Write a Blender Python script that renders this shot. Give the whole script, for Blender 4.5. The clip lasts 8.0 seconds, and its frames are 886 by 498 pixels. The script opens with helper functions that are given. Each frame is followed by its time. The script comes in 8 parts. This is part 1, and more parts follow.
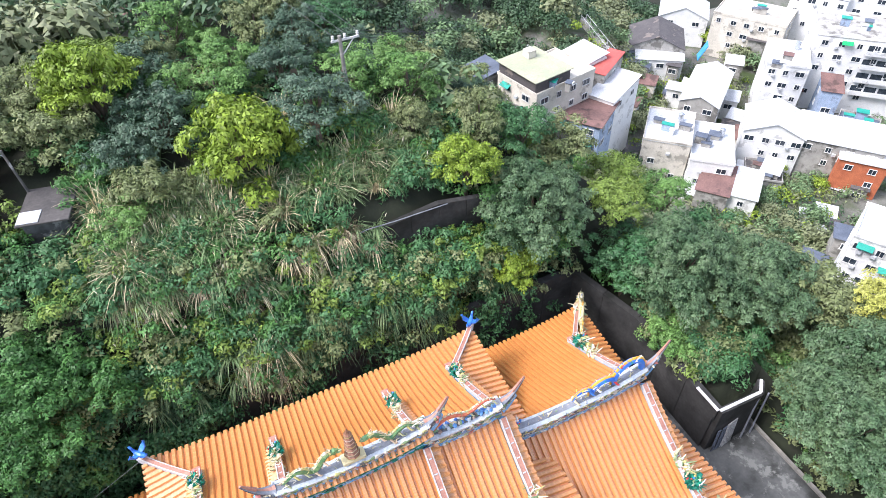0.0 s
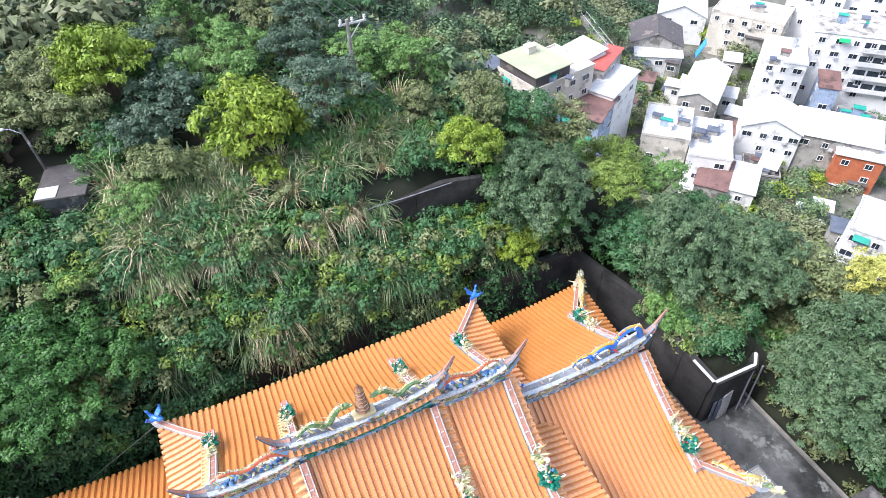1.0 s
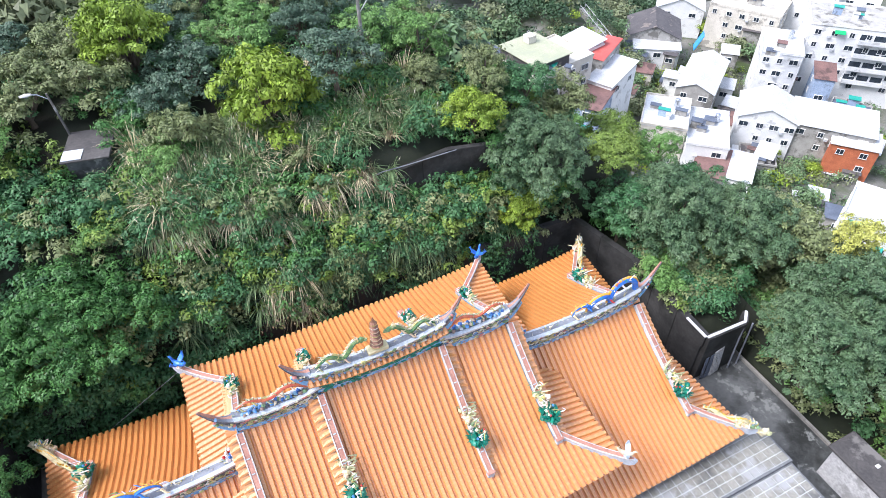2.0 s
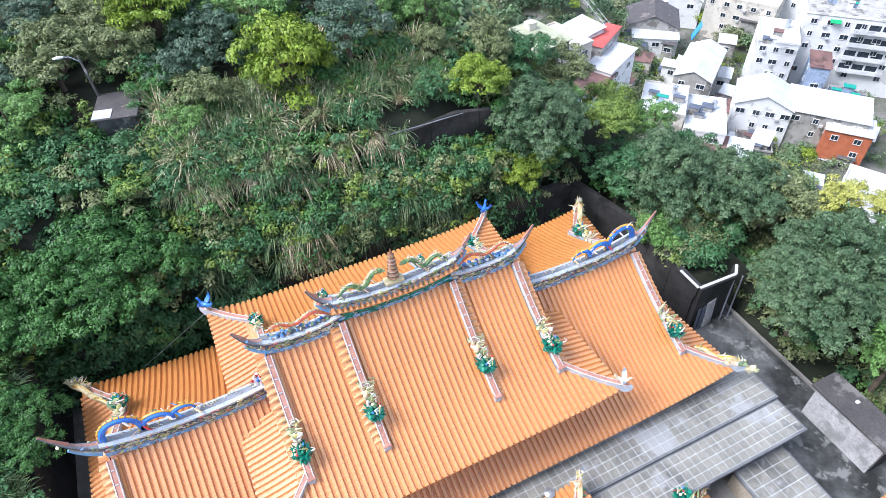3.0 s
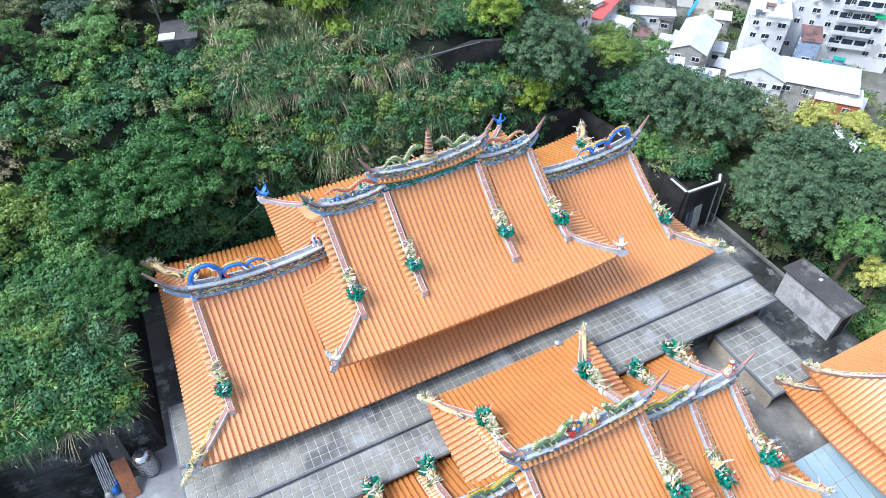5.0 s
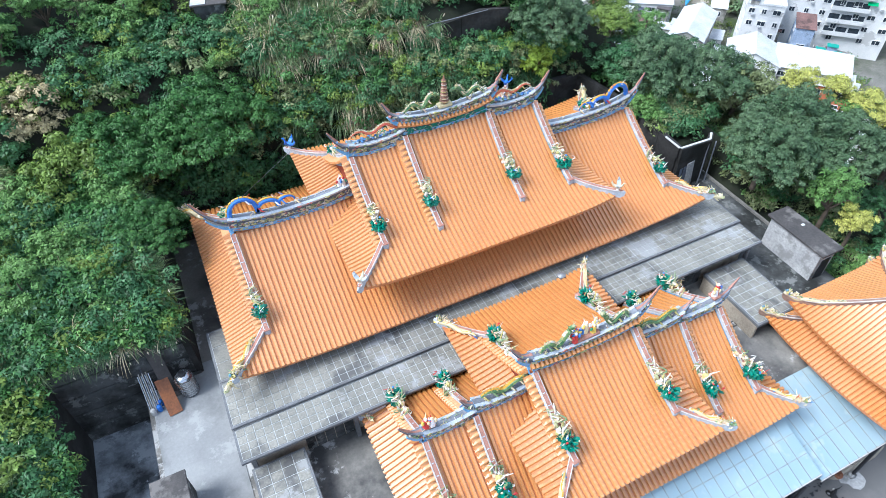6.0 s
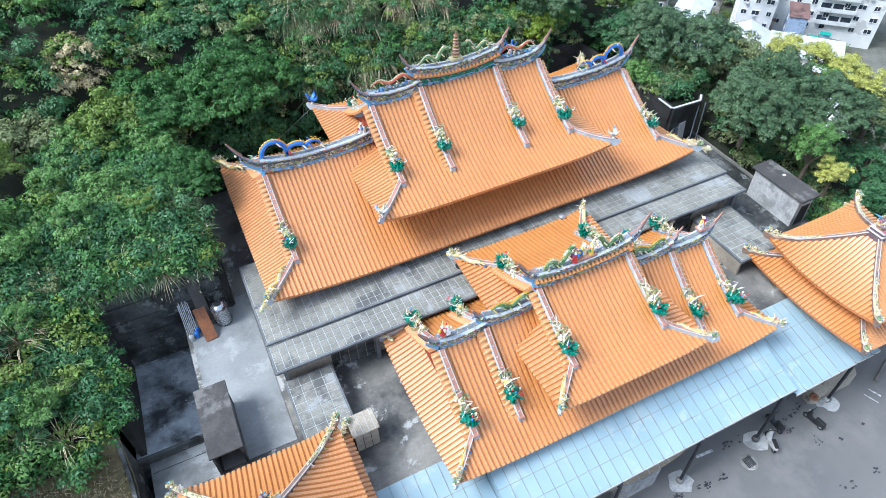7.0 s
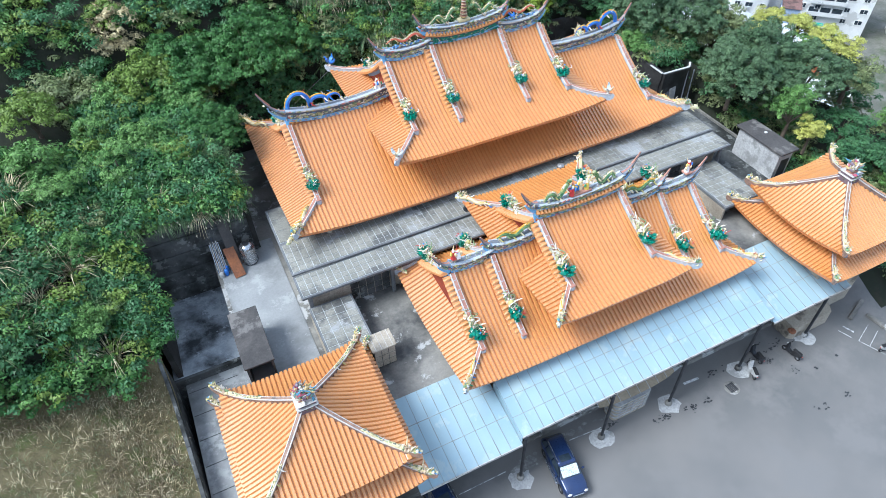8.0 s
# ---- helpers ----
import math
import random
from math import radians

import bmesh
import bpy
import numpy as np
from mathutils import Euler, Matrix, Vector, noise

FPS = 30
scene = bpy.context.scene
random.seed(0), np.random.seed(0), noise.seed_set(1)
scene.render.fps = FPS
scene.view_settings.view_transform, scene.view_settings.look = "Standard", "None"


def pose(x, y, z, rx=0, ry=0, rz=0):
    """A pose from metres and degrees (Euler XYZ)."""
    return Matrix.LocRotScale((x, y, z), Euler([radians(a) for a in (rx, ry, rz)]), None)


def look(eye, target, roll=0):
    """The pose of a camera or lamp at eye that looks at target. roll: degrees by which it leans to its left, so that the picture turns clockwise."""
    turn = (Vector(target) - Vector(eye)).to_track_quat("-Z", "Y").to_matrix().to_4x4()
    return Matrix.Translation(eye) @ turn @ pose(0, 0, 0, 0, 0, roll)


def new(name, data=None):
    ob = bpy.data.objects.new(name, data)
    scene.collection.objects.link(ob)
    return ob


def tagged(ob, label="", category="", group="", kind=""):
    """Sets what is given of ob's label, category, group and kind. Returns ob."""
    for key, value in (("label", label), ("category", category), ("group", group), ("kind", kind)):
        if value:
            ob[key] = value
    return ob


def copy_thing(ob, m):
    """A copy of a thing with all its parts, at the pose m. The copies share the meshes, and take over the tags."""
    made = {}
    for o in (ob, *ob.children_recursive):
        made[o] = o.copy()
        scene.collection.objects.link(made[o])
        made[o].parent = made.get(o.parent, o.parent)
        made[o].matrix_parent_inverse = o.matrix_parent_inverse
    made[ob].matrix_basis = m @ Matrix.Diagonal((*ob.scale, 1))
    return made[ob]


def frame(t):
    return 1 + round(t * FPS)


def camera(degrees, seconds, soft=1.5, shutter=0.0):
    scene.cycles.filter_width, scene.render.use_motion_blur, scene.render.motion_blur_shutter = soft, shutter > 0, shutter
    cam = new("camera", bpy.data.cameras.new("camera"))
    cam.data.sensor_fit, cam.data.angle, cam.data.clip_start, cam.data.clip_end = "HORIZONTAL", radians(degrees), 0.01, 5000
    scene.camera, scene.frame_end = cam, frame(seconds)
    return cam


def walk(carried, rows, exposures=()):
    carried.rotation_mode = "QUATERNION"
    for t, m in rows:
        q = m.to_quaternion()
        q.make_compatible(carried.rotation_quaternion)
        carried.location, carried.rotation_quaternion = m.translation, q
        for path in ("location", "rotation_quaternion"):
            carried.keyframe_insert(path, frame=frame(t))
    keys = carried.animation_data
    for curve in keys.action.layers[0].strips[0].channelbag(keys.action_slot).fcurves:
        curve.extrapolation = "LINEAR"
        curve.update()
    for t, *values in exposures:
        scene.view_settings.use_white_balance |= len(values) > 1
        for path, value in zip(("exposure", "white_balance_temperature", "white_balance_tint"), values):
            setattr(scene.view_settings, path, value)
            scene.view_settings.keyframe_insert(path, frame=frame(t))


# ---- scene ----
cam = camera(70.4, 8.0, soft=0.65)
# seconds, eye, then degrees: heading east of north, tilt, roll
PATH = [
    (0.0, -1.282, -13.168, 44.336, 23.764, -44.151, -2.614),
    (0.5, -1.766, -13.800, 44.220, 23.819, -44.066, -2.543),
    (1.0, -2.414, -14.767, 44.069, 23.875, -44.046, -2.476),
    (1.5, -3.206, -15.974, 43.901, 23.930, -44.082, -2.411),
    (2.0, -4.125, -17.353, 43.731, 23.985, -44.164, -2.350),
    (2.5, -5.160, -18.858, 43.571, 24.041, -44.282, -2.291),
    (3.0, -6.302, -20.465, 43.431, 24.096, -44.428, -2.236),
    (3.5, -7.543, -22.164, 43.316, 24.152, -44.590, -2.183),
    (4.0, -8.877, -23.956, 43.230, 24.207, -44.760, -2.134),
    (4.5, -10.298, -25.850, 43.172, 24.263, -44.928, -2.087),
    (5.0, -11.799, -27.858, 43.141, 24.318, -45.084, -2.044),
    (5.5, -13.372, -29.992, 43.131, 24.374, -45.219, -2.003),
    (6.0, -15.006, -32.258, 43.133, 24.430, -45.322, -1.966),
    (6.5, -16.685, -34.654, 43.136, 24.486, -45.385, -1.931),
    (7.0, -18.391, -37.166, 43.126, 24.542, -45.398, -1.900),
    (7.5, -20.099, -39.763, 43.084, 24.598, -45.351, -1.872),
    (8.0, -21.778, -42.390, 42.992, 24.654, -45.235, -1.846),
]


def aim(x, y, z, heading, tilt, roll):
    h, p = radians(heading), radians(tilt)
    d = Vector((math.sin(h) * math.cos(p), math.cos(h) * math.cos(p), math.sin(p)))
    return look((x, y, z), Vector((x, y, z)) + d, roll)


walk(cam, [(r[0], aim(*r[1:])) for r in PATH], [(0.0, 0.86, 6050, 17), (4.0, 0.64, 5600, 13), (8.0, 0.56, 5480, 6)])

# ---------------------------------------------------------------- light
SUN = Vector((-0.60, 0.08, 0.79)).normalized()      # towards the sun
world = bpy.data.worlds.new("sky")
scene.world = world
world.use_nodes = True
_n = world.node_tree.nodes
_sky = _n.new("ShaderNodeTexSky")
_sky.sky_type, _sky.sun_disc = "NISHITA", False
_sky.sun_elevation = math.asin(SUN.z)
_sky.sun_rotation = math.atan2(SUN.x, SUN.y)
_sky.air_density, _sky.dust_density = 1.0, 2.0
_bg = _n["Background"]
_bg.inputs["Strength"].default_value = 0.138
_haze = _n.new("ShaderNodeMix")                       # a milky, hazy sky
_haze.data_type = "RGBA"
_haze.inputs[0].default_value = 0.45
_haze.inputs[7].default_value = (7.4, 7.8, 8.3, 1)
world.node_tree.links.new(_sky.outputs[0], _haze.inputs[6])
world.node_tree.links.new(_haze.outputs[2], _bg.inputs["Color"])
sun = new("sun", bpy.data.lights.new("sun", "SUN"))
sun.data.energy, sun.data.angle, sun.data.color = 3.4, radians(26), (1.0, 0.95, 0.88)
sun.matrix_world = look((0, 0, 90), Vector((0, 0, 90)) - SUN)


# ---------------------------------------------------------------- materials
def lin(c):
    """sRGB 0..255 to linear."""
    return tuple(((v / 255 + 0.055) / 1.055) ** 2.4 if v > 10 else v / 3294 for v in c) + (1,)


def mat(name, c1, c2=None, rough=0.7, scale=1.0, fine=14.0, bump=0.15, metal=0.0, stain=None, stain_amount=0.0, stain_scale=0.25,
        island=0.0, rnd=0.0, coat=0.0, trans=0.0, spec=0.5, grain=0.22, splash=None, splash_scale=0.5, coat_ior=1.5, joint=None):
    """Two-scale varied surface: c1/c2 mixed by coarse noise, fine grain in value and bump, optional stains."""
    m = bpy.data.materials.new(name)
    m.use_nodes = True
    nt = m.node_tree
    N, L = nt.nodes, nt.links.new
    b = N["Principled BSDF"]
    geo = N.new("ShaderNodeNewGeometry")
    pos = geo.outputs["Position"]

    def noi(sc, det=4, ro=0.6):
        n = N.new("ShaderNodeTexNoise")
        n.inputs["Scale"].default_value, n.inputs["Detail"].default_value, n.inputs["Roughness"].default_value = sc, det, ro
        L(pos, n.inputs["Vector"])
        return n.outputs["Fac"]

    def ramp(f, a, z):
        r = N.new("ShaderNodeMapRange")
        r.inputs["From Min"].default_value, r.inputs["From Max"].default_value = a, z
        L(f, r.inputs["Value"])
        return r.outputs["Result"]

    def mix(f, a, z, kind="MIX"):
        x = N.new("ShaderNodeMix")
        x.data_type, x.blend_type = "RGBA", kind
        for i, v in ((0, f), (6, a), (7, z)):
            if isinstance(v, (tuple, list, float, int)):
                x.inputs[i].default_value = v
            else:
                L(v, x.inputs[i])
        return x.outputs[2]

    col = mix(ramp(noi(scale), 0.35, 0.65), c1, c2 or c1)
    g = noi(fine, 3)
    val = N.new("ShaderNodeHueSaturation")
    L(col, val.inputs["Color"])
    mr = N.new("ShaderNodeMapRange")
    mr.inputs["To Min"].default_value, mr.inputs["To Max"].default_value = 1 - grain, 1 + grain
    mr.inputs["From Min"].default_value, mr.inputs["From Max"].default_value = 0.3, 0.7
    L(g, mr.inputs["Value"])
    last = mr.outputs["Result"]
    if island or rnd:
        add = N.new("ShaderNodeMath")
        add.operation = "MULTIPLY_ADD"
        if island:
            L(geo.outputs["Random Per Island"], add.inputs[0])
        else:
            oi = N.new("ShaderNodeObjectInfo")
            L(oi.outputs["Random"], add.inputs[0])
        a = island or rnd
        add.inputs[1].default_value, add.inputs[2].default_value = a, 1 - a / 2
        mu = N.new("ShaderNodeMath")
        mu.operation = "MULTIPLY"
        L(last, mu.inputs[0]), L(add.outputs[0], mu.inputs[1])
        last = mu.outputs[0]
    L(last, val.inputs["Value"])
    out = val.outputs["Color"]
    if stain:
        f = ramp(noi(stain_scale, 6, 0.65), 0.62 - 0.22 * stain_amount, 0.62)
        out = mix(f, out, stain)
    if splash:                                           # crisp dried splashes and scuffs
        out = mix(ramp(noi(splash_scale, 9, 0.7), 0.55, 0.6), out, splash)
    if joint:                                            # pale mortar where one tile laps the next
        xyz, up, fr, gt = N.new("ShaderNodeSeparateXYZ"), N.new("ShaderNodeMath"), N.new("ShaderNodeMath"), N.new("ShaderNodeMath")
        up.operation, fr.operation, gt.operation = "MULTIPLY", "FRACT", "GREATER_THAN"
        up.inputs[1].default_value, gt.inputs[1].default_value = 1 / 0.09, 0.76
        L(pos, xyz.inputs[0]), L(xyz.outputs[2], up.inputs[0]), L(up.outputs[0], fr.inputs[0]), L(fr.outputs[0], gt.inputs[0])
        out = mix(gt.outputs[0], out, joint)
    L(out, b.inputs["Base Color"])
    b.inputs["Metallic"].default_value = metal
    b.inputs["Specular IOR Level"].default_value = spec
    rr = N.new("ShaderNodeMapRange")
    rr.inputs["To Min"].default_value, rr.inputs["To Max"].default_value = max(0.02, rough - 0.12), min(1, rough + 0.12)
    L(g, rr.inputs["Value"]), L(rr.outputs["Result"], b.inputs["Roughness"])
    if coat:
        b.inputs["Coat Weight"].default_value, b.inputs["Coat Roughness"].default_value, b.inputs["Coat IOR"].default_value = coat, 0.38 if coat_ior > 1.5 else 0.25, coat_ior
    if bump:
        bp = N.new("ShaderNodeBump")
        bp.inputs["Strength"].default_value, bp.inputs["Distance"].default_value = bump, 0.03
        L(g, bp.inputs["Height"]), L(bp.outputs["Normal"], b.inputs["Normal"])
    if trans:
        tr = N.new("ShaderNodeBsdfTranslucent")
        L(out, tr.inputs["Color"])
        ms = N.new("ShaderNodeMixShader")
        ms.inputs[0].default_value = trans
        L(b.outputs[0], ms.inputs[1]), L(tr.outputs[0], ms.inputs[2]), L(ms.outputs[0], N["Material Output"].inputs["Surface"])
    return m


def palette(name, cols, rough=0.5):
    """Coloured porcelain chips: each loose piece takes one colour of the list."""
    m = mat(name, cols[0], rough=rough, bump=0.1)
    nt = m.node_tree
    cr = nt.nodes.new("ShaderNodeValToRGB")
    cr.color_ramp.interpolation = "CONSTANT"
    el = cr.color_ramp.elements
    while len(el) < len(cols):
        el.new(0.5)
    for i, c in enumerate(cols):
        el[i].position, el[i].color = i / len(cols), c
    geo = nt.nodes.new("ShaderNodeNewGeometry")
    nt.links.new(geo.outputs["Random Per Island"], cr.inputs["Fac"])
    nt.links.new(cr.outputs["Color"], nt.nodes["Principled BSDF"].inputs["Base Color"])
    return m


M = {}
M["tile"] = mat("glazed_roof_tile", lin((204, 136, 65)), lin((194, 126, 57)), 0.6, 0.3, 9, 0.08, rnd=0.08, coat=1.0, coat_ior=1.92, grain=0.12, joint=lin((208, 144, 80)))
M["deck"] = mat("roof_pan_tile", lin((200, 122, 60)), lin((188, 112, 54)), 0.6, 0.5, 8, 0.2, coat=1.0, coat_ior=1.7)
M["ridge_red"] = mat("ridge_red_brown", lin((176, 130, 112)), lin((154, 108, 94)), 0.6, 2, 12, 0.2)
M["ridge_white"] = mat("ridge_white_plaster", lin((198, 194, 188)), lin((174, 170, 168)), 0.7, 1.5, 10, 0.2)
M["ridge_grey"] = mat("ridge_grey_plaster", lin((132, 136, 144)), lin((104, 108, 116)), 0.7, 1.2, 10, 0.25)
M["ridge_dark"] = mat("ridge_dark_slate", lin((78, 82, 92)), lin((100, 104, 112)), 0.7, 1.5, 12, 0.2)
M["ridge_blue"] = mat("ridge_blue_tile", lin((96, 150, 196)), lin((120, 170, 205)), 0.5, 2, 12, 0.1)
M["ridge_pale"] = mat("ridge_pale_plaster", lin((186, 192, 198)), lin((160, 170, 180)), 0.7, 1.5, 10, 0.2)
M["wall_red"] = mat("temple_wall_red", lin((150, 66, 44)), lin((120, 50, 38)), 0.7, 1.2, 8, 0.2)
M["green"] = mat("green_porcelain", lin((22, 128, 104)), lin((10, 98, 84)), 0.42, 3, 14, 0.3, island=0.6)
M["cream"] = palette("porcelain_cream", [lin(c) for c in ((212, 202, 166), (186, 176, 112), (220, 214, 202), (166, 168, 128), (202, 190, 148), (126, 150, 108), (206, 180, 150))])
M["chips"] = palette("porcelain_chips", [lin(c) for c in ((160, 158, 112), (176, 172, 112), (88, 94, 96), (196, 190, 162), (108, 130, 92), (176, 112, 104), (104, 134, 168), (150, 142, 98), (204, 200, 186))])
M["figure"] = palette("porcelain_figures", [lin(c) for c in ((222, 214, 204), (196, 60, 60), (70, 130, 206), (236, 214, 170), (60, 150, 110), (226, 196, 90), (240, 236, 236))])
M["finial"] = palette("porcelain_finial", [lin(c) for c in ((176, 92, 108), (186, 164, 104), (94, 140, 164), (212, 206, 198), (180, 158, 112), (130, 112, 126), (110, 156, 140), (206, 198, 182))])
M["blue"] = mat("blue_porcelain", lin((64, 128, 210)), lin((46, 100, 190)), 0.4, 3, 12, 0.2, island=0.3)
M["yellow"] = mat("yellow_porcelain", lin((222, 176, 70)), lin((206, 150, 56)), 0.45, 3, 12, 0.2)
M["waves"] = palette("porcelain_waves", [lin(c) for c in ((86, 136, 190), (176, 186, 194), (110, 150, 176), (60, 104, 170), (196, 186, 160), (140, 120, 110), (120, 150, 110))])
M["pagoda"] = mat("pagoda_brown", lin((116, 76, 60)), lin((150, 112, 88)), 0.5, 9, 14, 0.2)
M["dgreen"] = mat("dragon_green", lin((124, 148, 92)), lin((58, 110, 76)), 0.45, 5, 22, 0.3)
M["dred"] = mat("dragon_red", lin((186, 84, 70)), lin((200, 120, 80)), 0.45, 3, 14, 0.3)
M["concrete"] = mat("court_concrete", lin((146, 143, 136)), lin((118, 116, 111)), 0.85, 0.35, 7, 0.25, stain=lin((74, 74, 73)), stain_amount=0.85, stain_scale=0.2, grain=0.1, splash=lin((176, 176, 174)), splash_scale=0.42)
M["concrete_pale"] = mat("pale_concrete", lin((156, 158, 158)), lin((136, 138, 139)), 0.85, 0.22, 6, 0.08, stain=lin((104, 106, 106)), stain_amount=0.7, stain_scale=0.16, grain=0.07, splash=lin((164, 166, 166)), splash_scale=0.3)
M["concrete_dark"] = mat("mossy_concrete", lin((92, 94, 94)), lin((64, 66, 66)), 0.9, 0.5, 5, 0.3, stain=lin((34, 36, 34)), stain_amount=0.7, stain_scale=0.25, grain=0.14, splash=lin((116, 118, 116)), splash_scale=0.8)
M["concrete_damp"] = mat("damp_blue_grey_concrete", lin((172, 178, 184)), lin((134, 141, 148)), 0.6, 0.5, 6, 0.25, stain=lin((46, 50, 54)), stain_amount=0.75, stain_scale=0.24, grain=0.1, splash=lin((166, 172, 178)), splash_scale=0.6)
M["wall_dark"] = mat("old_retaining_wall", lin((62, 61, 60)), lin((40, 40, 39)), 0.95, 0.5, 5, 0.4, stain=lin((26, 28, 24)), stain_amount=0.7, stain_scale=0.35)
M["slab"] = mat("grey_deck_tile", lin((140, 138, 129)), lin((122, 121, 113)), 0.62, 0.4, 8, 0.15, stain=lin((92, 92, 90)), stain_amount=0.45, stain_scale=0.35, rnd=0.2, splash=lin((150, 151, 150)), splash_scale=0.3)
M["slab_field"] = mat("grey_deck_tile_field", lin((140, 138, 129)), lin((122, 121, 113)), 0.62, 0.4, 8, 0.15, stain=lin((92, 92, 90)), stain_amount=0.45, stain_scale=0.35, island=0.2, splash=lin((150, 151, 150)), splash_scale=0.3)
M["slab_line"] = mat("deck_grout", lin((192, 195, 194)), lin((168, 172, 172)), 0.8, 0.8, 10, 0.2)
M["slab_edge"] = mat("deck_edge_concrete", lin((118, 120, 122)), lin((96, 98, 100)), 0.85, 0.7, 7, 0.2)
M["beige"] = mat("beige_wall_tile", lin((176, 166, 150)), lin((156, 146, 130)), 0.7, 0.7, 8, 0.15, stain=lin((110, 102, 92)), stain_amount=0.3, stain_scale=0.5)
M["asphalt"] = mat("asphalt", lin((119, 116, 113)), lin((100, 100, 99)), 0.62, 0.09, 22, 0.2, stain=lin((116, 114, 112)), stain_amount=0.6, stain_scale=0.3, grain=0.12)
M["sheet"] = mat("pale_blue_translucent_panel", lin((164, 186, 195)), lin((150, 175, 186)), 0.5, 0.3, 1.2, 0.0, rnd=0.06, trans=0.1, grain=0.05, stain=lin((170, 188, 192)), stain_amount=0.25, stain_scale=0.5)
M["sheet_seam"] = mat("sheet_seam", lin((158, 160, 152)), lin((138, 136, 126)), 0.7, 1.2, 8, 0.1, stain=lin((126, 104, 84)), stain_amount=0.6, stain_scale=1.5)
M["steel"] = mat("dark_steel", lin((70, 72, 78)), lin((54, 56, 60)), 0.5, 2, 10, 0.1, metal=0.6)
M["chrome"] = mat("stainless_steel", lin((200, 204, 208)), lin((180, 184, 190)), 0.25, 2, 10, 0.05, metal=0.9)
M["galv"] = mat("galvanised_steel", lin((156, 158, 160)), lin((134, 136, 139)), 0.45, 2, 10, 0.05, metal=0.5)
M["white"] = mat("white_paint", lin((206, 206, 204)), lin((186, 186, 184)), 0.7, 0.5, 8, 0.1)
M["rust"] = mat("rusty_brown_board", lin((150, 96, 62)), lin((110, 74, 56)), 0.8, 0.8, 8, 0.2)
M["black"] = mat("black_rubber", lin((26, 26, 28)), lin((36, 36, 38)), 0.75, 3, 20, 0.1)
M["glass"] = mat("dark_window_glass", lin((40, 50, 60)), lin((60, 70, 80)), 0.08, 1, 5, 0.0)
M["concrete_dark2"] = mat("stained_flat_roof", lin((80, 77, 75)), lin((62, 60, 60)), 0.85, 0.6, 6, 0.25, stain=lin((108, 105, 102)), stain_amount=0.3, stain_scale=0.5)
M["white_old"] = mat("aged_white_render", lin((182, 182, 180)), lin((160, 160, 160)), 0.8, 0.6, 6, 0.15, stain=lin((140, 140, 138)), stain_amount=0.35, stain_scale=0.5)
M["car_blue"] = mat("dark_blue_car_paint", lin((34, 56, 100)), lin((28, 48, 90)), 0.3, 1, 20, 0.0, metal=0.4, coat=1.0, grain=0.05)
M["sunshade"] = mat("silver_sunshade", lin((226, 232, 238)), lin((210, 220, 230)), 0.3, 3, 10, 0.1, metal=0.4)
M["awning"] = mat("beige_awning", lin((168, 152, 128)), lin((150, 136, 114)), 0.7, 1, 8, 0.1)
M["ridge_tan"] = mat("ridge_brown_plaster", lin((158, 126, 106)), lin((130, 106, 94)), 0.7, 2, 12, 0.25, stain=lin((96, 88, 84)), stain_amount=0.5, stain_scale=1.2)
M["finial_box"] = mat("finial_box_mauve", lin((122, 104, 110)), lin((92, 80, 90)), 0.6, 3, 14, 0.25)
M["wet"] = mat("wet_worn_asphalt", lin((146, 146, 142)), lin((120, 120, 118)), 0.5, 2, 10, 0.2, stain=lin((104, 104, 104)), stain_amount=0.7, stain_scale=1.5)
M["line"] = mat("worn_road_paint", lin((206, 208, 208)), lin((180, 182, 182)), 0.8, 3, 10, 0.1, stain=lin((120, 122, 124)), stain_amount=0.5, stain_scale=3.0)
M["oil"] = mat("oil_stain", lin((44, 46, 50)), lin((54, 56, 60)), 0.4, 3, 10, 0.0)


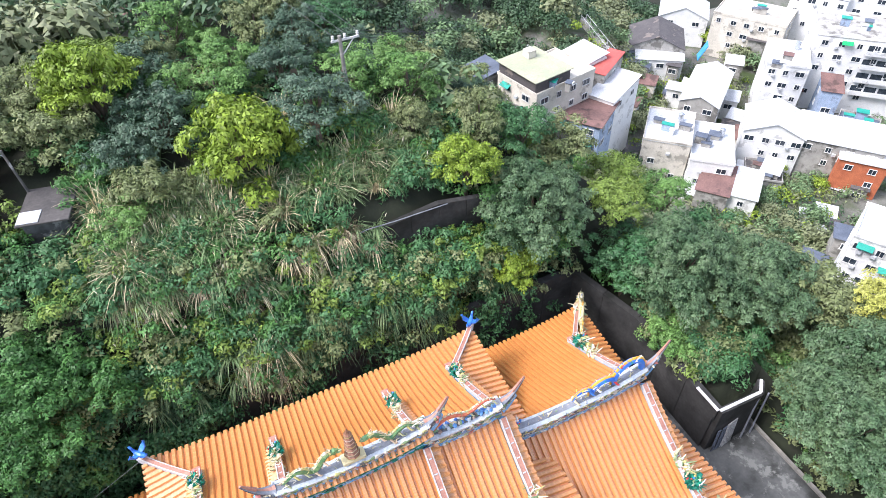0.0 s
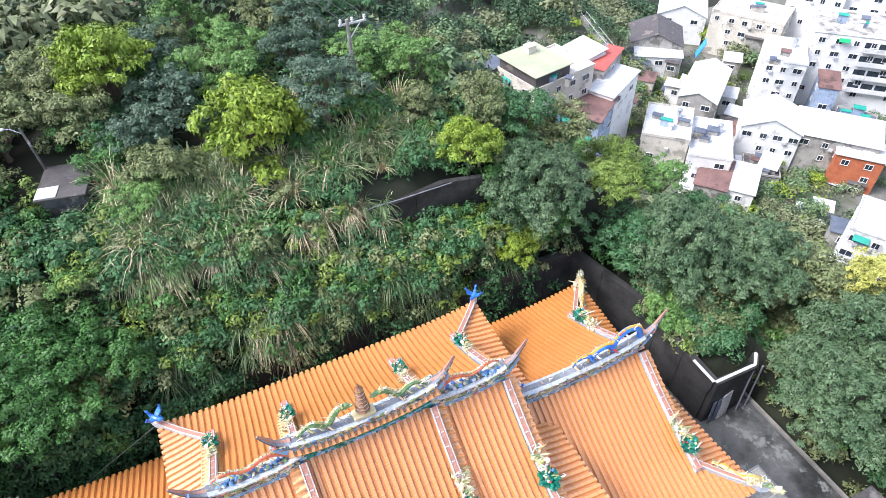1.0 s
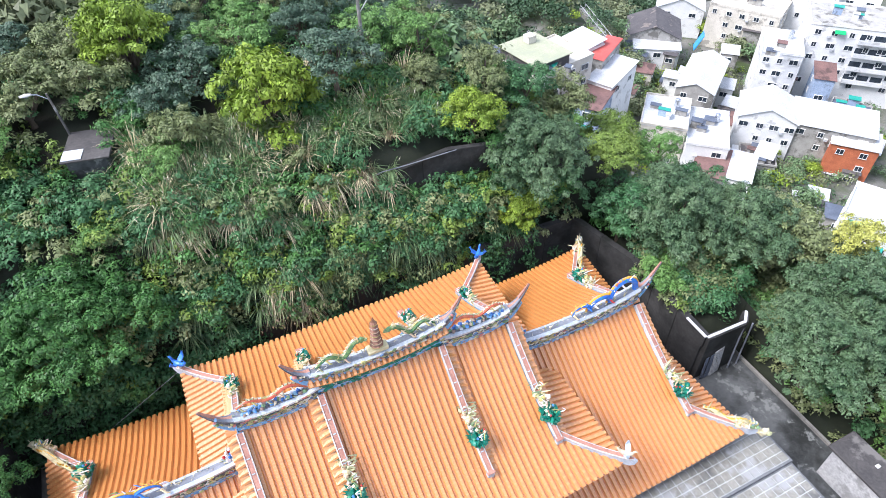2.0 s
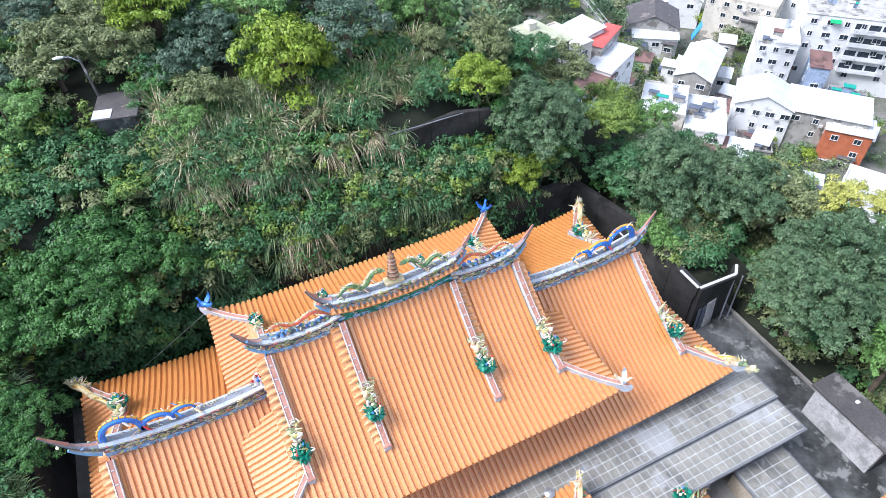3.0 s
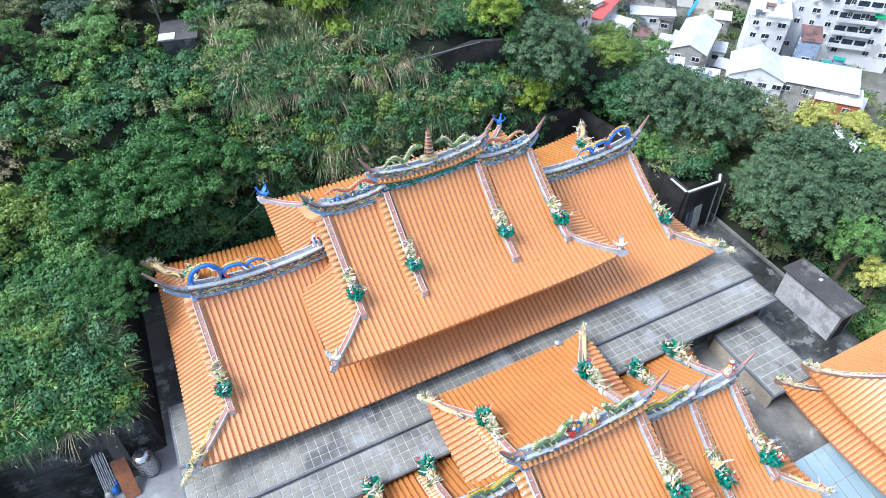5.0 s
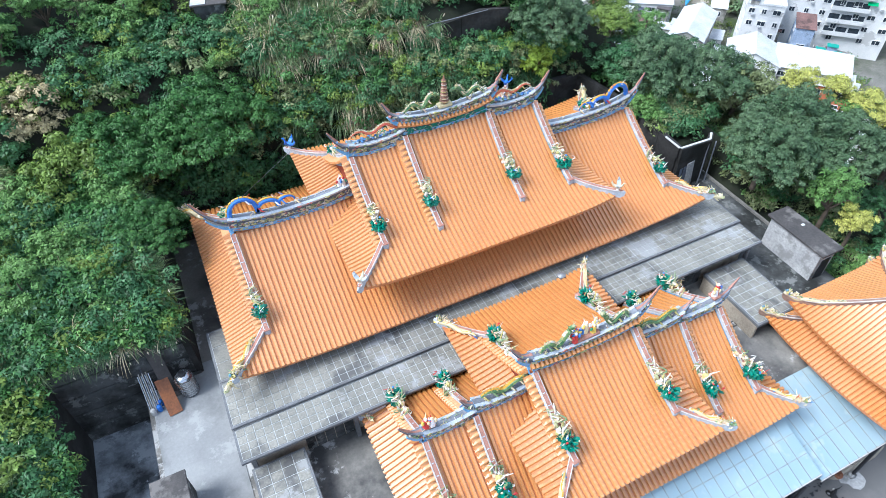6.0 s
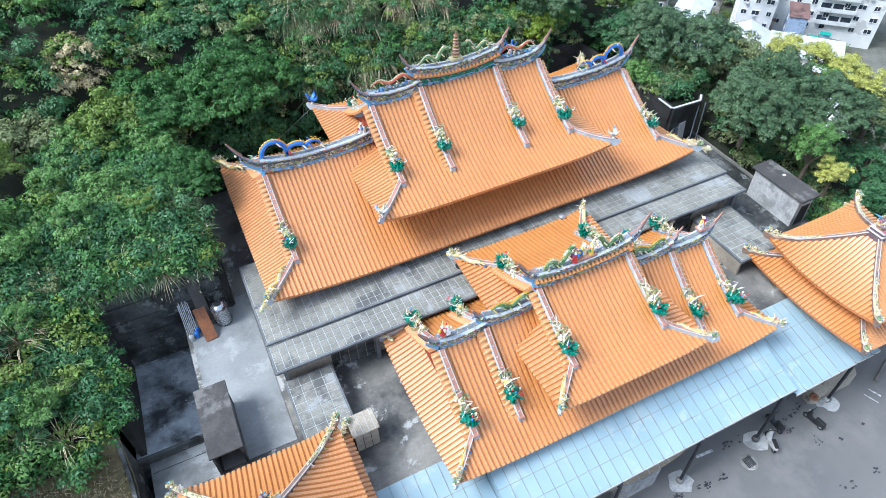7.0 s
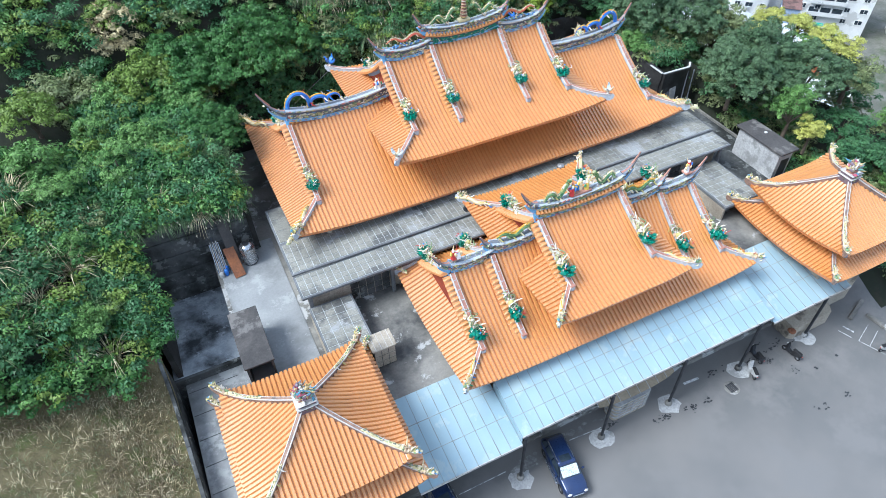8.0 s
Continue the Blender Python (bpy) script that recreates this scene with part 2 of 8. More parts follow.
# ---------------------------------------------------------------- geometry helpers
class Geo:
    """Collects vertices and faces of one mesh, with a material index for each face."""

    def __init__(self):
        self.v, self.f, self.m = [], [], []

    def add(self, verts, faces, mi=0):
        o = len(self.v)
        self.v += [tuple(p) for p in verts]
        self.f += [tuple(o + i for i in f) for f in faces]
        self.m += [mi] * len(faces)

    def box(self, c, s, mi=0, rot=0.0, taper=1.0, bev=0.0):
        hx, hy, hz = s[0] / 2, s[1] / 2, s[2] / 2
        cr, sr = math.cos(rot), math.sin(rot)
        if bev:
            a, b = [], min(bev, hx * 0.8, hy * 0.8, hz * 0.8)
            rings = ((-hz, b), (-hz + b, 0), (hz - b, 0), (hz, b))
            for z, i in rings:
                x, y = hx - i, hy - i
                a += [(-x + b, -y, z), (x - b, -y, z), (x, -y + b, z), (x, y - b, z), (x - b, y, z), (-x + b, y, z), (-x, y - b, z), (-x, -y + b, z)]
            f = [tuple(range(7, -1, -1)), tuple(range(24, 32))]
            for r in range(3):
                for i in range(8):
                    j = (i + 1) % 8
                    f.append((r * 8 + i, r * 8 + j, r * 8 + 8 + j, r * 8 + 8 + i))
        else:
            a = [(x * (taper if z > 0 else 1), y * (taper if z > 0 else 1), z) for z in (-hz, hz) for x, y in ((-hx, -hy), (hx, -hy), (hx, hy), (-hx, hy))]
            f = [(3, 2, 1, 0), (4, 5, 6, 7), (0, 1, 5, 4), (1, 2, 6, 5), (2, 3, 7, 6), (3, 0, 4, 7)]
        self.add([(c[0] + x * cr - y * sr, c[1] + x * sr + y * cr, c[2] + z) for x, y, z in a], f, mi)

    def tube(self, path, r, n=6, mi=0, caps=True):
        """Round rod along a path; r: one radius or one for each point."""
        P = [Vector(p) for p in path]
        R = r if isinstance(r, (list, tuple)) else [r] * len(P)
        vs, fs = [], []
        for i, p in enumerate(P):
            t = (P[min(i + 1, len(P) - 1)] - P[max(i - 1, 0)]).normalized()
            a = t.cross(Vector((0, 0, 1)))
            if a.length < 1e-3:
                a = Vector((1, 0, 0))
            a.normalize()
            b = a.cross(t)
            for k in range(n):
                w = 2 * math.pi * k / n
                vs.append(p + (a * math.cos(w) + b * math.sin(w)) * R[i])
        for i in range(len(P) - 1):
            for k in range(n):
                q = (k + 1) % n
                fs.append((i * n + k, i * n + q, i * n + n + q, i * n + n + k))
        if caps:
            fs += [tuple(range(n - 1, -1, -1)), tuple(range((len(P) - 1) * n, len(P) * n))]
        self.add(vs, fs, mi)

    def sweep(self, path, prof, mi=0, upright=False, scale=None):
        """A closed cross-section (sideways, up) drawn along a path. mi: one index, or one for each edge of the section."""
        P = [Vector(p) for p in path]
        n = len(prof)
        vs = []
        for i, p in enumerate(P):
            t = (P[min(i + 1, len(P) - 1)] - P[max(i - 1, 0)]).normalized()
            a = t.cross(Vector((0, 0, 1)))
            a.normalize()
            b = Vector((0, 0, 1)) if upright else a.cross(t)
            s = scale[i] if scale else 1.0
            vs += [p + a * (u * s) + b * (w * s) for u, w in prof]
        o = len(self.v)
        self.v += [tuple(q) for q in vs]
        for i in range(len(P) - 1):
            for k in range(n):
                q = (k + 1) % n
                self.f.append((o + i * n + k, o + i * n + q, o + i * n + n + q, o + i * n + n + k))
                self.m.append(mi if isinstance(mi, int) else mi[k])
        self.f += [tuple(o + k for k in range(n - 1, -1, -1)), tuple(o + (len(P) - 1) * n + k for k in range(n))]
        self.m += [mi if isinstance(mi, int) else mi[0]] * 2

    def blob(self, c, s, mi=0, jag=0.0, rng=random):
        """A small twelve-cornered lump, stretched to s and roughened."""
        g = 1.618
        raw = [(-1, g, 0), (1, g, 0), (-1, -g, 0), (1, -g, 0), (0, -1, g), (0, 1, g), (0, -1, -g), (0, 1, -g), (g, 0, -1), (g, 0, 1), (-g, 0, -1), (-g, 0, 1)]
        fs = [(0, 11, 5), (0, 5, 1), (0, 1, 7), (0, 7, 10), (0, 10, 11), (1, 5, 9), (5, 11, 4), (11, 10, 2), (10, 7, 6), (7, 1, 8),
              (3, 9, 4), (3, 4, 2), (3, 2, 6), (3, 6, 8), (3, 8, 9), (4, 9, 5), (2, 4, 11), (6, 2, 10), (8, 6, 7), (9, 8, 1)]
        vs = []
        for x, y, z in raw:
            k = (1 + jag * rng.uniform(-1, 1)) / 1.902
            vs.append((c[0] + x * s[0] * k, c[1] + y * s[1] * k, c[2] + z * s[2] * k))
        self.add(vs, fs, mi)

    def grid(self, pts, nu, nv, mi=0):
        self.add(pts, [(i * nv + j, (i + 1) * nv + j, (i + 1) * nv + j + 1, i * nv + j + 1) for i in range(nu - 1) for j in range(nv - 1)], mi)

    def make(self, name, mats, parent=None, label="", smooth=False):
        me = bpy.data.meshes.new(name)
        me.from_pydata(self.v, [], self.f)
        for m in (mats if isinstance(mats, (list, tuple)) else [mats]):
            me.materials.append(m)
        if any(self.m):
            me.polygons.foreach_set("material_index", self.m)
        if smooth:
            me.polygons.foreach_set("use_smooth", [True] * len(self.f))
        me.update()
        ob = new(name, me)
        if parent:
            ob.parent = parent
        if label:
            ob["label"] = label
        return ob


def empty(name, label, category, group="", at=(0, 0, 0)):
    e = new(name)
    e.location = at
    return tagged(e, label, category, group)


# ---------------------------------------------------------------- temple roofs
PITCH = 0.33
TILE = [M["tile"]]
RIDGE = [M["ridge_grey"], M["ridge_white"], M["ridge_red"], M["ridge_blue"], M["ridge_dark"], M["chips"], M["tile"], M["ridge_pale"]]


class Roof:
    """A curved Chinese roof with gables at +-G and skirts out to +-Ex; front eave at -Ef, back eave at +Eb from the ridge."""

    def __init__(self, cx, cy, Ex, Ef, Eb, G, zr, ze, k=0.3, lift=0.7, rc=0.0, rise=0.0, fade=5.0, pitch=PITCH):
        self.pitch = pitch
        self.cx, self.cy, self.Ex, self.Ef, self.Eb, self.G = cx, cy, Ex, Ef, Eb, G
        self.zr, self.ze, self.k, self.lift, self.rc, self.rise, self.fade = zr, ze, k, lift, rc, rise, fade

    def prof(self, d):
        s = d / self.Ef
        if s > 1:
            return self.ze - (self.zr - self.ze) * (1 - self.k) * (s - 1)
        return self.zr - (self.zr - self.ze) * ((1 + self.k) * s - self.k * s * s)

    def z(self, u, v, inner=None):
        a, b = abs(u), abs(v)
        z = self.prof(b)
        if (a < self.rc) if inner is None else inner:
            z += self.rise * max(0.0, 1 - b / self.fade)
        if a > self.G + 1e-4:
            z = min(z, self.prof(max(0.0, self.Ef - (self.Ex - a))))
        E = self.Ef if v < 0 else self.Eb
        return z + self.lift * min(1.0, a / self.Ex) ** 5 * min(1.05, b / E) ** 2

    def at(self, u, v, dz=0.0, inner=None):
        return Vector((self.cx + u, self.cy + v, self.z(u, v, inner) + dz))

    def deck(self, parent, name="roof_deck"):
        def sheet(us, vs, inner):
            g = Geo()
            top = [self.at(u, v, 0, inner) for u in us for v in vs]
            g.grid(top, len(us), len(vs))
            g.grid([p - Vector((0, 0, 0.24)) for p in top], len(us), len(vs))
            nv = len(vs)
            rim = [i * nv for i in range(len(us))], [i * nv + nv - 1 for i in range(len(us))], list(range(nv)), [(len(us) - 1) * nv + j for j in range(nv)]
            for line in rim:
                a = [top[i] for i in line]
                g.add(a + [p - Vector((0, 0, 0.24)) for p in a], [(i, i + 1, len(a) + i + 1, len(a) + i) for i in range(len(a) - 1)], 0)
            g.make(name, M["deck"], parent)

        vs = list(np.linspace(-self.Ef, 0, 15)) + list(np.linspace(0, self.Eb, 15))[1:]
        if self.G > 0:
            if self.rc:
                sheet(list(np.linspace(-self.G, -self.rc, 8)), vs, False)
                sheet(list(np.linspace(-self.rc, self.rc, 10)), vs, True)
                sheet(list(np.linspace(self.rc, self.G, 8)), vs, False)
            else:
                sheet(list(np.linspace(-self.G, self.G, 20)), vs, False)
        for s in (-1, 1):
            us = [s * x for x in np.linspace(self.G + 0.001, self.Ex, 16)]
            vv = list(np.linspace(-self.Ef, self.Eb, 60))
            sheet(us, vv, False)
        if self.G > 0:
            h = self.Ef - (self.Ex - self.G)
            for s in (-1, 1):
                w = Geo()
                n = 13
                low = self.prof(h) - 0.1
                hb = min(h, self.Eb)
                vs = [(-h + (h + hb) * i / (n - 1)) for i in range(n)]
                x = self.cx + s * self.G
                for dx in (-0.12, 0.06):
                    w.add([(x + s * dx, self.cy + v, low) for v in vs] + [(x + s * dx, self.cy + v, self.prof(abs(v)) - 0.02) for v in vs],
                          [(i, i + 1, n + i + 1, n + i) for i in range(n - 1)])
                w.make("gable_wall", M["wall_red"], parent)

    def one_row(self, g, P, lat, r=0.122):
        n = len(P)
        cs = ((-1, 0), (-0.62, 0.74), (0.62, 0.74), (1, 0))
        vs, fs = [], []
        for i in range(n - 1):
            t = (P[i + 1] - P[i]).normalized()
            nn = lat.cross(t)
            if nn.z < 0:
                nn = -nn
            for q, rr in ((P[i], r * 0.94), (P[i + 1], r * 1.05)):
                vs += [q + lat * (c * rr) + nn * (s * rr + 0.012) for c, s in cs]
        for j in range(2 * (n - 1) - 1):
            fs += [(j * 4 + k, j * 4 + k + 1, j * 4 + 5 + k, j * 4 + 4 + k) for k in range(3)]
        e = (2 * (n - 1) - 1) * 4
        fs.append((e, e + 1, e + 2, e + 3))
        g.add(vs, fs)

    def rows(self, parent, single=("front",), name="tile_rib"):
        """Barrel tile rows: those of the named slopes as pieces of their own, the rest joined."""
        rest = Geo()

        def lay(pts, lat, alone):
            if len(pts) < 2:
                return
            if alone:
                g = Geo()
                self.one_row(g, pts, lat)
                g.make(name, TILE, parent)
            else:
                self.one_row(rest, pts, lat)

        nx = int(2 * self.Ex / self.pitch)
        for i in range(nx + 1):
            u = (i - nx / 2) * self.pitch
            if abs(u) > self.Ex - 0.05:
                continue
            a = 0.1 if abs(u) <= self.G else self.Ef - (self.Ex - abs(u)) + 0.05
            for s, E, slope in ((-1, self.Ef, "front"), (1, self.Eb, "back")):
                if E + 0.08 - a < 0.2:
                    continue
                n = max(2, int((E - a) / 0.3) + 1)
                lay([self.at(u, s * (a + (E + 0.08 - a) * j / (n - 1)), 0.0) for j in range(n)], Vector((1, 0, 0)), slope in single)
        ny = int((self.Ef + self.Eb) / self.pitch)
        for j in range(ny + 1):
            v = -self.Ef + j * self.pitch + 0.1
            a = max(self.G + 0.05, self.Ex - self.Ef + abs(v) + 0.05)
            if self.Ex + 0.08 - a < 0.25 or v > self.Eb:
                continue
            n = max(2, int((self.Ex - a) / 0.3) + 1)
            for s, slope in ((-1, "west"), (1, "east")):
                lay([self.at(s * (a + (self.Ex + 0.08 - a) * i / (n - 1)), v, 0.0) for i in range(n)], Vector((0, 1, 0)), slope in single)
        if rest.v:
            tagged(rest.make("tile_field", TILE, parent), kind="stuff")

    # ---- ridges
    def descend(self, parent, u, side, end, w=1.0, inner=False, steps=False, out=0):
        """A ridge that runs down the slope at u; out: the side on which short tiles step out over the gable."""
        g = Geo()
        n = 16
        vs = [side * (0.15 + (end - 0.15) * i / (n - 1)) for i in range(n)]
        P = [self.at(u * 0.999, v, 0.06, inner) for v in vs]
        a = 0.13 * w
        pr = [(-a, -0.5), (-a, 0.1), (-a - 0.025, 0.12), (-a, 0.28), (-a - 0.04, 0.3), (-a - 0.04, 0.36), (-a + 0.015, 0.37), (-a + 0.03, 0.34),
              (a - 0.03, 0.34), (a - 0.015, 0.37), (a + 0.04, 0.36), (a + 0.04, 0.3), (a, 0.28), (a + 0.025, 0.12), (a, 0.1), (a, -0.5)]
        g.sweep(P, pr, [3, 1, 7, 7, 1, 1, 2, 2, 2, 1, 1, 7, 7, 1, 3, 0])
        L = [0.0]
        for i in range(1, n):
            L.append(L[-1] + (P[i] - P[i - 1]).length)
        s = 0.5
        while s < L[-1] - 0.5:
            i = max(k for k in range(n) if L[k] <= s)
            f = (s - L[i]) / (L[min(i + 1, n - 1)] - L[i] + 1e-6)
            q = P[i].lerp(P[min(i + 1, n - 1)], f)
            t = (P[min(i + 1, n - 1)] - P[i]).normalized()
            nn = Vector((1, 0, 0)).cross(t)
            nn = nn if nn.z > 0 else -nn
            c = q + nn * 0.335
            d = t * 0.025
            e = Vector((a * 0.6, 0, 0))
            g.add([c - d - e, c - d + e, c + d + e, c + d - e] + [p + nn * 0.03 for p in (c - d - e, c - d + e, c + d + e, c + d - e)],
                  [(4, 5, 6, 7), (0, 1, 5, 4), (1, 2, 6, 5), (2, 3, 7, 6), (3, 0, 4, 7)], 7)
            s += 0.7
        e = P[-1]
        g.box((e.x, e.y, e.z + 0.12), (0.36 * w, 0.26, 0.44), 7, bev=0.04)
        g.box((e.x, e.y, e.z + 0.36), (0.42 * w, 0.32, 0.06), 2, bev=0.02)
        ob = g.make("descending_ridge", RIDGE, parent)
        if out:
            t = Geo()
            m = int(abs(end) / PITCH * 1.05)
            for i in range(m):
                v = side * (0.35 + i * (end - 0.5) / m)
                z = self.z(u * 0.999, v, inner) - 0.02 - (self.lift * 0.3 if inner else 0.0) * 0
                x = self.cx + u
                self.one_row(t, [Vector((x + out * d, self.cy + v, z + h)) for d, h in ((0.1, 0.12), (0.36, 0.05), (0.6, -0.06))], Vector((0, 1, 0)), 0.125)
            g2 = [Vector((self.cx + u + out * 0.4, self.cy + side * (0.2 + (end - 0.3) * i / 9), self.z(u * 0.999, side * (0.2 + (end - 0.3) * i / 9), inner) + 0.07)) for i in range(10)]
            t.sweep(g2, [(-0.3, -0.24), (-0.3, -0.02), (0.2, -0.02), (0.2, -0.24)] if out * side > 0 else [(-0.2, -0.24), (-0.2, -0.02), (0.3, -0.02), (0.3, -0.24)], 0)
            t.make("gable_tile_edge", TILE, parent)
        return ob

    def hip(self, parent, su, sv, w=0.66, tip=0.4, start=None, slots=None):
        """The corner ridge from the gable's foot to the eave corner, curling up at its end."""
        E = self.Ef if sv < 0 else self.Eb
        g0 = self.G if start is None else start
        v0 = self.Ef - (self.Ex - g0)
        n = 10
        P = []
        for i in range(n):
            f = i / (n - 1)
            P.append(self.at(su * (g0 + (self.Ex + 0.1 - g0) * f), sv * (v0 + (E + 0.1 - v0) * f), 0.05 + 0.1 * f * f))
        d = (P[-1] - P[-2]).normalized()
        P.append(P[-1] + d * 0.14 + Vector((0, 0, tip * 0.16)))
        P.append(P[-1] + d * 0.12 + Vector((0, 0, tip * 0.4)))
        a = 0.17 * w
        g = Geo()
        pr = [(-a, -0.3), (-a, 0.2), (-a - 0.035, 0.22), (-a - 0.035, 0.28), (-a + 0.02, 0.29), (-a + 0.03, 0.27), (a - 0.03, 0.27), (a - 0.02, 0.29), (a + 0.035, 0.28), (a + 0.035, 0.22), (a, 0.2), (a, -0.3)]
        g.sweep(P, pr, [7, 1, 1, 1, 2, 2, 2, 1, 1, 1, 7, 0], scale=[1.0] * n + [0.75, 0.4])
        g.make("corner_ridge", slots or RIDGE, parent)
        return P

    def crest(self, parent, u0, u1, h=1.0, tip0=0.0, tip1=0.0, up=0.35, base=None, seed=1, relief="chips", slots=None):
        """The decorated ridge wall from u0 to u1, with rising swallow tails where tip0 / tip1 is not 0."""
        rng = random.Random(seed)
        base = self.zr if base is None else base
        um, half = (u0 + u1) / 2, (u1 - u0) / 2
        us = list(np.linspace(u0, u1, 25))

        def zc(u):
            return base - 0.12 + up * abs((u - um) / half) ** 2.4

        P = [Vector((self.cx + u, self.cy, zc(u))) for u in us]
        sc = [1.0] * len(P)
        g = Geo()
        k = h
        pr = [(-0.24, 0), (-0.24, 0.24 * k), (-0.2, 0.24 * k), (-0.2, 0.66 * k), (-0.27, 0.68 * k), (-0.27, 0.78 * k), (-0.33, 0.82 * k), (-0.33, 0.93 * k), (-0.16, k),
              (0.16, k), (0.33, 0.93 * k), (0.33, 0.82 * k), (0.27, 0.78 * k), (0.27, 0.68 * k), (0.2, 0.66 * k), (0.2, 0.24 * k), (0.24, 0.24 * k), (0.24, 0)]
        g.sweep(P, pr, [3, 1, 4, 1, 4, 1, 1, 7, 0, 7, 1, 1, 4, 1, 4, 1, 3, 0], upright=True)
        for end, tip in ((0, tip0), (-1, tip1)):
            if not tip:
                continue
            s = -1 if end == 0 else 1
            q = P[end]
            m = 9
            T = [Vector((q.x + s * tip * 1.15 * f, q.y, q.z + 0.62 * k + up * 1.0 * f + tip * 1.0 * f ** 2.2)) for f in [i / (m - 1) for i in range(m)]]
            g.sweep(T, [(-0.2, -0.16), (-0.24, 0.08), (-0.27, 0.12), (-0.27, 0.2), (-0.1, 0.28), (0.1, 0.28), (0.27, 0.2), (0.27, 0.12), (0.24, 0.08), (0.2, -0.16)], [4, 1, 0, 0, 2, 0, 0, 1, 4, 0], scale=[1 - 0.84 * (i / (m - 1)) ** 0.7 for i in range(m)])
            g.sweep([p + Vector((0, 0, 0.03)) for p in T[5:]], [(-0.13, 0), (-0.1, 0.3), (0.1, 0.3), (0.13, 0)], 2, scale=[0.62, 0.52, 0.4, 0.26])
            T2 = [p + Vector((s * 0.06, 0, -0.34)) for p in T[:6]]
            g.sweep(T2, [(-0.2, -0.2), (-0.22, 0.12), (0.22, 0.12), (0.2, -0.2)], [3, 1, 3, 4], scale=[1 - 0.14 * i for i in range(6)])
            for i in range(14):
                f = rng.random() ** 1.4 * 0.8
                p = T[int(f * 8)]
                g.blob((p.x + rng.uniform(-0.1, 0.1), p.y + rng.choice((-1, 1)) * 0.24 * (1 - f), p.z + rng.uniform(-0.2, 0.15)), [rng.uniform(0.05, 0.12) for _ in range(3)], 5, 0.4, rng)
        for i in range(int((u1 - u0) * (46 if relief == "green" else 30))):
            u = rng.uniform(u0 + 0.1, u1 - 0.1)
            side = rng.choice((-1, -1, 1))
            row = rng.random()
            z = zc(u) + (rng.uniform(0.3, 0.6) * k if row < 0.72 else rng.uniform(0.05, 0.2) * k if row < 0.85 else k * 0.86)
            y = self.cy + side * (0.21 if row < 0.72 else 0.25 if row < 0.85 else 0.33)
            g.blob((self.cx + u, y, z), (rng.uniform(0.06, 0.2), 0.05, rng.uniform(0.04, 0.1)), 5, 0.4, rng)
        for i in range(int((u1 - u0) * 2.4)):                # red and white plaques on the blue base band
            u = u0 + 0.2 + (u1 - u0 - 0.4) * i / ((u1 - u0) * 2.4)
            for side in (-1, 1):
                g.blob((self.cx + u, self.cy + side * 0.245, zc(u) + 0.12 * k), (0.1, 0.025, 0.06 * k), 2 if i % 2 else 1, 0.2, rng)
        for i in range(int((u1 - u0) * 3.2)):                # scrolls in low relief along both faces
            u = u0 + 0.12 + (u1 - u0 - 0.5) * i / ((u1 - u0) * 3.2)
            for side in (-1, 1):
                a, b = rng.uniform(0.6, 1.0) * rng.choice((-1, 1)), rng.uniform(0.2, 0.34)
                pts = [(self.cx + u + b * (f - 0.12 * math.sin(6.28 * f)), self.cy + side * 0.215, zc(u + b * f) + k * (0.45 + 0.13 * a * math.sin(6.28 * f))) for f in [j / 6 for j in range(7)]]
                g.tube(pts, [0.02, 0.035, 0.035, 0.03, 0.035, 0.035, 0.02], 4, 8)
        for i in range(int((u1 - u0) * 6)):
            u = rng.uniform(u0 + 0.1, u1 - 0.1)
            curl(g, (self.cx + u, self.cy + rng.uniform(-0.2, 0.2), zc(u) + h * 0.95), rng.uniform(0.14, 0.34), 8, rng)
        sl = list(RIDGE) + [M["cream"]]
        if relief != "chips":
            sl[5] = M[relief]
        g.make("ridge_crest", sl, parent)
        return zc


# ---------------------------------------------------------------- porcelain figures on the ridges
def curl(g, p, s, mi, rng):
    """A thin curling tendril of porcelain, about s high."""
    a, b = rng.uniform(0, 6.283), rng.uniform(-0.7, 0.7)
    ca, sa = math.cos(a) * 0.9, math.sin(a) * 0.45
    k = rng.choice((-1, 1))
    pts = []
    for i in range(5):
        f = i / 4
        o = s * (0.55 * math.sin(f * 4.2) * k + b * f)
        pts.append((p[0] + ca * o, p[1] + sa * o, p[2] + s * (f - 0.25 * f * f * (1 if k > 0 else 0.2))))
    g.tube(pts, [s * 0.09, s * 0.085, s * 0.075, s * 0.065, s * 0.03], 4, mi)


def leaf_spike(g, p, d, w, mi):
    p, d = Vector(p), Vector(d)
    a = d.cross(Vector((0.3, 0.5, 0.8))).normalized() * w
    b = d.cross(a).normalized() * w
    g.add([p + a, p + b, p - a, p - b, p + d], [(0, 1, 4), (1, 2, 4), (2, 3, 4), (3, 0, 4)], mi)


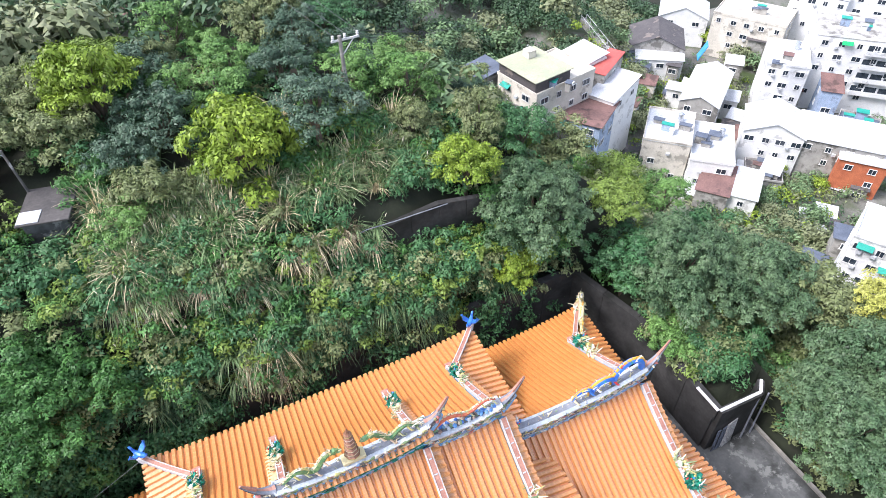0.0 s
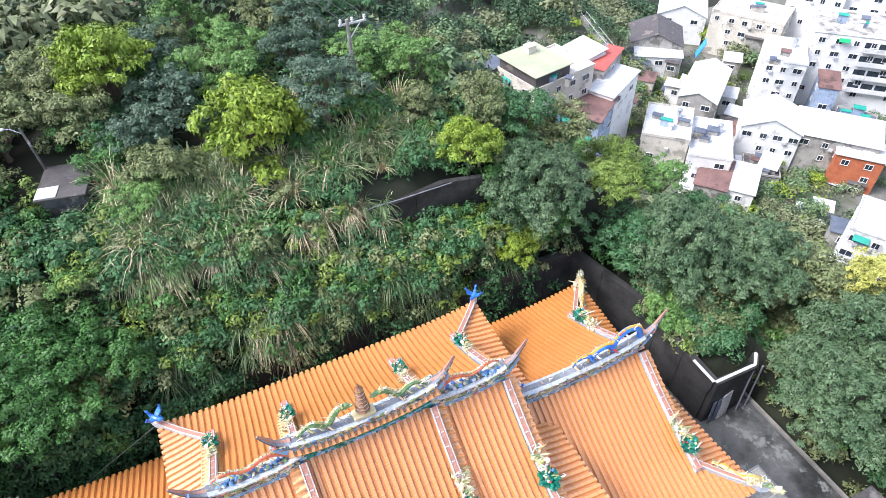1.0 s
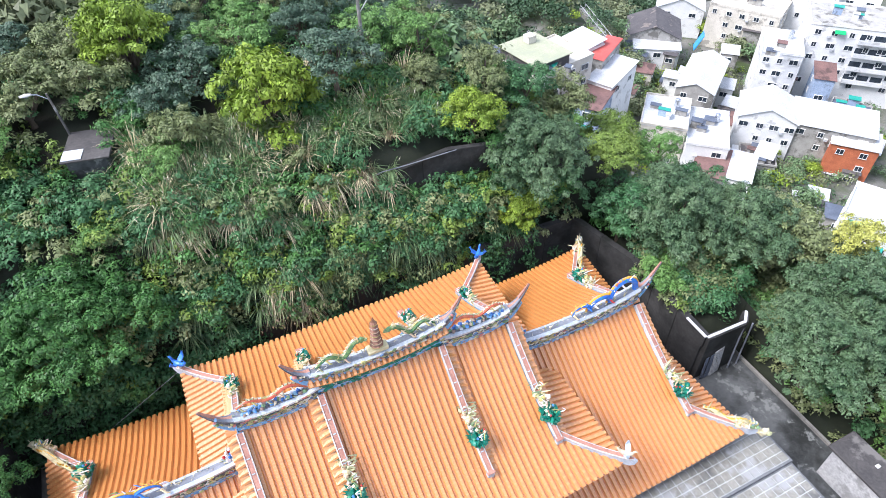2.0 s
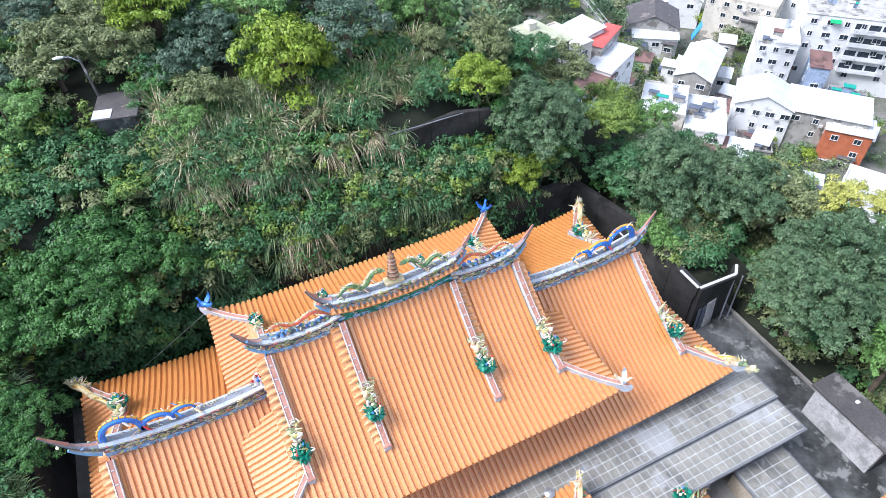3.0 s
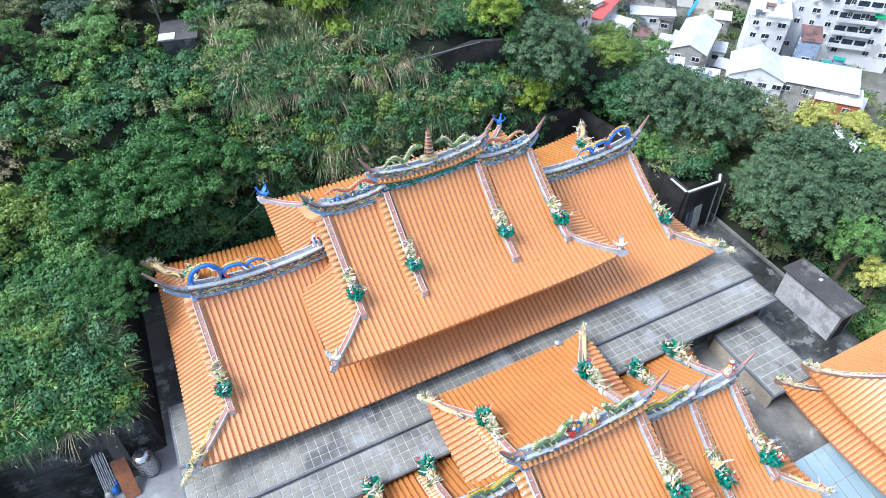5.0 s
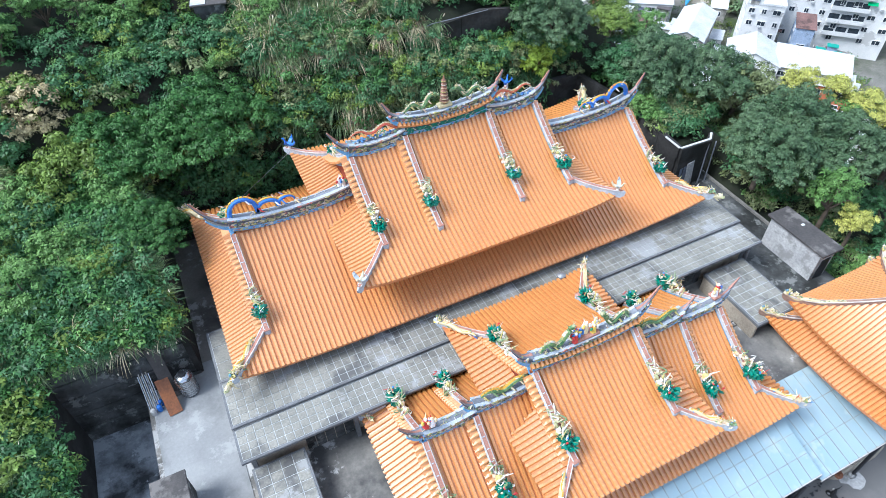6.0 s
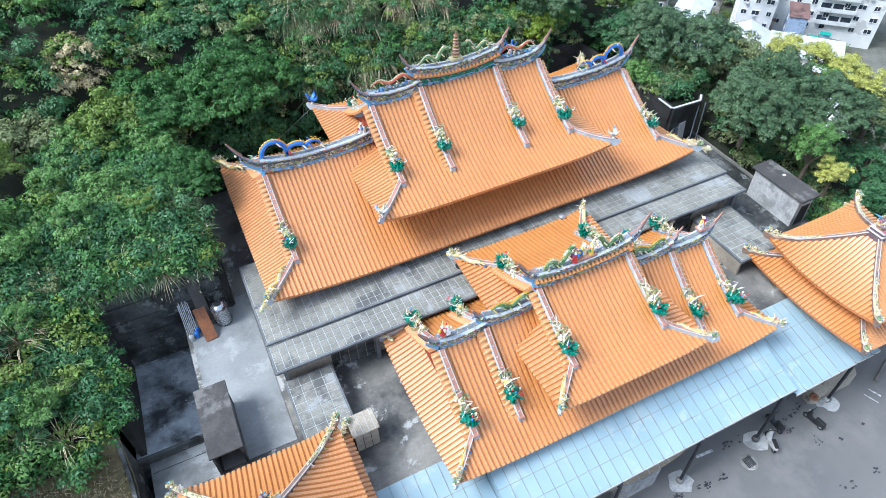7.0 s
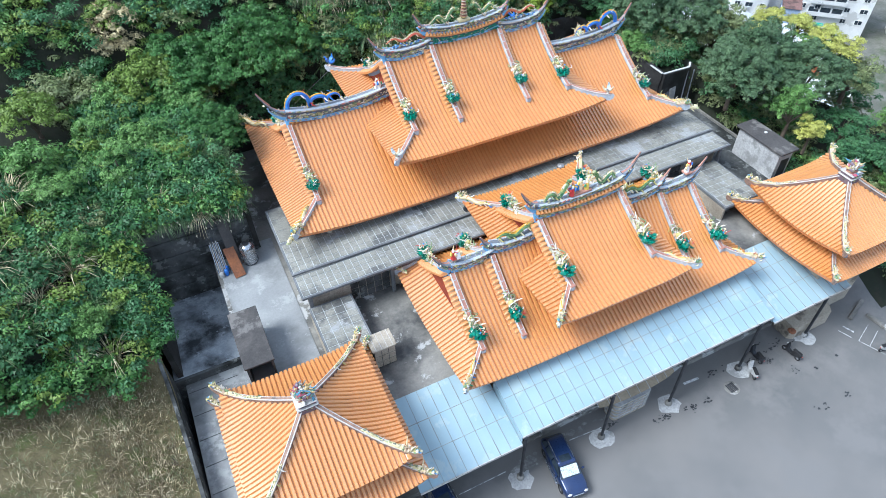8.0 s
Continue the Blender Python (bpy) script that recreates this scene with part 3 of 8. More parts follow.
def clump(seed, green=True):
    """A dragon head in leafy porcelain that ends a descending ridge; local y points uphill."""
    rng = random.Random(seed)
    g = Geo()
    if green:
        for i in range(34):
            a, r = rng.uniform(0, 6.28), rng.uniform(0.08, 0.36)
            g.blob((r * math.cos(a), -0.12 + 1.05 * r * math.sin(a), 0.1 + rng.uniform(0, 0.45)), [rng.uniform(0.08, 0.16) for _ in range(3)], 0, 0.45, rng)
        for i in range(22):
            a = rng.uniform(0, 6.28)
            leaf_spike(g, (0.28 * math.cos(a), -0.12 + 0.34 * math.sin(a), 0.3), (0.24 * math.cos(a), 0.26 * math.sin(a), rng.uniform(-0.05, 0.25)), 0.07, 0)
        for i in range(5):
            g.blob((rng.uniform(-0.3, 0.3), rng.uniform(-0.5, 0.1), 0.75), [rng.uniform(0.04, 0.07) for _ in range(3)], 2, 0.3, rng)
    for i in range(26):
        f = rng.random()
        g.blob((rng.uniform(-0.2, 0.2), 0.25 + 1.15 * f, 0.35 + rng.uniform(0, 0.5) * (1 - 0.5 * f)), [rng.uniform(0.05, 0.15) for _ in range(3)], 1, 0.4, rng)
    for k in range(24):
        curl(g, (rng.uniform(-0.24, 0.24), rng.uniform(0.0, 1.35), 0.4 + rng.uniform(0, 0.3)), rng.uniform(0.25, 0.55), 1, rng)
    for k in range(7):
        curl(g, (rng.uniform(-0.4, 0.4), rng.uniform(-0.5, 0.1), 0.55), rng.uniform(0.18, 0.32), 2 if k % 2 else 1, rng)
    return g


def bird(seed=0):
    """A blue phoenix with raised wings and curled tail, on a short stem; local y points outwards."""
    g = Geo()
    body = [(0, -0.62, 0.98), (0, -0.66, 0.74), (0, -0.5, 0.5), (0, -0.22, 0.38), (0, 0.05, 0.38), (0, 0.26, 0.48), (0, 0.38, 0.66), (0, 0.42, 0.84), (0, 0.52, 0.9), (0, 0.64, 0.86)]
    g.tube(body, [0.03, 0.09, 0.13, 0.17, 0.18, 0.14, 0.085, 0.075, 0.085, 0.02], 8, 0)
    for s in (-1, 1):
        wing = [(s * 0.1, 0.05, 0.42), (s * 0.3, 0.0, 0.52), (s * 0.5, -0.06, 0.7), (s * 0.6, -0.1, 0.94), (s * 0.54, -0.12, 1.16)]
        g.sweep(wing, [(-0.16, -0.03), (-0.16, 0.03), (0.16, 0.03), (0.16, -0.03)], 0, scale=[0.9, 1.2, 1.15, 0.8, 0.25])
    g.tube([(0, 0, -0.14), (0, 0, 0.05), (0, 0, 0.28)], [0.17, 0.12, 0.06], 7, 1)
    return g


def dragon(path, r, seed, body=0, rim=1, spikes=True):
    """A porcelain dragon along a winding path: thick body, jagged back, head with horns at the last point, four legs."""
    rng = random.Random(seed)
    g = Geo()
    n = len(path)
    P = [Vector(p) for p in path]
    rad = [r * (0.35 + 0.65 * min(1, 3 * i / n)) for i in range(n)]
    g.tube(P, rad, 7, body)
    for i in range(1, n - 1):
        t = (P[i + 1] - P[i - 1]).normalized()
        nn = t.cross(Vector((0, 1, 0)))
        if nn.z < 0:
            nn = -nn
        g.tube([P[i] + nn * rad[i] * 0.95 - t * r * 0.6, P[i] + nn * rad[i] * 0.95 + t * r * 0.6], rad[i] * 0.42, 5, rim)
        if spikes:
            leaf_spike(g, P[i] + nn * rad[i], nn * r * 1.0 - t * r * 0.6, r * 0.35, rim)
        if i % max(2, n // 5) == 1:
            for s in (-1, 1):
                g.tube([P[i] + Vector((0, s * r * 0.6, -r * 0.3)), P[i] + Vector((r, s * r * 1.6, -r * 1.6)), P[i] + Vector((r * 1.8, s * r * 1.5, -r * 2.2))], [r * 0.4, r * 0.3, r * 0.15], 5, 2)
    h = P[-1]
    t = (P[-1] - P[-3]).normalized()
    g.blob(h + t * r, (r * 1.5, r * 1.1, r * 1.1), body, 0.3, rng)
    g.blob(h + t * r * 2.3 - Vector((0, 0, r * 0.3)), (r * 1.0, r * 0.8, r * 0.6), 2, 0.3, rng)
    for s in (-1, 1):
        leaf_spike(g, h + Vector((0, s * r * 0.5, r * 0.6)), Vector((-t.x * r * 1.8, s * r * 0.7, r * 1.8)), r * 0.25, 2)
        leaf_spike(g, h + t * r * 2 + Vector((0, s * r * 0.3, 0)), Vector((t.x * r * 1.2, s * r * 0.8, r * 1.4)), r * 0.14, 2)
    for i in range(2, n, 2):
        curl(g, P[i] + Vector((0, rng.uniform(-1, 1) * r, r * 0.2)), r * rng.uniform(1.2, 2.4), 2, rng)
    for i in range(6):
        leaf_spike(g, h - t * r * 0.3, Vector((-t.x * r * rng.uniform(0.6, 1.8), rng.uniform(-1, 1) * r * 1.5, rng.uniform(-0.3, 1.4) * r)), r * 0.25, 2)
    return g


def pagoda():
    g = Geo()
    z, r = 0.0, 0.29
    g.box((0, 0, 0.12), (1.0, 0.5, 0.24), 1, bev=0.05)
    z = 0.28
    for i in range(7):
        n = 8
        for (ra, za), (rb, zb), mi in (((r * 0.72, z), (r * 0.72, z + 0.14), 0), ((r * 1.15, z + 0.14), (r * 0.55, z + 0.25), 0), ((r * 1.17, z + 0.115), (r * 1.17, z + 0.165), 1), ((r * 0.72, z + 0.14), (r * 1.15, z + 0.14), 0)):
            vs = [(ra * math.cos(k * 0.7854), ra * math.sin(k * 0.7854), za) for k in range(n)] + [(rb * math.cos(k * 0.7854), rb * math.sin(k * 0.7854), zb) for k in range(n)]
            g.add(vs, [(k, (k + 1) % n, n + (k + 1) % n, n + k) for k in range(n)], mi)
        z += 0.24
        r *= 0.9
    g.tube([(0, 0, z - 0.1), (0, 0, z + 0.1), (0, 0, z + 0.3)], [0.1, 0.07, 0.015], 6, 0)
    return g


def figures(seed, n=5, w=0.9):
    """A huddle of small robed porcelain statues on a low plinth."""
    rng = random.Random(seed)
    g = Geo()
    g.box((0, 0, 0.06), (w * 1.1, 0.45, 0.16), 1, bev=0.04)
    for i in range(n):
        x, y = rng.uniform(-w / 2, w / 2), rng.uniform(-0.15, 0.15)
        h = rng.uniform(0.5, 0.85)
        g.tube([(x, y, 0.1), (x, y, 0.1 + h * 0.4), (x, y, 0.1 + h * 0.75)], [0.16, 0.13, 0.09], 6, 0)
        g.blob((x, y, 0.1 + h * 0.86), (0.085, 0.085, 0.1), 0, 0.1, rng)
        for s in (-1, 1):
            g.blob((x + s * 0.16, y - 0.05, 0.1 + h * 0.6), (0.08, 0.07, 0.14), 0, 0.3, rng)
        leaf_spike(g, (x, y + 0.05, 0.1 + h * 0.7), (rng.uniform(-0.2, 0.2), 0.1, 0.4), 0.05, 0)
        for k in range(3):
            curl(g, (x + rng.uniform(-0.2, 0.2), y, 0.2 + h * 0.3), 0.3, 0, rng)
    return g


def flourish(seed):
    """Porcelain scrolls and feathers that end a corner ridge; local y points outwards."""
    rng = random.Random(seed)
    g = Geo()
    for i in range(9):
        f = i / 8
        g.blob((rng.uniform(-0.12, 0.12), -0.7 + 1.0 * f, 0.05 + 0.25 * f), [rng.uniform(0.08, 0.17) for _ in range(3)], 0, 0.4, rng)
    for i in range(16):
        f = rng.random()
        curl(g, (rng.uniform(-0.15, 0.15), -0.7 + 1.05 * f, 0.1 + 0.25 * f), rng.uniform(0.22, 0.5), 0, rng)
    for i in range(9):
        leaf_spike(g, (rng.uniform(-0.1, 0.1), rng.uniform(0.0, 0.35), 0.25), (rng.uniform(-0.25, 0.25), rng.uniform(-0.1, 0.3), rng.uniform(0.1, 0.4)), 0.07, 1 if i % 2 else 0)
    for i in range(4):
        g.blob((rng.uniform(-0.15, 0.15), rng.uniform(0.1, 0.4), 0.4), [rng.uniform(0.07, 0.12) for _ in range(3)], 2 if i % 2 else 1, 0.3, rng)
    return g


def corner_flourish(parent, roof, su, sv, scale=1.0, kind=0):
    E = roof.Ef if sv < 0 else roof.Eb
    put("corner_ornament", flourish(90 + kind), [M["cream"], M["waves"], M["cream"]], parent, roof.at(su * (roof.Ex - 0.05), sv * (E - 0.05), 0.28), math.atan2(-su, sv), scale,
        "cream, yellow and blue porcelain scrolls", share="corner_ornament_%d" % kind)


def finial(seed):
    """A knot of bright porcelain scrolls, feathers and statues that crowns a pavilion."""
    rng = random.Random(seed)
    g = figures(seed, 4, 0.6)
    for i in range(26):
        a, z = rng.uniform(0, 6.283), rng.uniform(0.0, 0.75)
        r = 0.5 - 0.35 * z
        g.blob((r * math.cos(a), r * math.sin(a), z), [rng.uniform(0.06, 0.14) for _ in range(3)], 0, 0.4, rng)
    for i in range(22):
        a = rng.uniform(0, 6.283)
        curl(g, (0.35 * math.cos(a), 0.35 * math.sin(a), rng.uniform(0, 0.5)), rng.uniform(0.3, 0.55), 0, rng)
    for i in range(5):
        a = rng.uniform(0, 6.283)
        leaf_spike(g, (0.3 * math.cos(a), 0.3 * math.sin(a), rng.uniform(0.2, 0.6)), (0.45 * math.cos(a), 0.45 * math.sin(a), rng.uniform(0, 0.4)), 0.09, 0)
    return g


FIG = [M["green"], M["cream"], M["figure"]]


def put(name, g, slots, parent, at, rot=0.0, scale=1.0, label="", flip=False, share=None):
    """Links a figure's mesh under parent, placed by its matrix, sharing mesh data between alike figures."""
    me = bpy.data.meshes.get(share) if share else None
    if me is None:
        o = g.make(name, slots, parent, label)
        if share:
            o.data.name = share
    else:
        o = new(name, me)
        o.parent = parent
        if label:
            o["label"] = label
    o.matrix_local = Matrix.LocRotScale(Vector(at), Euler((0, 0, rot)), Vector((-scale if flip else scale, scale, scale)))
    return o


def ornament(parent, roof, u, v, rot, inner=False, scale=1.0, kind=0):
    put("ridge_ornament", clump(40 + kind), FIG, parent, roof.at(u, v, 0.32, inner), rot, scale, "green and cream porcelain dragon head", share="ridge_ornament_%d" % kind)


# ---------------------------------------------------------------- main hall
TER = 6.6                                            # level of the temple terrace
hall = empty("main_hall", "temple main hall with orange glazed double roof and porcelain ridges", "temple")
up = Roof(0.1, 0.0, 9.35, 7.6, 7.7, 6.85, 18.7, 14.5, 0.55, 0.42, rc=3.05, rise=0.45, fade=5.0)
low = Roof(0.25, 0.0, 17.85, 8.0, 8.6, 15.4, 15.5, 10.9, 0.3, 0.7)


def xieshan(parent, r, ends, slots=("front",)):
    r.deck(parent)
    for su in (-1, 1):
        for sv in (-1, 1):
            h = r.Ef - (r.Ex - r.G)
            r.descend(parent, su * r.G, sv, min(h + ends, r.Eb if sv > 0 else 99), out=su)
            r.hip(parent, su, sv)


xieshan(hall, low, 0.35)
xieshan(hall, up, 0.35)
for su in (-1, 1):
    for sv in (-1, 1):
        up.descend(hall, su * 3.05, sv, 5.45, inner=True, out=su)
zc = up.crest(hall, -6.85, -3.0, 0.95, tip0=1.05, up=0.32, seed=3)
zc = up.crest(hall, 3.0, 6.85, 0.95, tip1=1.05, up=0.32, seed=4)
low.crest(hall, -15.4, -6.6, 1.05, tip0=1.6, up=0.55, seed=5)
low.crest(hall, 6.6, 15.4, 1.05, tip1=1.15, up=0.55, seed=6)
# raised middle crest: green relief wall, a little tiled eave, and the swallow-tailed top
up.crest(hall, -3.1, 3.1, 0.75, up=0.3, base=up.zr + up.rise, seed=7, relief="green")
g = Geo()
for i in range(24):
    u = -3.3 + 6.6 * i / 23
    z = up.zr + up.rise + 0.62 + 0.34 * abs(u / 3.1) ** 2.4
    for s in (-1, 1):
        up.one_row(g, [Vector((up.cx + u, s * d, z + e)) for d, e in ((0.12, 0.15), (0.27, 0.06), (0.42, -0.04))], Vector((1, 0, 0)), 0.1)
P = [Vector((up.cx + u, 0, up.zr + up.rise + 0.6 + 0.34 * abs(u / 3.1) ** 2.4)) for u in np.linspace(-3.45, 3.45, 15)]
g.sweep(P, [(-0.38, -0.12), (-0.38, -0.04), (0, 0.13), (0.38, -0.04), (0.38, -0.12)], 0, upright=True)
g.make("crest_tile_eave", TILE, hall)
up.crest(hall, -3.3, 3.3, 0.6, tip0=0.9, tip1=0.9, up=0.4, base=up.zr + up.rise + 0.78, seed=8)
TOP = up.zr + up.rise + 1.35
put("ridge_pagoda", pagoda(), [M["pagoda"], M["cream"]], hall, (up.cx, 0, TOP - 0.05), label="small seven-tiered porcelain pagoda")
for s in (-1, 1):
    path = [(s * (2.9 - 2.1 * f), 0, 0.3 + 0.38 * math.sin(f * 9.5 - 1.0) * (0.4 + 0.6 * f) + 0.3 * f) for f in [i / 21 for i in range(22)]]
    put("ridge_dragon", dragon(path, 0.135, 11 + s), [M["dgreen"], M["cream"], M["cream"]], hall, (up.cx, 0, TOP + 0.12), label="green porcelain dragon facing the pagoda")
    # red and blue dragons on the lower side crests
    path = [(s * (6.6 - 3.0 * f), 0, 0.3 + 0.2 * math.sin(f * 10) + 0.12 * math.sin(f * 3.1)) for f in [i / 21 for i in range(22)]]
    put("ridge_dragon", dragon(path, 0.115, 15 + s), [M["dred"], M["cream"], M["cream"]], hall, (up.cx, 0, up.zr + 1.1), label="red porcelain dragon on a blue wave band")
    g = Geo()
    rng = random.Random(20 + s)
    for i in range(44):
        g.blob((s * (3.3 + 3.3 * i / 43), rng.uniform(-0.18, 0.18), 0.05), (0.1, 0.11, rng.uniform(0.05, 0.12)), 0, 0.4, rng)
    put("ridge_wave_band", g, [M["waves"]], hall, (up.cx, 0, up.zr + 0.95))
    # blue arching dragons on the wing crests
    pts = []
    for x0, wd, hi in ((11.0, 1.1, 0.5), (12.1, 1.35, 0.62), (13.45, 1.75, 1.25)):
        for f in [i / 13 for i in range(14)]:
            pts.append((s * (x0 + wd * (0.5 - 0.5 * math.cos(math.pi * f))), 0, 0.1 + hi * math.sin(math.pi * f) ** 0.8))
    put("ridge_dragon", dragon(pts, 0.17, 30 + s, spikes=False), [M["blue"], M["yellow"], M["figure"]], hall, (low.cx, 0, low.zr + 1.1), label="blue arching porcelain dragon with yellow back")
    put("ridge_statue", figures(60 + s, 4, 0.7), [M["figure"], M["ridge_red"]], hall, (low.cx + s * 7.6, 0, low.zr + 1.0))
for su in (-1, 1):
    for sv in (-1, 1):
        ro = 0 if sv < 0 else math.pi
        ornament(hall, up, su * 6.85, sv * 4.35, ro, kind=0, scale=1.15 if sv < 0 else 0.9)
        ornament(hall, up, su * 3.05, sv * 4.0, ro, inner=True, kind=1, scale=1.15 if sv < 0 else 0.9)
        ornament(hall, low, su * 15.4, sv * 4.85, ro, kind=2, scale=1.15)
        E = up.Ef if sv < 0 else up.Eb
        out = math.atan2(-su, sv)
        put("phoenix", bird(), [M["blue" if sv > 0 else "waves"], M["cream"]], hall, up.at(su * 9.3, sv * (E - 0.05), 0.42), out, 0.82 if sv > 0 else 0.7, "blue porcelain phoenix on the eave corner", share="phoenix_%s" % ("rear" if sv > 0 else "front"))
        corner_flourish(hall, low, su, sv, 1.1, (su + sv) % 3)
        E = low.Ef if sv < 0 else low.Eb
        path = []
        for i in range(18):
            f = i / 17
            q = low.at(su * (16.3 + 2.1 * f), sv * (6.0 + (E - 5.6) * f), 0.42 + 0.16 * math.sin(f * 12))
            path.append(q)
        put("corner_dragon", dragon(path, 0.19, 70 + su + 2 * sv), [M["cream"], M["yellow"], M["cream"]], hall, (0, 0, 0), label="cream porcelain dragon on the corner ridge")
low.rows(hall)
up.rows(hall)
# walls, eave beams and columns below
g = Geo()
g.box((0.2, 0, (TER + 11.2) / 2), (31.0, 11.6, 11.2 - TER), 0)
g.make("hall_wall", M["wall_red"], hall)
g = Geo()
g.box((0.1, 0, 12.5), (13.4, 9.6, 3.4), 0)
g.make("upper_wall", M["wall_red"], hall)
for i in range(10):
    g = Geo()
    g.tube([(-15 + 30.4 * i / 9, -6.9, TER), (-15 + 30.4 * i / 9, -6.9, 11.0)], 0.24, 10)
    g.make("column", M["beige"], hall)

# ---------------------------------------------------------------- front hall
fh = empty("front_hall", "smaller temple front hall with stepped orange glazed roofs", "temple")
FC = 0.45
fup = Roof(FC, -16.6, 5.45, 6.55, 7.1, 3.3, 14.0, 10.95, 0.5, 0.35)
flow = Roof(FC + 0.2, -16.6, 12.25, 6.6, 4.6, 10.15, 12.0, 7.85, 0.3, 0.65, rc=7.1, rise=0.35, fade=4.5)
xieshan(fh, flow, 0.3)
xieshan(fh, fup, 0.3)
for su in (-1, 1):
    for sv in (-1, 1):
        flow.descend(fh, su * 7.1, sv, 4.9 if sv < 0 else 4.2, inner=True, out=su)
        ro = 0 if sv < 0 else math.pi
        ornament(fh, fup, su * 3.3, sv * 3.75, ro, kind=3, scale=1.25)
        ornament(fh, flow, su * 7.1, sv * 3.75, ro, inner=True, kind=4, scale=1.25)
        ornament(fh, flow, su * 10.15, sv * 3.95, ro, kind=5, scale=1.25)
        corner_flourish(fh, fup, su, sv, 0.9, (su + sv) % 3)
        corner_flourish(fh, flow, su, sv, 0.9, (su + 2 * sv) % 3)
        for r, x0, v0 in ((fup, 4.1, 4.9), (flow, 10.9, 5.1)):
            E = r.Ef if sv < 0 else r.Eb
            if E < v0:
                continue
            path = [r.at(su * (x0 + (r.Ex + 0.05 - x0) * f), sv * (v0 + (E - v0) * f), 0.36 + 0.1 * math.sin(f * 11)) for f in [i / 13 for i in range(14)]]
            put("corner_dragon", dragon(path, 0.15, 170 + su + 2 * sv), [M["cream"], M["yellow"], M["figure"]], fh, (0, 0, 0), label="cream porcelain dragon on the corner ridge")
flow.crest(fh, -10.15, -7.0, 0.85, tip0=1.1, up=0.25, seed=13)
flow.crest(fh, 7.0, 10.15, 0.85, tip1=1.1, up=0.25, seed=14)
flow.crest(fh, -7.1, -3.2, 0.85, tip0=0.7, up=0.35, base=flow.zr + 0.35, seed=15)
flow.crest(fh, 3.2, 7.1, 0.85, tip1=0.7, up=0.35, base=flow.zr + 0.35, seed=16)
fup.crest(fh, -3.35, 3.35, 0.6, up=0.3, seed=17)
g = Geo()
for i in range(25):
    u = -3.5 + 7.0 * i / 24
    z = fup.zr + 0.5 + 0.34 * abs(u / 3.3) ** 2.4
    for s in (-1, 1):
        fup.one_row(g, [Vector((fup.cx + u, fup.cy + s * d, z + e)) for d, e in ((0.12, 0.15), (0.28, 0.06), (0.44, -0.04))], Vector((1, 0, 0)), 0.1)
P = [Vector((fup.cx + u, fup.cy, fup.zr + 0.48 + 0.34 * abs(u / 3.3) ** 2.4)) for u in np.linspace(-3.6, 3.6, 15)]
g.sweep(P, [(-0.4, -0.12), (-0.4, -0.04), (0, 0.13), (0.4, -0.04), (0.4, -0.12)], 0, upright=True)
g.make("crest_tile_eave", TILE, fh)
fup.crest(fh, -3.5, 3.5, 0.5, tip0=1.1, tip1=1.1, up=0.4, base=fup.zr + 0.72, seed=18)
FT = fup.zr + 1.1
put("ridge_statue", figures(31, 8, 1.3), [M["figure"], M["ridge_red"]], fh, (fup.cx, fup.cy, FT), scale=1.2, label="group of white and red porcelain statues")
for s in (-1, 1):
    path = [(s * (3.0 - 1.9 * f), 0, 0.25 + 0.34 * math.sin(f * 8.5 - 1) + 0.5 * f * f) for f in [i / 19 for i in range(20)]]
    put("ridge_dragon", dragon(path, 0.155, 41 + s), [M["dgreen"], M["cream"], M["cream"]], fh, (fup.cx, fup.cy, FT + 0.1), label="green and cream porcelain dragon")
    put("ridge_statue", figures(33 + s, 2, 0.4), [M["figure"], M["ridge_red"]], fh, (flow.cx + s * 9.7, flow.cy, flow.zr + 1.15), scale=1.3)
    path = [(s * (6.6 - 2.6 * f), 0, 0.25 + 0.22 * math.sin(f * 9)) for f in [i / 19 for i in range(20)]]
    put("ridge_dragon", dragon(path, 0.17, 51 + s), [M["dgreen"], M["yellow"], M["cream"]], fh, (flow.cx, flow.cy, flow.zr + 1.25), label="green porcelain dragon on the wing ridge")
flow.rows(fh)
fup.rows(fh)
g = Geo()
g.box((FC, -17.4, 4.0), (21.0, 9.6, 8.0), 0)
g.make("hall_wall", M["beige"], fh)
g = Geo()
g.box((FC, -16.6, 9.2), (6.2, 8.0, 3.0), 0)
g.make("upper_wall", M["wall_red"], fh)


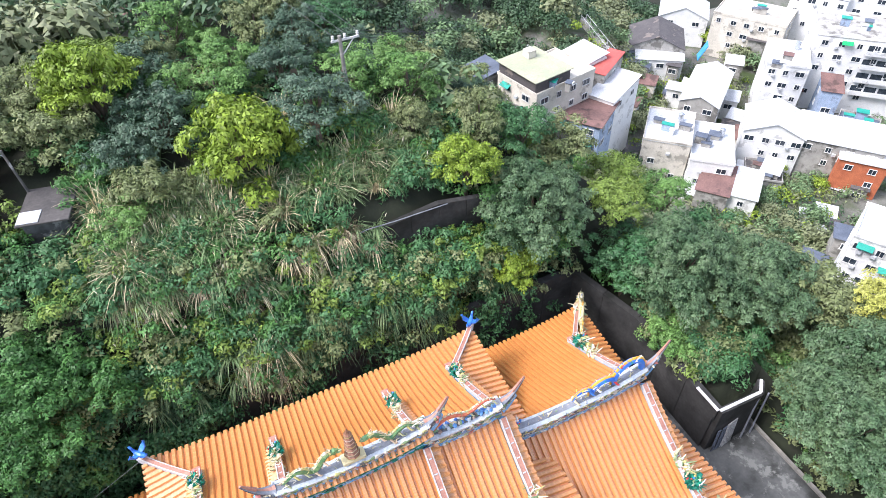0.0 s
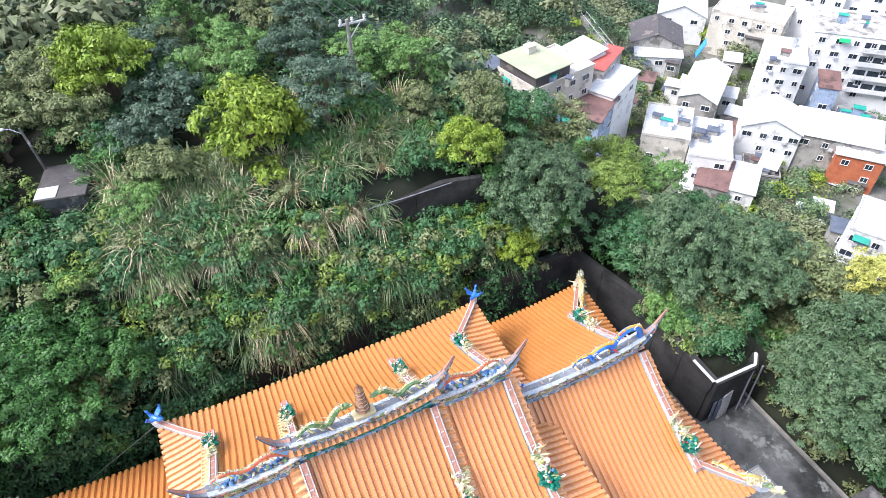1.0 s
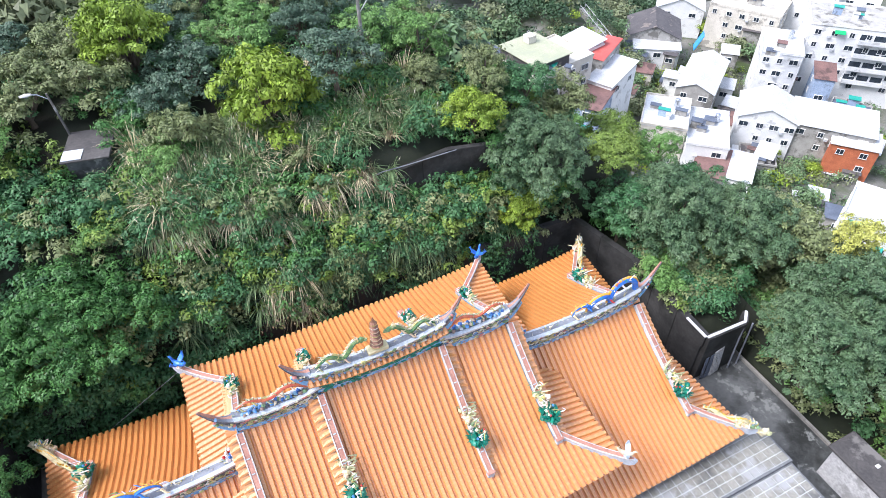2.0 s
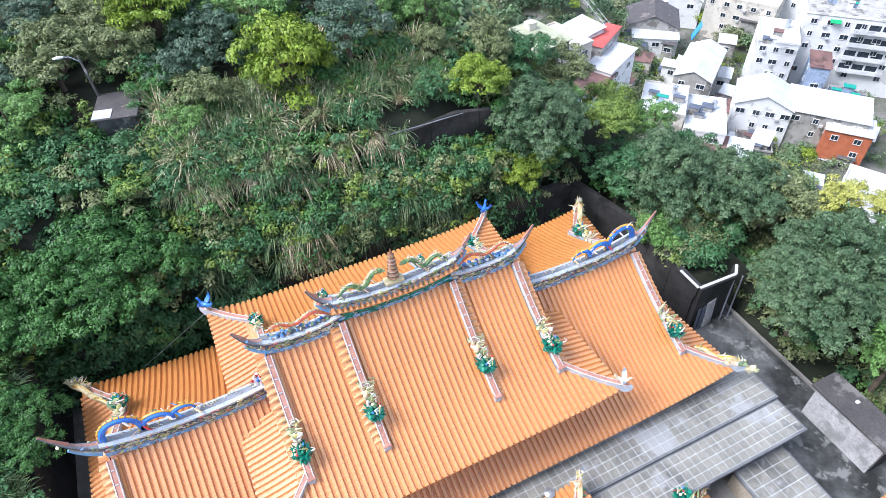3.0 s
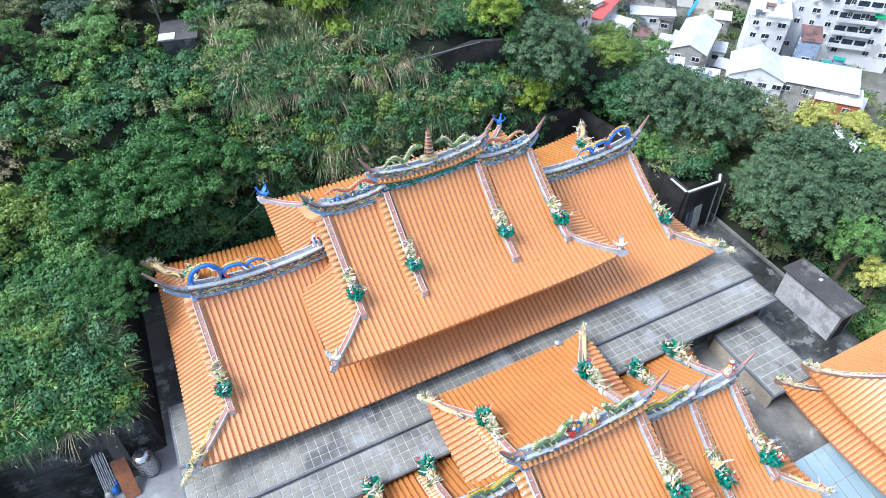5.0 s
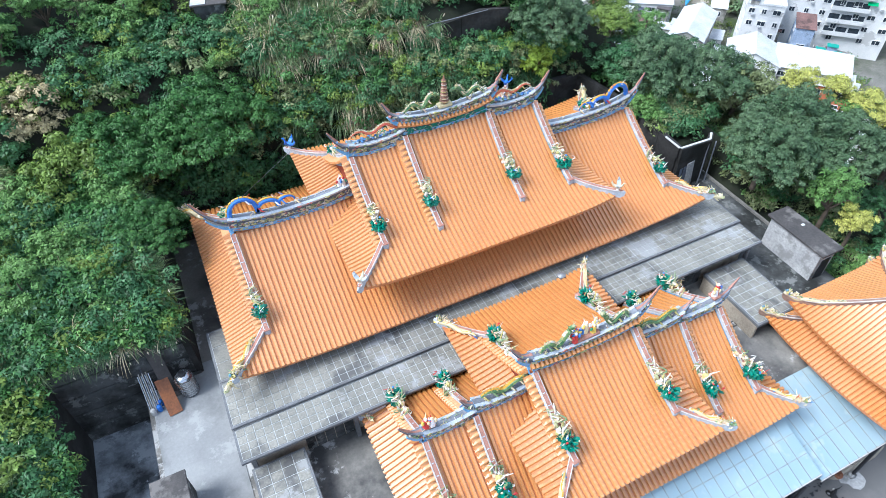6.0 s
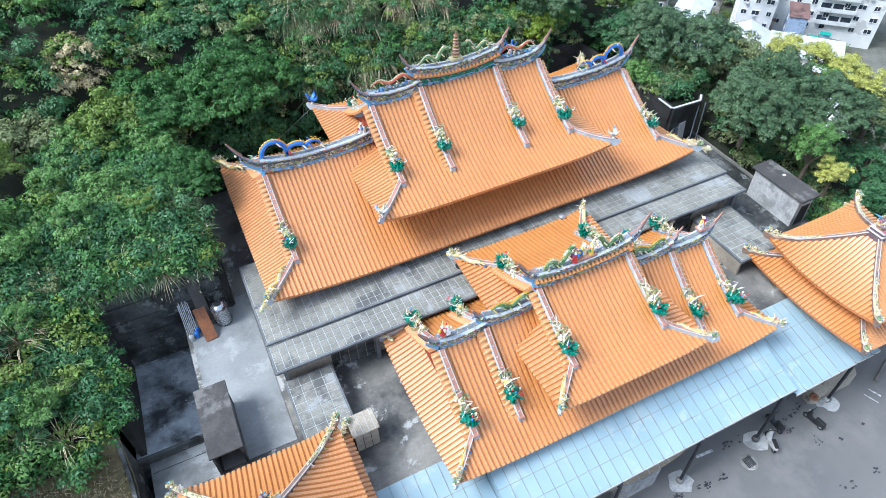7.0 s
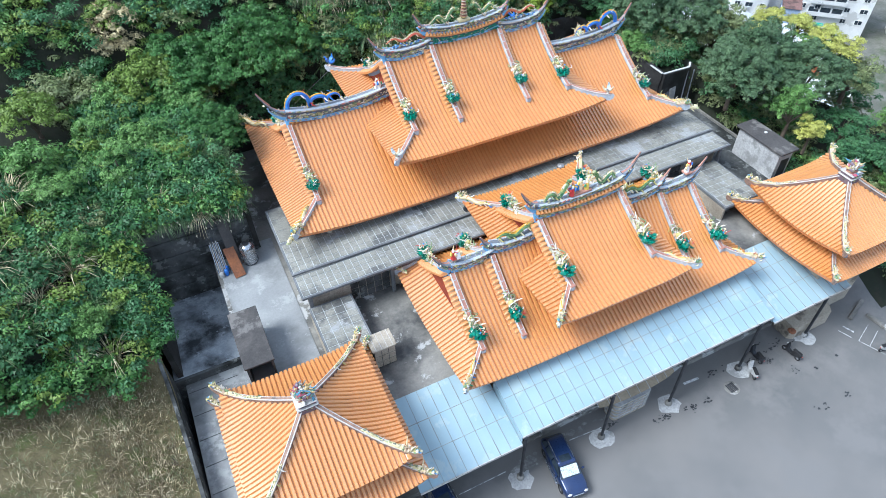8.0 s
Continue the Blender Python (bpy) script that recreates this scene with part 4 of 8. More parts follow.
# ---------------------------------------------------------------- corner pavilions
def pavilion(x, y, label, seed):
    e = empty("corner_pavilion", label, "pavilion", "corner pavilions")
    lo = Roof(x, y, 5.1, 5.1, 5.1, 0.0, 10.5, 7.75, 0.25, 0.55, pitch=0.29)
    hi = Roof(x, y, 4.5, 4.5, 4.5, 0.0, 12.5, 9.65, 0.35, 0.65, pitch=0.29)
    for r in (lo, hi):
        r.deck(e)
        for su in (-1, 1):
            for sv in (-1, 1):
                r.hip(e, su, sv, w=0.56, start=0.3 if r is hi else 3.4, slots=RIDGE[:2] + [M["ridge_tan"]] + RIDGE[3:7] + [M["ridge_tan"]])
                a = 0.5 if r is hi else 0.82
                path = [r.at(su * r.Ex * (a + (1.02 - a) * f), sv * r.Ex * (a + (1.02 - a) * f), 0.36 + 0.1 * math.sin(f * 13)) for f in [i / 15 for i in range(16)]]
                put("corner_dragon", dragon(path, 0.125, seed + su + 2 * sv), [M["cream"], M["chips"], M["cream"]], e, (0, 0, 0), label="weathered cream and brown porcelain dragon")
                corner_flourish(e, r, su, sv, 0.95, (su + 2 * sv) % 3)
        r.rows(e, single=("front", "west") if r is hi else ())
    g = Geo()
    for z, w, h, k in ((-0.16, 1.1, 0.5, 1), (0.12, 1.24, 0.07, 0), (0.27, 1.0, 0.24, 1), (0.41, 1.16, 0.06, 0)):
        g.box((0, 0, z), (w, w, h), k, bev=0.03)
    rng = random.Random(seed)
    for i in range(24):
        a = rng.uniform(0, 6.28)
        g.blob((0.5 * math.cos(a), 0.5 * math.sin(a), rng.uniform(-0.25, 0.3)), [rng.uniform(0.05, 0.12) for _ in range(3)], 2, 0.4, rng)
    put("finial_base", g, [M["ridge_white"], M["finial_box"], M["chips"]], e, (x, y, 12.55))
    put("finial_statue", finial(seed + 5), [M["finial"], M["ridge_red"]], e, (x, y, 12.98), scale=1.2, label="red, blue and white porcelain statues")
    g = Geo()
    g.box((x, y, 4.7), (6.4, 6.4, 9.4), 0)
    g.make("pavilion_wall", M["beige"], e)
    return e


pavilion(-21.15, -22.1, "square pavilion with two-tiered orange tiled roof beside the yard", 200)
pavilion(21.5, -22.0, "square pavilion with two-tiered orange tiled roof beside the trees", 230)


# ---------------------------------------------------------------- ground
def ramp(x, xs, ys):
    return float(np.interp(x, xs, ys))


def step(a, b, x):
    t = min(1.0, max(0.0, (x - a) / (b - a)))
    return t * t * (3 - 2 * t)


def ground_z(x, y):
    """Height of the land: a terraced hill north and west of the temple, falling to the village in the east."""
    if y > 11.6:
        h = ramp(y, (11.6, 12.4, 15.0, 15.5, 17.3, 20, 25, 32, 45, 60, 80, 120), (10.0, 14.0, 15.5, 17.6, 18.6, 19.3, 20.8, 21.7, 20.5, 18, 13, 4))
        h += 0.12 * max(0.0, -18 - x) * step(11, 24, y) - 0.10 * max(0.0, x - 8) * step(11, 16, y)
    elif x < (-28.6 if y > -10.5 else -29.3) or (x < -20.3 and y > -2.7):
        h = ramp(y, (-60, -30, -20, -14, -12.5, -10, -6, -2.5, 1, 5, 11.6), (0, 2.0, 4.0, 5.0, 5.6, 7.8, 9.9, 11.1, 12.3, 13.0, 13.8)) + 0.42 * max(0.0, min(26.0, -29.3 - x))
        h += 0.1 * max(0.0, -20.3 - x) if y > -2.7 and x > -29.3 else 0.0
    elif x > 26.0 or (x > 21.5 and y > -1.5):
        h = ramp(y, (-60, -28, -20, -5, -1.5, 5, 11.6), (0, 0, 3.4, 5.6, 9.8, 10.4, 11.0)) if x < 27 else ramp(y, (-60, -28, -20, -5, 5, 11.6), (0, 0, 3.4, 5.6, 8.5, 10.5))
    else:
        return 0.0
    q = 0.85 * (x - 27) + 0.53 * (min(y, 32.0) - 6) + 0.25 * max(0.0, y - 32)                 # distance down the eastern flank
    s = step(-4, 20, q)
    k = step(-8, 18, x - y)                              # steeper towards the south-east
    far = 48 * step(92, 190, y) * (1 - step(50, 120, x - 0.15 * (y - 100)))   # wooded slope across the valley
    h = h * (1 - s) + s * (ramp(q, (0, 20, 45, 56, 70, 90, 110, 160), (8, -8, -21, -27, -39, -43, -45, -46)) * (1 - k) + ramp(q, (0, 18, 45, 64, 85, 110, 160), (8, -12, -33, -41, -43, -45, -46)) * k) + far
    h += 14 * math.exp(-((x - 94) / 18) ** 2 - ((y - 112) / 16) ** 2)   # knoll with the long stairs
    if y < -30:
        h *= step(-44, -30, y) if x > 26 else 1
    return h + 0.5 * noise.noise((x * 0.13, y * 0.13, 0.0)) + 0.25 * noise.noise((x * 0.4, y * 0.4, 3.0))


def spaced(lo, hi, fine, a, b):
    """Coordinates: fine steps between a and b, growing steps out to lo and hi."""
    c = list(np.arange(a, b + fine / 2, fine))
    s, x = fine, b
    while x < hi:
        s *= 1.22
        x += s
        c.append(x)
    s, x = fine, a
    while x > lo:
        s *= 1.22
        x -= s
        c.insert(0, x)
    return c


# soil colour holds the deep shade of gaps beneath crowns and shrubs
M["soil"] = mat("shade_dark_leaf_litter_soil", lin((36, 42, 26)), lin((26, 32, 20)), 0.95, 0.5, 5, 0.6, stain=lin((40, 38, 28)), stain_amount=0.5, stain_scale=0.4)
M["dry"] = mat("dry_cut_grass", lin((124, 112, 82)), lin((98, 92, 62)), 0.95, 0.6, 9, 0.5, stain=lin((98, 102, 60)), stain_amount=0.4, stain_scale=0.5)
M["lane"] = mat("village_lanes_and_yards", lin((128, 126, 120)), lin((92, 94, 84)), 0.9, 0.12, 3, 0.3, stain=lin((66, 80, 46)), stain_amount=0.7, stain_scale=0.08)
xs, ys = spaced(-1600, 1800, 1.3, -62, 62), spaced(-1500, 1800, 1.3, -34, 62)
g = Geo()


def sheet_z(x, y):
    """The ground sheet drops to the foot of the western walls one step early; the bank edge closes the rest."""
    if -33 < x < -19 and y < 11.6 and 0.0 in (ground_z(x + 1.35, y), ground_z(x, y - 1.35), ground_z(x + 1.35, y - 1.35)):
        return 0.0
    return ground_z(x, y)


g.grid([(x, y, sheet_z(x, y)) for x in xs for y in ys], len(xs), len(ys))
for k, f in enumerate(g.f):
    cx = sum(g.v[i][0] for i in f) / 4
    cy = sum(g.v[i][1] for i in f) / 4
    if -29.3 < cx < 60 and cy < -22 and (cx < 26 or cy < -28):
        g.m[k] = 1
    elif cx < -29.3 and cy < -11.4:
        g.m[k] = 2
    elif 0.85 * (cx - 27) + 0.53 * (cy - 6) > 66 and cy < 140:
        g.m[k] = 3
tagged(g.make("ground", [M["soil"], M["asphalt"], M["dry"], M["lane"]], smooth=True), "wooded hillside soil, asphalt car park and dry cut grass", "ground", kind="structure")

# terrace on which the temple stands
g = Geo()
g.box((0.7, -4.75, TER / 2), (49.2, 32.2, TER), 0)
g.box((0.7, -22.2, 2.5), (49.2, 2.68, 5.0), 0)
tagged(g.make("terrace", [M["concrete"]]), "stained grey concrete temple terrace", "terrace", kind="structure")
g = Geo()
g.box((-21.3, -8.6, TER + 0.02), (4.6, 13.6, 0.05), 0)
tagged(g.make("yard_slab", [M["concrete_pale"]]), "bright pale concrete yard slab with damp patches", "pavement", kind="structure")
g = Geo()
g.box((22.6, -4.2, TER + 0.02), (5.3, 27.0, 0.05), 0)
tagged(g.make("side_lane", [M["concrete_dark"]]), "dark mossy concrete lane beside the hall", "pavement", kind="structure")


def wall_run(name, pts, thick, z0, tops, material, label, cap=None):
    """A wall along corner points, its top at the given heights, in cast sections with recessed joints."""
    g = Geo()
    for (a, b, za, zb) in zip(pts, pts[1:], tops, tops[1:]):
        a, b = Vector((*a, 0)), Vector((*b, 0))
        L = (b - a).length
        n = max(1, round(L / 2.4))
        t = (b - a) / L
        q = Vector((-t.y, t.x, 0)) * thick / 2
        for i in range(n):
            p0, p1 = a + t * (L * i / n + 0.015), a + t * (L * (i + 1) / n - 0.015)
            h0, h1 = za + (zb - za) * i / n, za + (zb - za) * (i + 1) / n
            vs = [(*(p0 - q).xy, z0), (*(p1 - q).xy, z0), (*(p1 + q).xy, z0), (*(p0 + q).xy, z0),
                  (*(p0 - q).xy, h0), (*(p1 - q).xy, h1), (*(p1 + q).xy, h1), (*(p0 + q).xy, h0)]
            g.add(vs, [(3, 2, 1, 0), (4, 5, 6, 7), (0, 1, 5, 4), (1, 2, 6, 5), (2, 3, 7, 6), (3, 0, 4, 7)], 0)
        if cap:
            g.sweep([(*a.xy, za), (*b.xy, zb)], [(-0.09, 0), (-0.09, 0.07), (0.09, 0.07), (0.09, 0)], 1)
    return tagged(g.make(name, [material, M["white"]]), label, "wall", kind="structure")


wall_run("retaining_wall_north", [(-24, 11.5), (2, 11.7), (19.5, 11.2), (21.3, 6.0), (21.3, -1.6)], 0.5, 4.0, [11.4, 12.2, 12.0, 11.3, 10.9], M["wall_dark"], "dark damp concrete retaining wall behind the hall")
wall_run("retaining_wall_upper", [(7.0, 15.2), (11, 15.2), (14.8, 14.9), (20, 13.2)], 0.4, 12.0, [18.0, 18.5, 18.0, 16.0], M["wall_dark"], "weathered upper retaining wall among the trees")
wall_run("retaining_wall_west", [(-20.2, 11.4), (-20.2, -2.55)], 0.4, 0.0, [13.2, 11.1], M["wall_dark"], "dark retaining wall below the western thicket")
wall_run("retaining_wall_thicket", [(-28.5, -2.6), (-28.5, -6.0), (-28.6, -10.4)], 0.4, 0.0, [11.0, 9.8, 7.6], M["wall_dark"], "dark damp wall between thicket and sunken yard")
g = Geo()
for k, (x0, x1, y0, y1, dx, dy) in enumerate(((-20.35, -20.35, 12.4, -2.5, -2.6, 0.0), (-20.3, -31.0, -2.45, -2.45, 0.0, 2.6), (-28.64, -28.64, 0.0, -10.4, -2.6, 0.0), (-29.0, -28.5, -10.6, -30.0, -2.6, 0.0))):
    pts = []
    for i in range(33):
        x, y = x0 + (x1 - x0) * i / 32, y0 + (y1 - y0) * i / 32
        pts += [(x + dx * q, y + dy * q, ground_z(min(x + dx * (q + 0.03), -29.35 if k == 3 else 0.0), y + dy * (q + 0.03)) + 0.05) for q in (0.0, 0.5, 1.0)]
    g.grid(pts, 33, 3, 1 if k == 3 else 0)
tagged(g.make("bank_edge", [M["soil"], M["dry"]], smooth=True), "soil darkened for shade and cut grass along the top of the western walls", "ground", kind="structure")
wall_run("gate_wall", [(21.2, -1.75), (24.3, -1.85), (25.0, -1.2)], 0.4, 4.0, [10.95, 10.95, 10.95], M["wall_dark"], "black-stained retaining wall with white coping beside the lane", cap=True)
wall_run("gate_wall_return", [(21.1, -1.7), (21.1, 0.1)], 0.08, 10.0, [10.98, 11.0], M["wall_dark"], "white coping along the retaining wall", cap=True)
wall_run("yard_wall_west", [(-29.2, -10.6), (-29.1, -13.0), (-28.9, -17.0), (-28.2, -29.0)], 0.24, 0.0, [7.4, 5.9, 5.1, 4.5], M["concrete_dark"], "low dark concrete wall beside the dry grass")
wall_run("lane_wall", [(-30.6, 16.2), (-36.2, 7.6)], 0.3, 6.0, [15.05, 13.4], M["concrete_dark"], "low dark concrete wall along the hill lane")
wall_run("kerb_east", [(25.3, -1.2), (25.3, -12.0)], 0.2, 5.0, [6.85, 6.85], M["concrete"], "low pale kerb along the lane")

# sunken yard west of the terrace
g = Geo()
g.box((-26.55, -6.4, 2.0), (5.1, 8.4, 4.0), 0)
tagged(g.make("sunken_yard", [M["concrete_damp"]]), "damp sunken concrete yard with dried white splashes", "yard", kind="structure")
g = Geo()
for i, (z0, z1) in enumerate(((0.0, 5.4), (5.4, 6.9), (6.9, 8.5), (8.5, 10.0), (10.0, 11.0))):
    g.box((-24.75, -2.4 + 0.09 * i, (z0 + z1) / 2), (9.2, 0.6, z1 - z0 - 0.03), 0, bev=0.03)
g.box((-26.6, -10.65, 2.2), (5.0, 0.25, 3.7), 0)
tagged(g.make("retaining_wall_yard", [M["concrete_dark"]]), "dark mossy concrete wall in stepped courses at the yard's end", "wall", kind="structure")
g = Geo()
g.box((-26.2, -19.5, 1.7), (4.6, 17.4, 3.4), 0)
tagged(g.make("lower_lane", [M["concrete_pale"]]), "grey concrete lane between wall and pavilion", "pavement", kind="structure")
for i in range(8):
    g = Geo()
    g.box((-26.6, -11.6 - i * 2.1, 3.39), (3.6, 0.06, 0.04), 0)
    tagged(g.make("trim_strip", [M["concrete_dark"]]), "dark joint strip across the lane", "joint", kind="structure")


# ---------------------------------------------------------------- tiled flat roofs of the walkways
def tiled_roof(name, label, x0, x1, y0, y1, top, pitch, thick=0.28, single=True, skip=None):
    e = empty(name, label, "roof")
    g = Geo()
    g.box(((x0 + x1) / 2, (y0 + y1) / 2, top - thick / 2 - 0.03), (x1 - x0, y1 - y0, thick), 0, bev=0.03)
    g.make("slab", [M["slab_edge"]], e)
    g = Geo()
    g.box(((x0 + x1) / 2, (y0 + y1) / 2, top - 0.024), (x1 - x0 - 0.3, y1 - y0 - 0.3, 0.02), 0)
    g.make("grout_bed", [M["slab_line"]], e)
    nx, ny = max(1, round((x1 - x0 - 0.3) / pitch)), max(1, round((y1 - y0 - 0.3) / pitch))
    px, py = (x1 - x0 - 0.3) / nx, (y1 - y0 - 0.3) / ny
    t, rest, first = Geo(), Geo(), None
    size = (px - 0.045, py - 0.045, 0.03)
    t.box((0, 0, 0), size, 0, bev=0.006)
    lone = min(nx, 300 // ny)
    for i in range(nx):
        for j in range(ny):
            at = (x0 + 0.15 + px * (i + 0.5), y0 + 0.15 + py * (j + 0.5), top)
            if abs(i - nx / 2 + 0.5) > lone / 2:
                rest.box(at, size, 0)
                continue
            if first is None:
                first = t.make("deck_tile", [M["slab"]], e)
                o = first
            else:
                o = new("deck_tile", first.data)
                o.parent = e
            o.location = at
    if rest.v:
        tagged(rest.make("tile_field", [M["slab_field"]], e), kind="stuff")
    return e


tiled_roof("walkway_roof_upper", "long grey tiled flat roof along the hall", -18.9, 20.2, -10.05, -6.6, 9.95, 0.52, 0.2)
tiled_roof("walkway_roof_lower", "lower grey tiled eave slab of the walkway", -18.9, 20.2, -12.35, -10.0, 9.72, 0.52, 0.22)
tiled_roof("walkway_roof_corner", "pale grey flat roof end beside the hall", -18.9, -17.4, -6.55, -2.2, 9.9, 1.6)
tiled_roof("link_roof_west", "grey tiled flat roof linking walkway and pavilion", -18.6, -15.35, -17.4, -12.0, 8.2, 0.66)
tiled_roof("link_roof_east", "grey tiled flat roof linking walkway and pavilion", 15.4, 19.2, -17.4, -12.0, 8.2, 0.66)
wk = empty("walkway", "covered walkway with dark tiled parapet below the flat roof", "walkway")
g = Geo()
g.box((0.6, -11.3, 8.0), (38.0, 0.25, 2.9), 0)
g.make("wall", M["beige"], wk)
for x in (-18.3, -12, -6, 0, 6, 12, 19.6):
    g = Geo()
    g.box((x, -11.9, 8.0), (0.28, 0.28, 3.0), 0, bev=0.03)
    g.make("post", M["slab_edge"], wk)
for x0 in (-15.2, 12.7):
    for i in range(5):
        for j in range(4):
            g = Geo()
            g.box((x0 + 0.3 + i * 0.62, -11.46, 6.95 + j * 0.62), (0.57, 0.05, 0.57), 0, bev=0.012)
            g.make("wall_tile", M["concrete_dark"], wk)
for nm, x0, x1 in (("link_wall_west", -18.5, -15.45), ("link_wall_east", 15.5, 19.1)):
    g = Geo()
    for x in (x0, x1):
        g.box((x, -14.7, 7.25), (0.2, 5.2, 1.35), 0)
    tagged(g.make(nm, [M["beige"]]), "low wall carrying the link roof", "wall", kind="structure")
for x, y in ((4.25, -9.35), (-4.45, -9.5)):
    v = empty("roof_vent", "round steel roof vent with pale cap on grey tiles", "vent", "roof vents", (x, y, 9.95))
    g = Geo()
    g.tube([(0, 0, 0), (0, 0, 0.1), (0, 0, 0.12), (0, 0, 0.95)], [0.34, 0.34, 0.24, 0.24], 14)
    g.make("pipe", M["steel"], v)
    g = Geo()
    g.tube([(0, 0, 0.9), (0, 0, 0.95), (0, 0, 1.12), (0, 0, 1.22)], [0.26, 0.3, 0.3, 0.1], 14)
    g.make("cap", M["galv"], v)

# ---------------------------------------------------------------- blue canopy in front
def canopy(name, label, x0, x1, y0, y1, zf, zb, posts):
    e = empty(name, label, "canopy", "blue canopies")
    n = round((x1 - x0) / 0.8)
    w = (x1 - x0) / n
    sheet = None
    for i in range(n):
        if sheet is None:
            g = Geo()
            m = 2
            for k, dz in ((0, 0), (1, -0.012)):
                pts = []
                for a in range(m):
                    for b in (0, 1):
                        pts.append((w * a / (m - 1) * 1.01, (y1 - y0) * b, (zb - zf) * b + dz))
                g.grid(pts, m, 2)
            sheet = g.make("roof_sheet", M["sheet"], e)
            o = sheet
        else:
            o = new("roof_sheet", sheet.data)
            o.parent = e
        o.location = (x0 + i * w, y0, zf)
        if i:
            g = Geo()
            g.sweep([(x0 + i * w, y0 - 0.02, zf + 0.03), (x0 + i * w, y1, zb + 0.03)], [(-0.011, -0.02), (-0.011, 0.0), (0.011, 0.0), (0.011, -0.02)], 0)
            g.make("seam", M["sheet_seam"], e)
        if i % 2:                                        # rod ends standing over the gutter
            g = Geo()
            g.tube([(x0 + i * w, y0 + 0.1, zf - 0.02), (x0 + i * w, y0 - 0.08, zf + 0.04), (x0 + i * w - 0.02, y0 - 0.16, zf + 0.22)], 0.022, 5)
            g.make("rod_end", M["steel"], e)
    for f in (0.34, 0.67):
        g = Geo()
        y, z = y0 + (y1 - y0) * f, zf + (zb - zf) * f
        g.box(((x0 + x1) / 2, y, z - 0.1), (x1 - x0, 0.1, 0.14), 0)
        g.make("purlin", M["ridge_grey"], e)
        g = Geo()
        g.box(((x0 + x1) / 2, y, z + 0.008), (x1 - x0, 0.028, 0.014), 0)
        g.make("fixing_strip", M["sheet_seam"], e)
    g = Geo()
    g.box(((x0 + x1) / 2, y0 - 0.04, zf - 0.06), (x1 - x0, 0.05, 0.2), 0)
    g.make("gutter", M["ridge_white"], e)
    for x in posts:
        g = Geo()
        g.tube([(x, -26.6, 0.1), (x, -26.6, zf - 0.1)], 0.11, 10)
        g.tube([(x, -26.6, 0.0), (x, -26.6, 0.32), (x, -26.6, 0.42)], [0.26, 0.26, 0.14], 12, 1)
        p = g.make("post", [M["steel"], M["concrete"]], e)
        g = Geo()
        rng = random.Random(int(x * 10))
        ring = [(x + (0.84 + rng.uniform(-0.14, 0.22)) * math.cos(k * 0.449), -26.65 + (0.78 + rng.uniform(-0.14, 0.22)) * math.sin(k * 0.449)) for k in range(14)]
        g.add([(a, b, 0.03) for a, b in ring] + [(a, b, -0.05) for a, b in ring], [tuple(range(14))] + [(k, (k + 1) % 14, 14 + (k + 1) % 14, 14 + k) for k in range(14)])
        g.make("footing", M["white_old"], e)
        g = Geo()
        g.tube([(x, -26.6, zf - 0.9), (x, -25.2, zf + 0.15)], 0.05, 6)
        g.make("brace", M["steel"], e)
    return e


canopy("canopy_middle", "raised pale blue panelled canopy on steel posts", -9.3, 12.3, -26.5, -22.7, 5.85, 7.05, (-9.1, -2.2, 4.05, 11.05))
canopy("canopy_west", "lower pale blue panelled canopy beside the pavilion", -16.6, -9.4, -26.7, -20.8, 5.3, 6.66, (-16.0,))
canopy("canopy_east", "lower pale blue panelled canopy beside the pavilion", 12.4, 20.5, -26.7, -20.8, 5.3, 6.66, (18.3,))
# upright blue panels closing the step between the canopies
for nm, x in (("canopy_step_west", -9.34), ("canopy_step_east", 12.34)):
    g = Geo()
    q = [(-26.55, 5.28), (-22.7, 6.18), (-22.7, 7.03), (-26.55, 5.84)]
    g.add([(x - 0.02, y, z) for y, z in q] + [(x + 0.02, y, z) for y, z in q], [(0, 1, 2, 3), (7, 6, 5, 4), (0, 1, 5, 4), (1, 2, 6, 5), (2, 3, 7, 6), (3, 0, 4, 7)])
    tagged(g.make(nm, [M["sheet"]]), "upright pale blue panel between two canopy levels", "panel")
# the ground-floor front below the terrace
g = Geo()
g.box((0.7, -23.75, 2.75), (49.0, 0.3, 5.5), 0)
for i in range(17):
    g.box((-22.8 + i * 2.9, -23.92, 2.75), (0.3, 0.08, 5.5), 0)
g.box((0.7, -24.2, 0.25), (48, 0.7, 0.5), 1)
tagged(g.make("wall_front", [M["beige"], M["concrete"]]), "beige ground-floor wall with plinth under the canopy", "wall", kind="structure")


# ---------------------------------------------------------------- plants
def leaf_mat(name, a, b, rough=0.5):
    return mat(name, lin(a), lin(b), rough, 0.45, 2.2, 0.0, island=0.75, trans=0.1, spec=0.3)


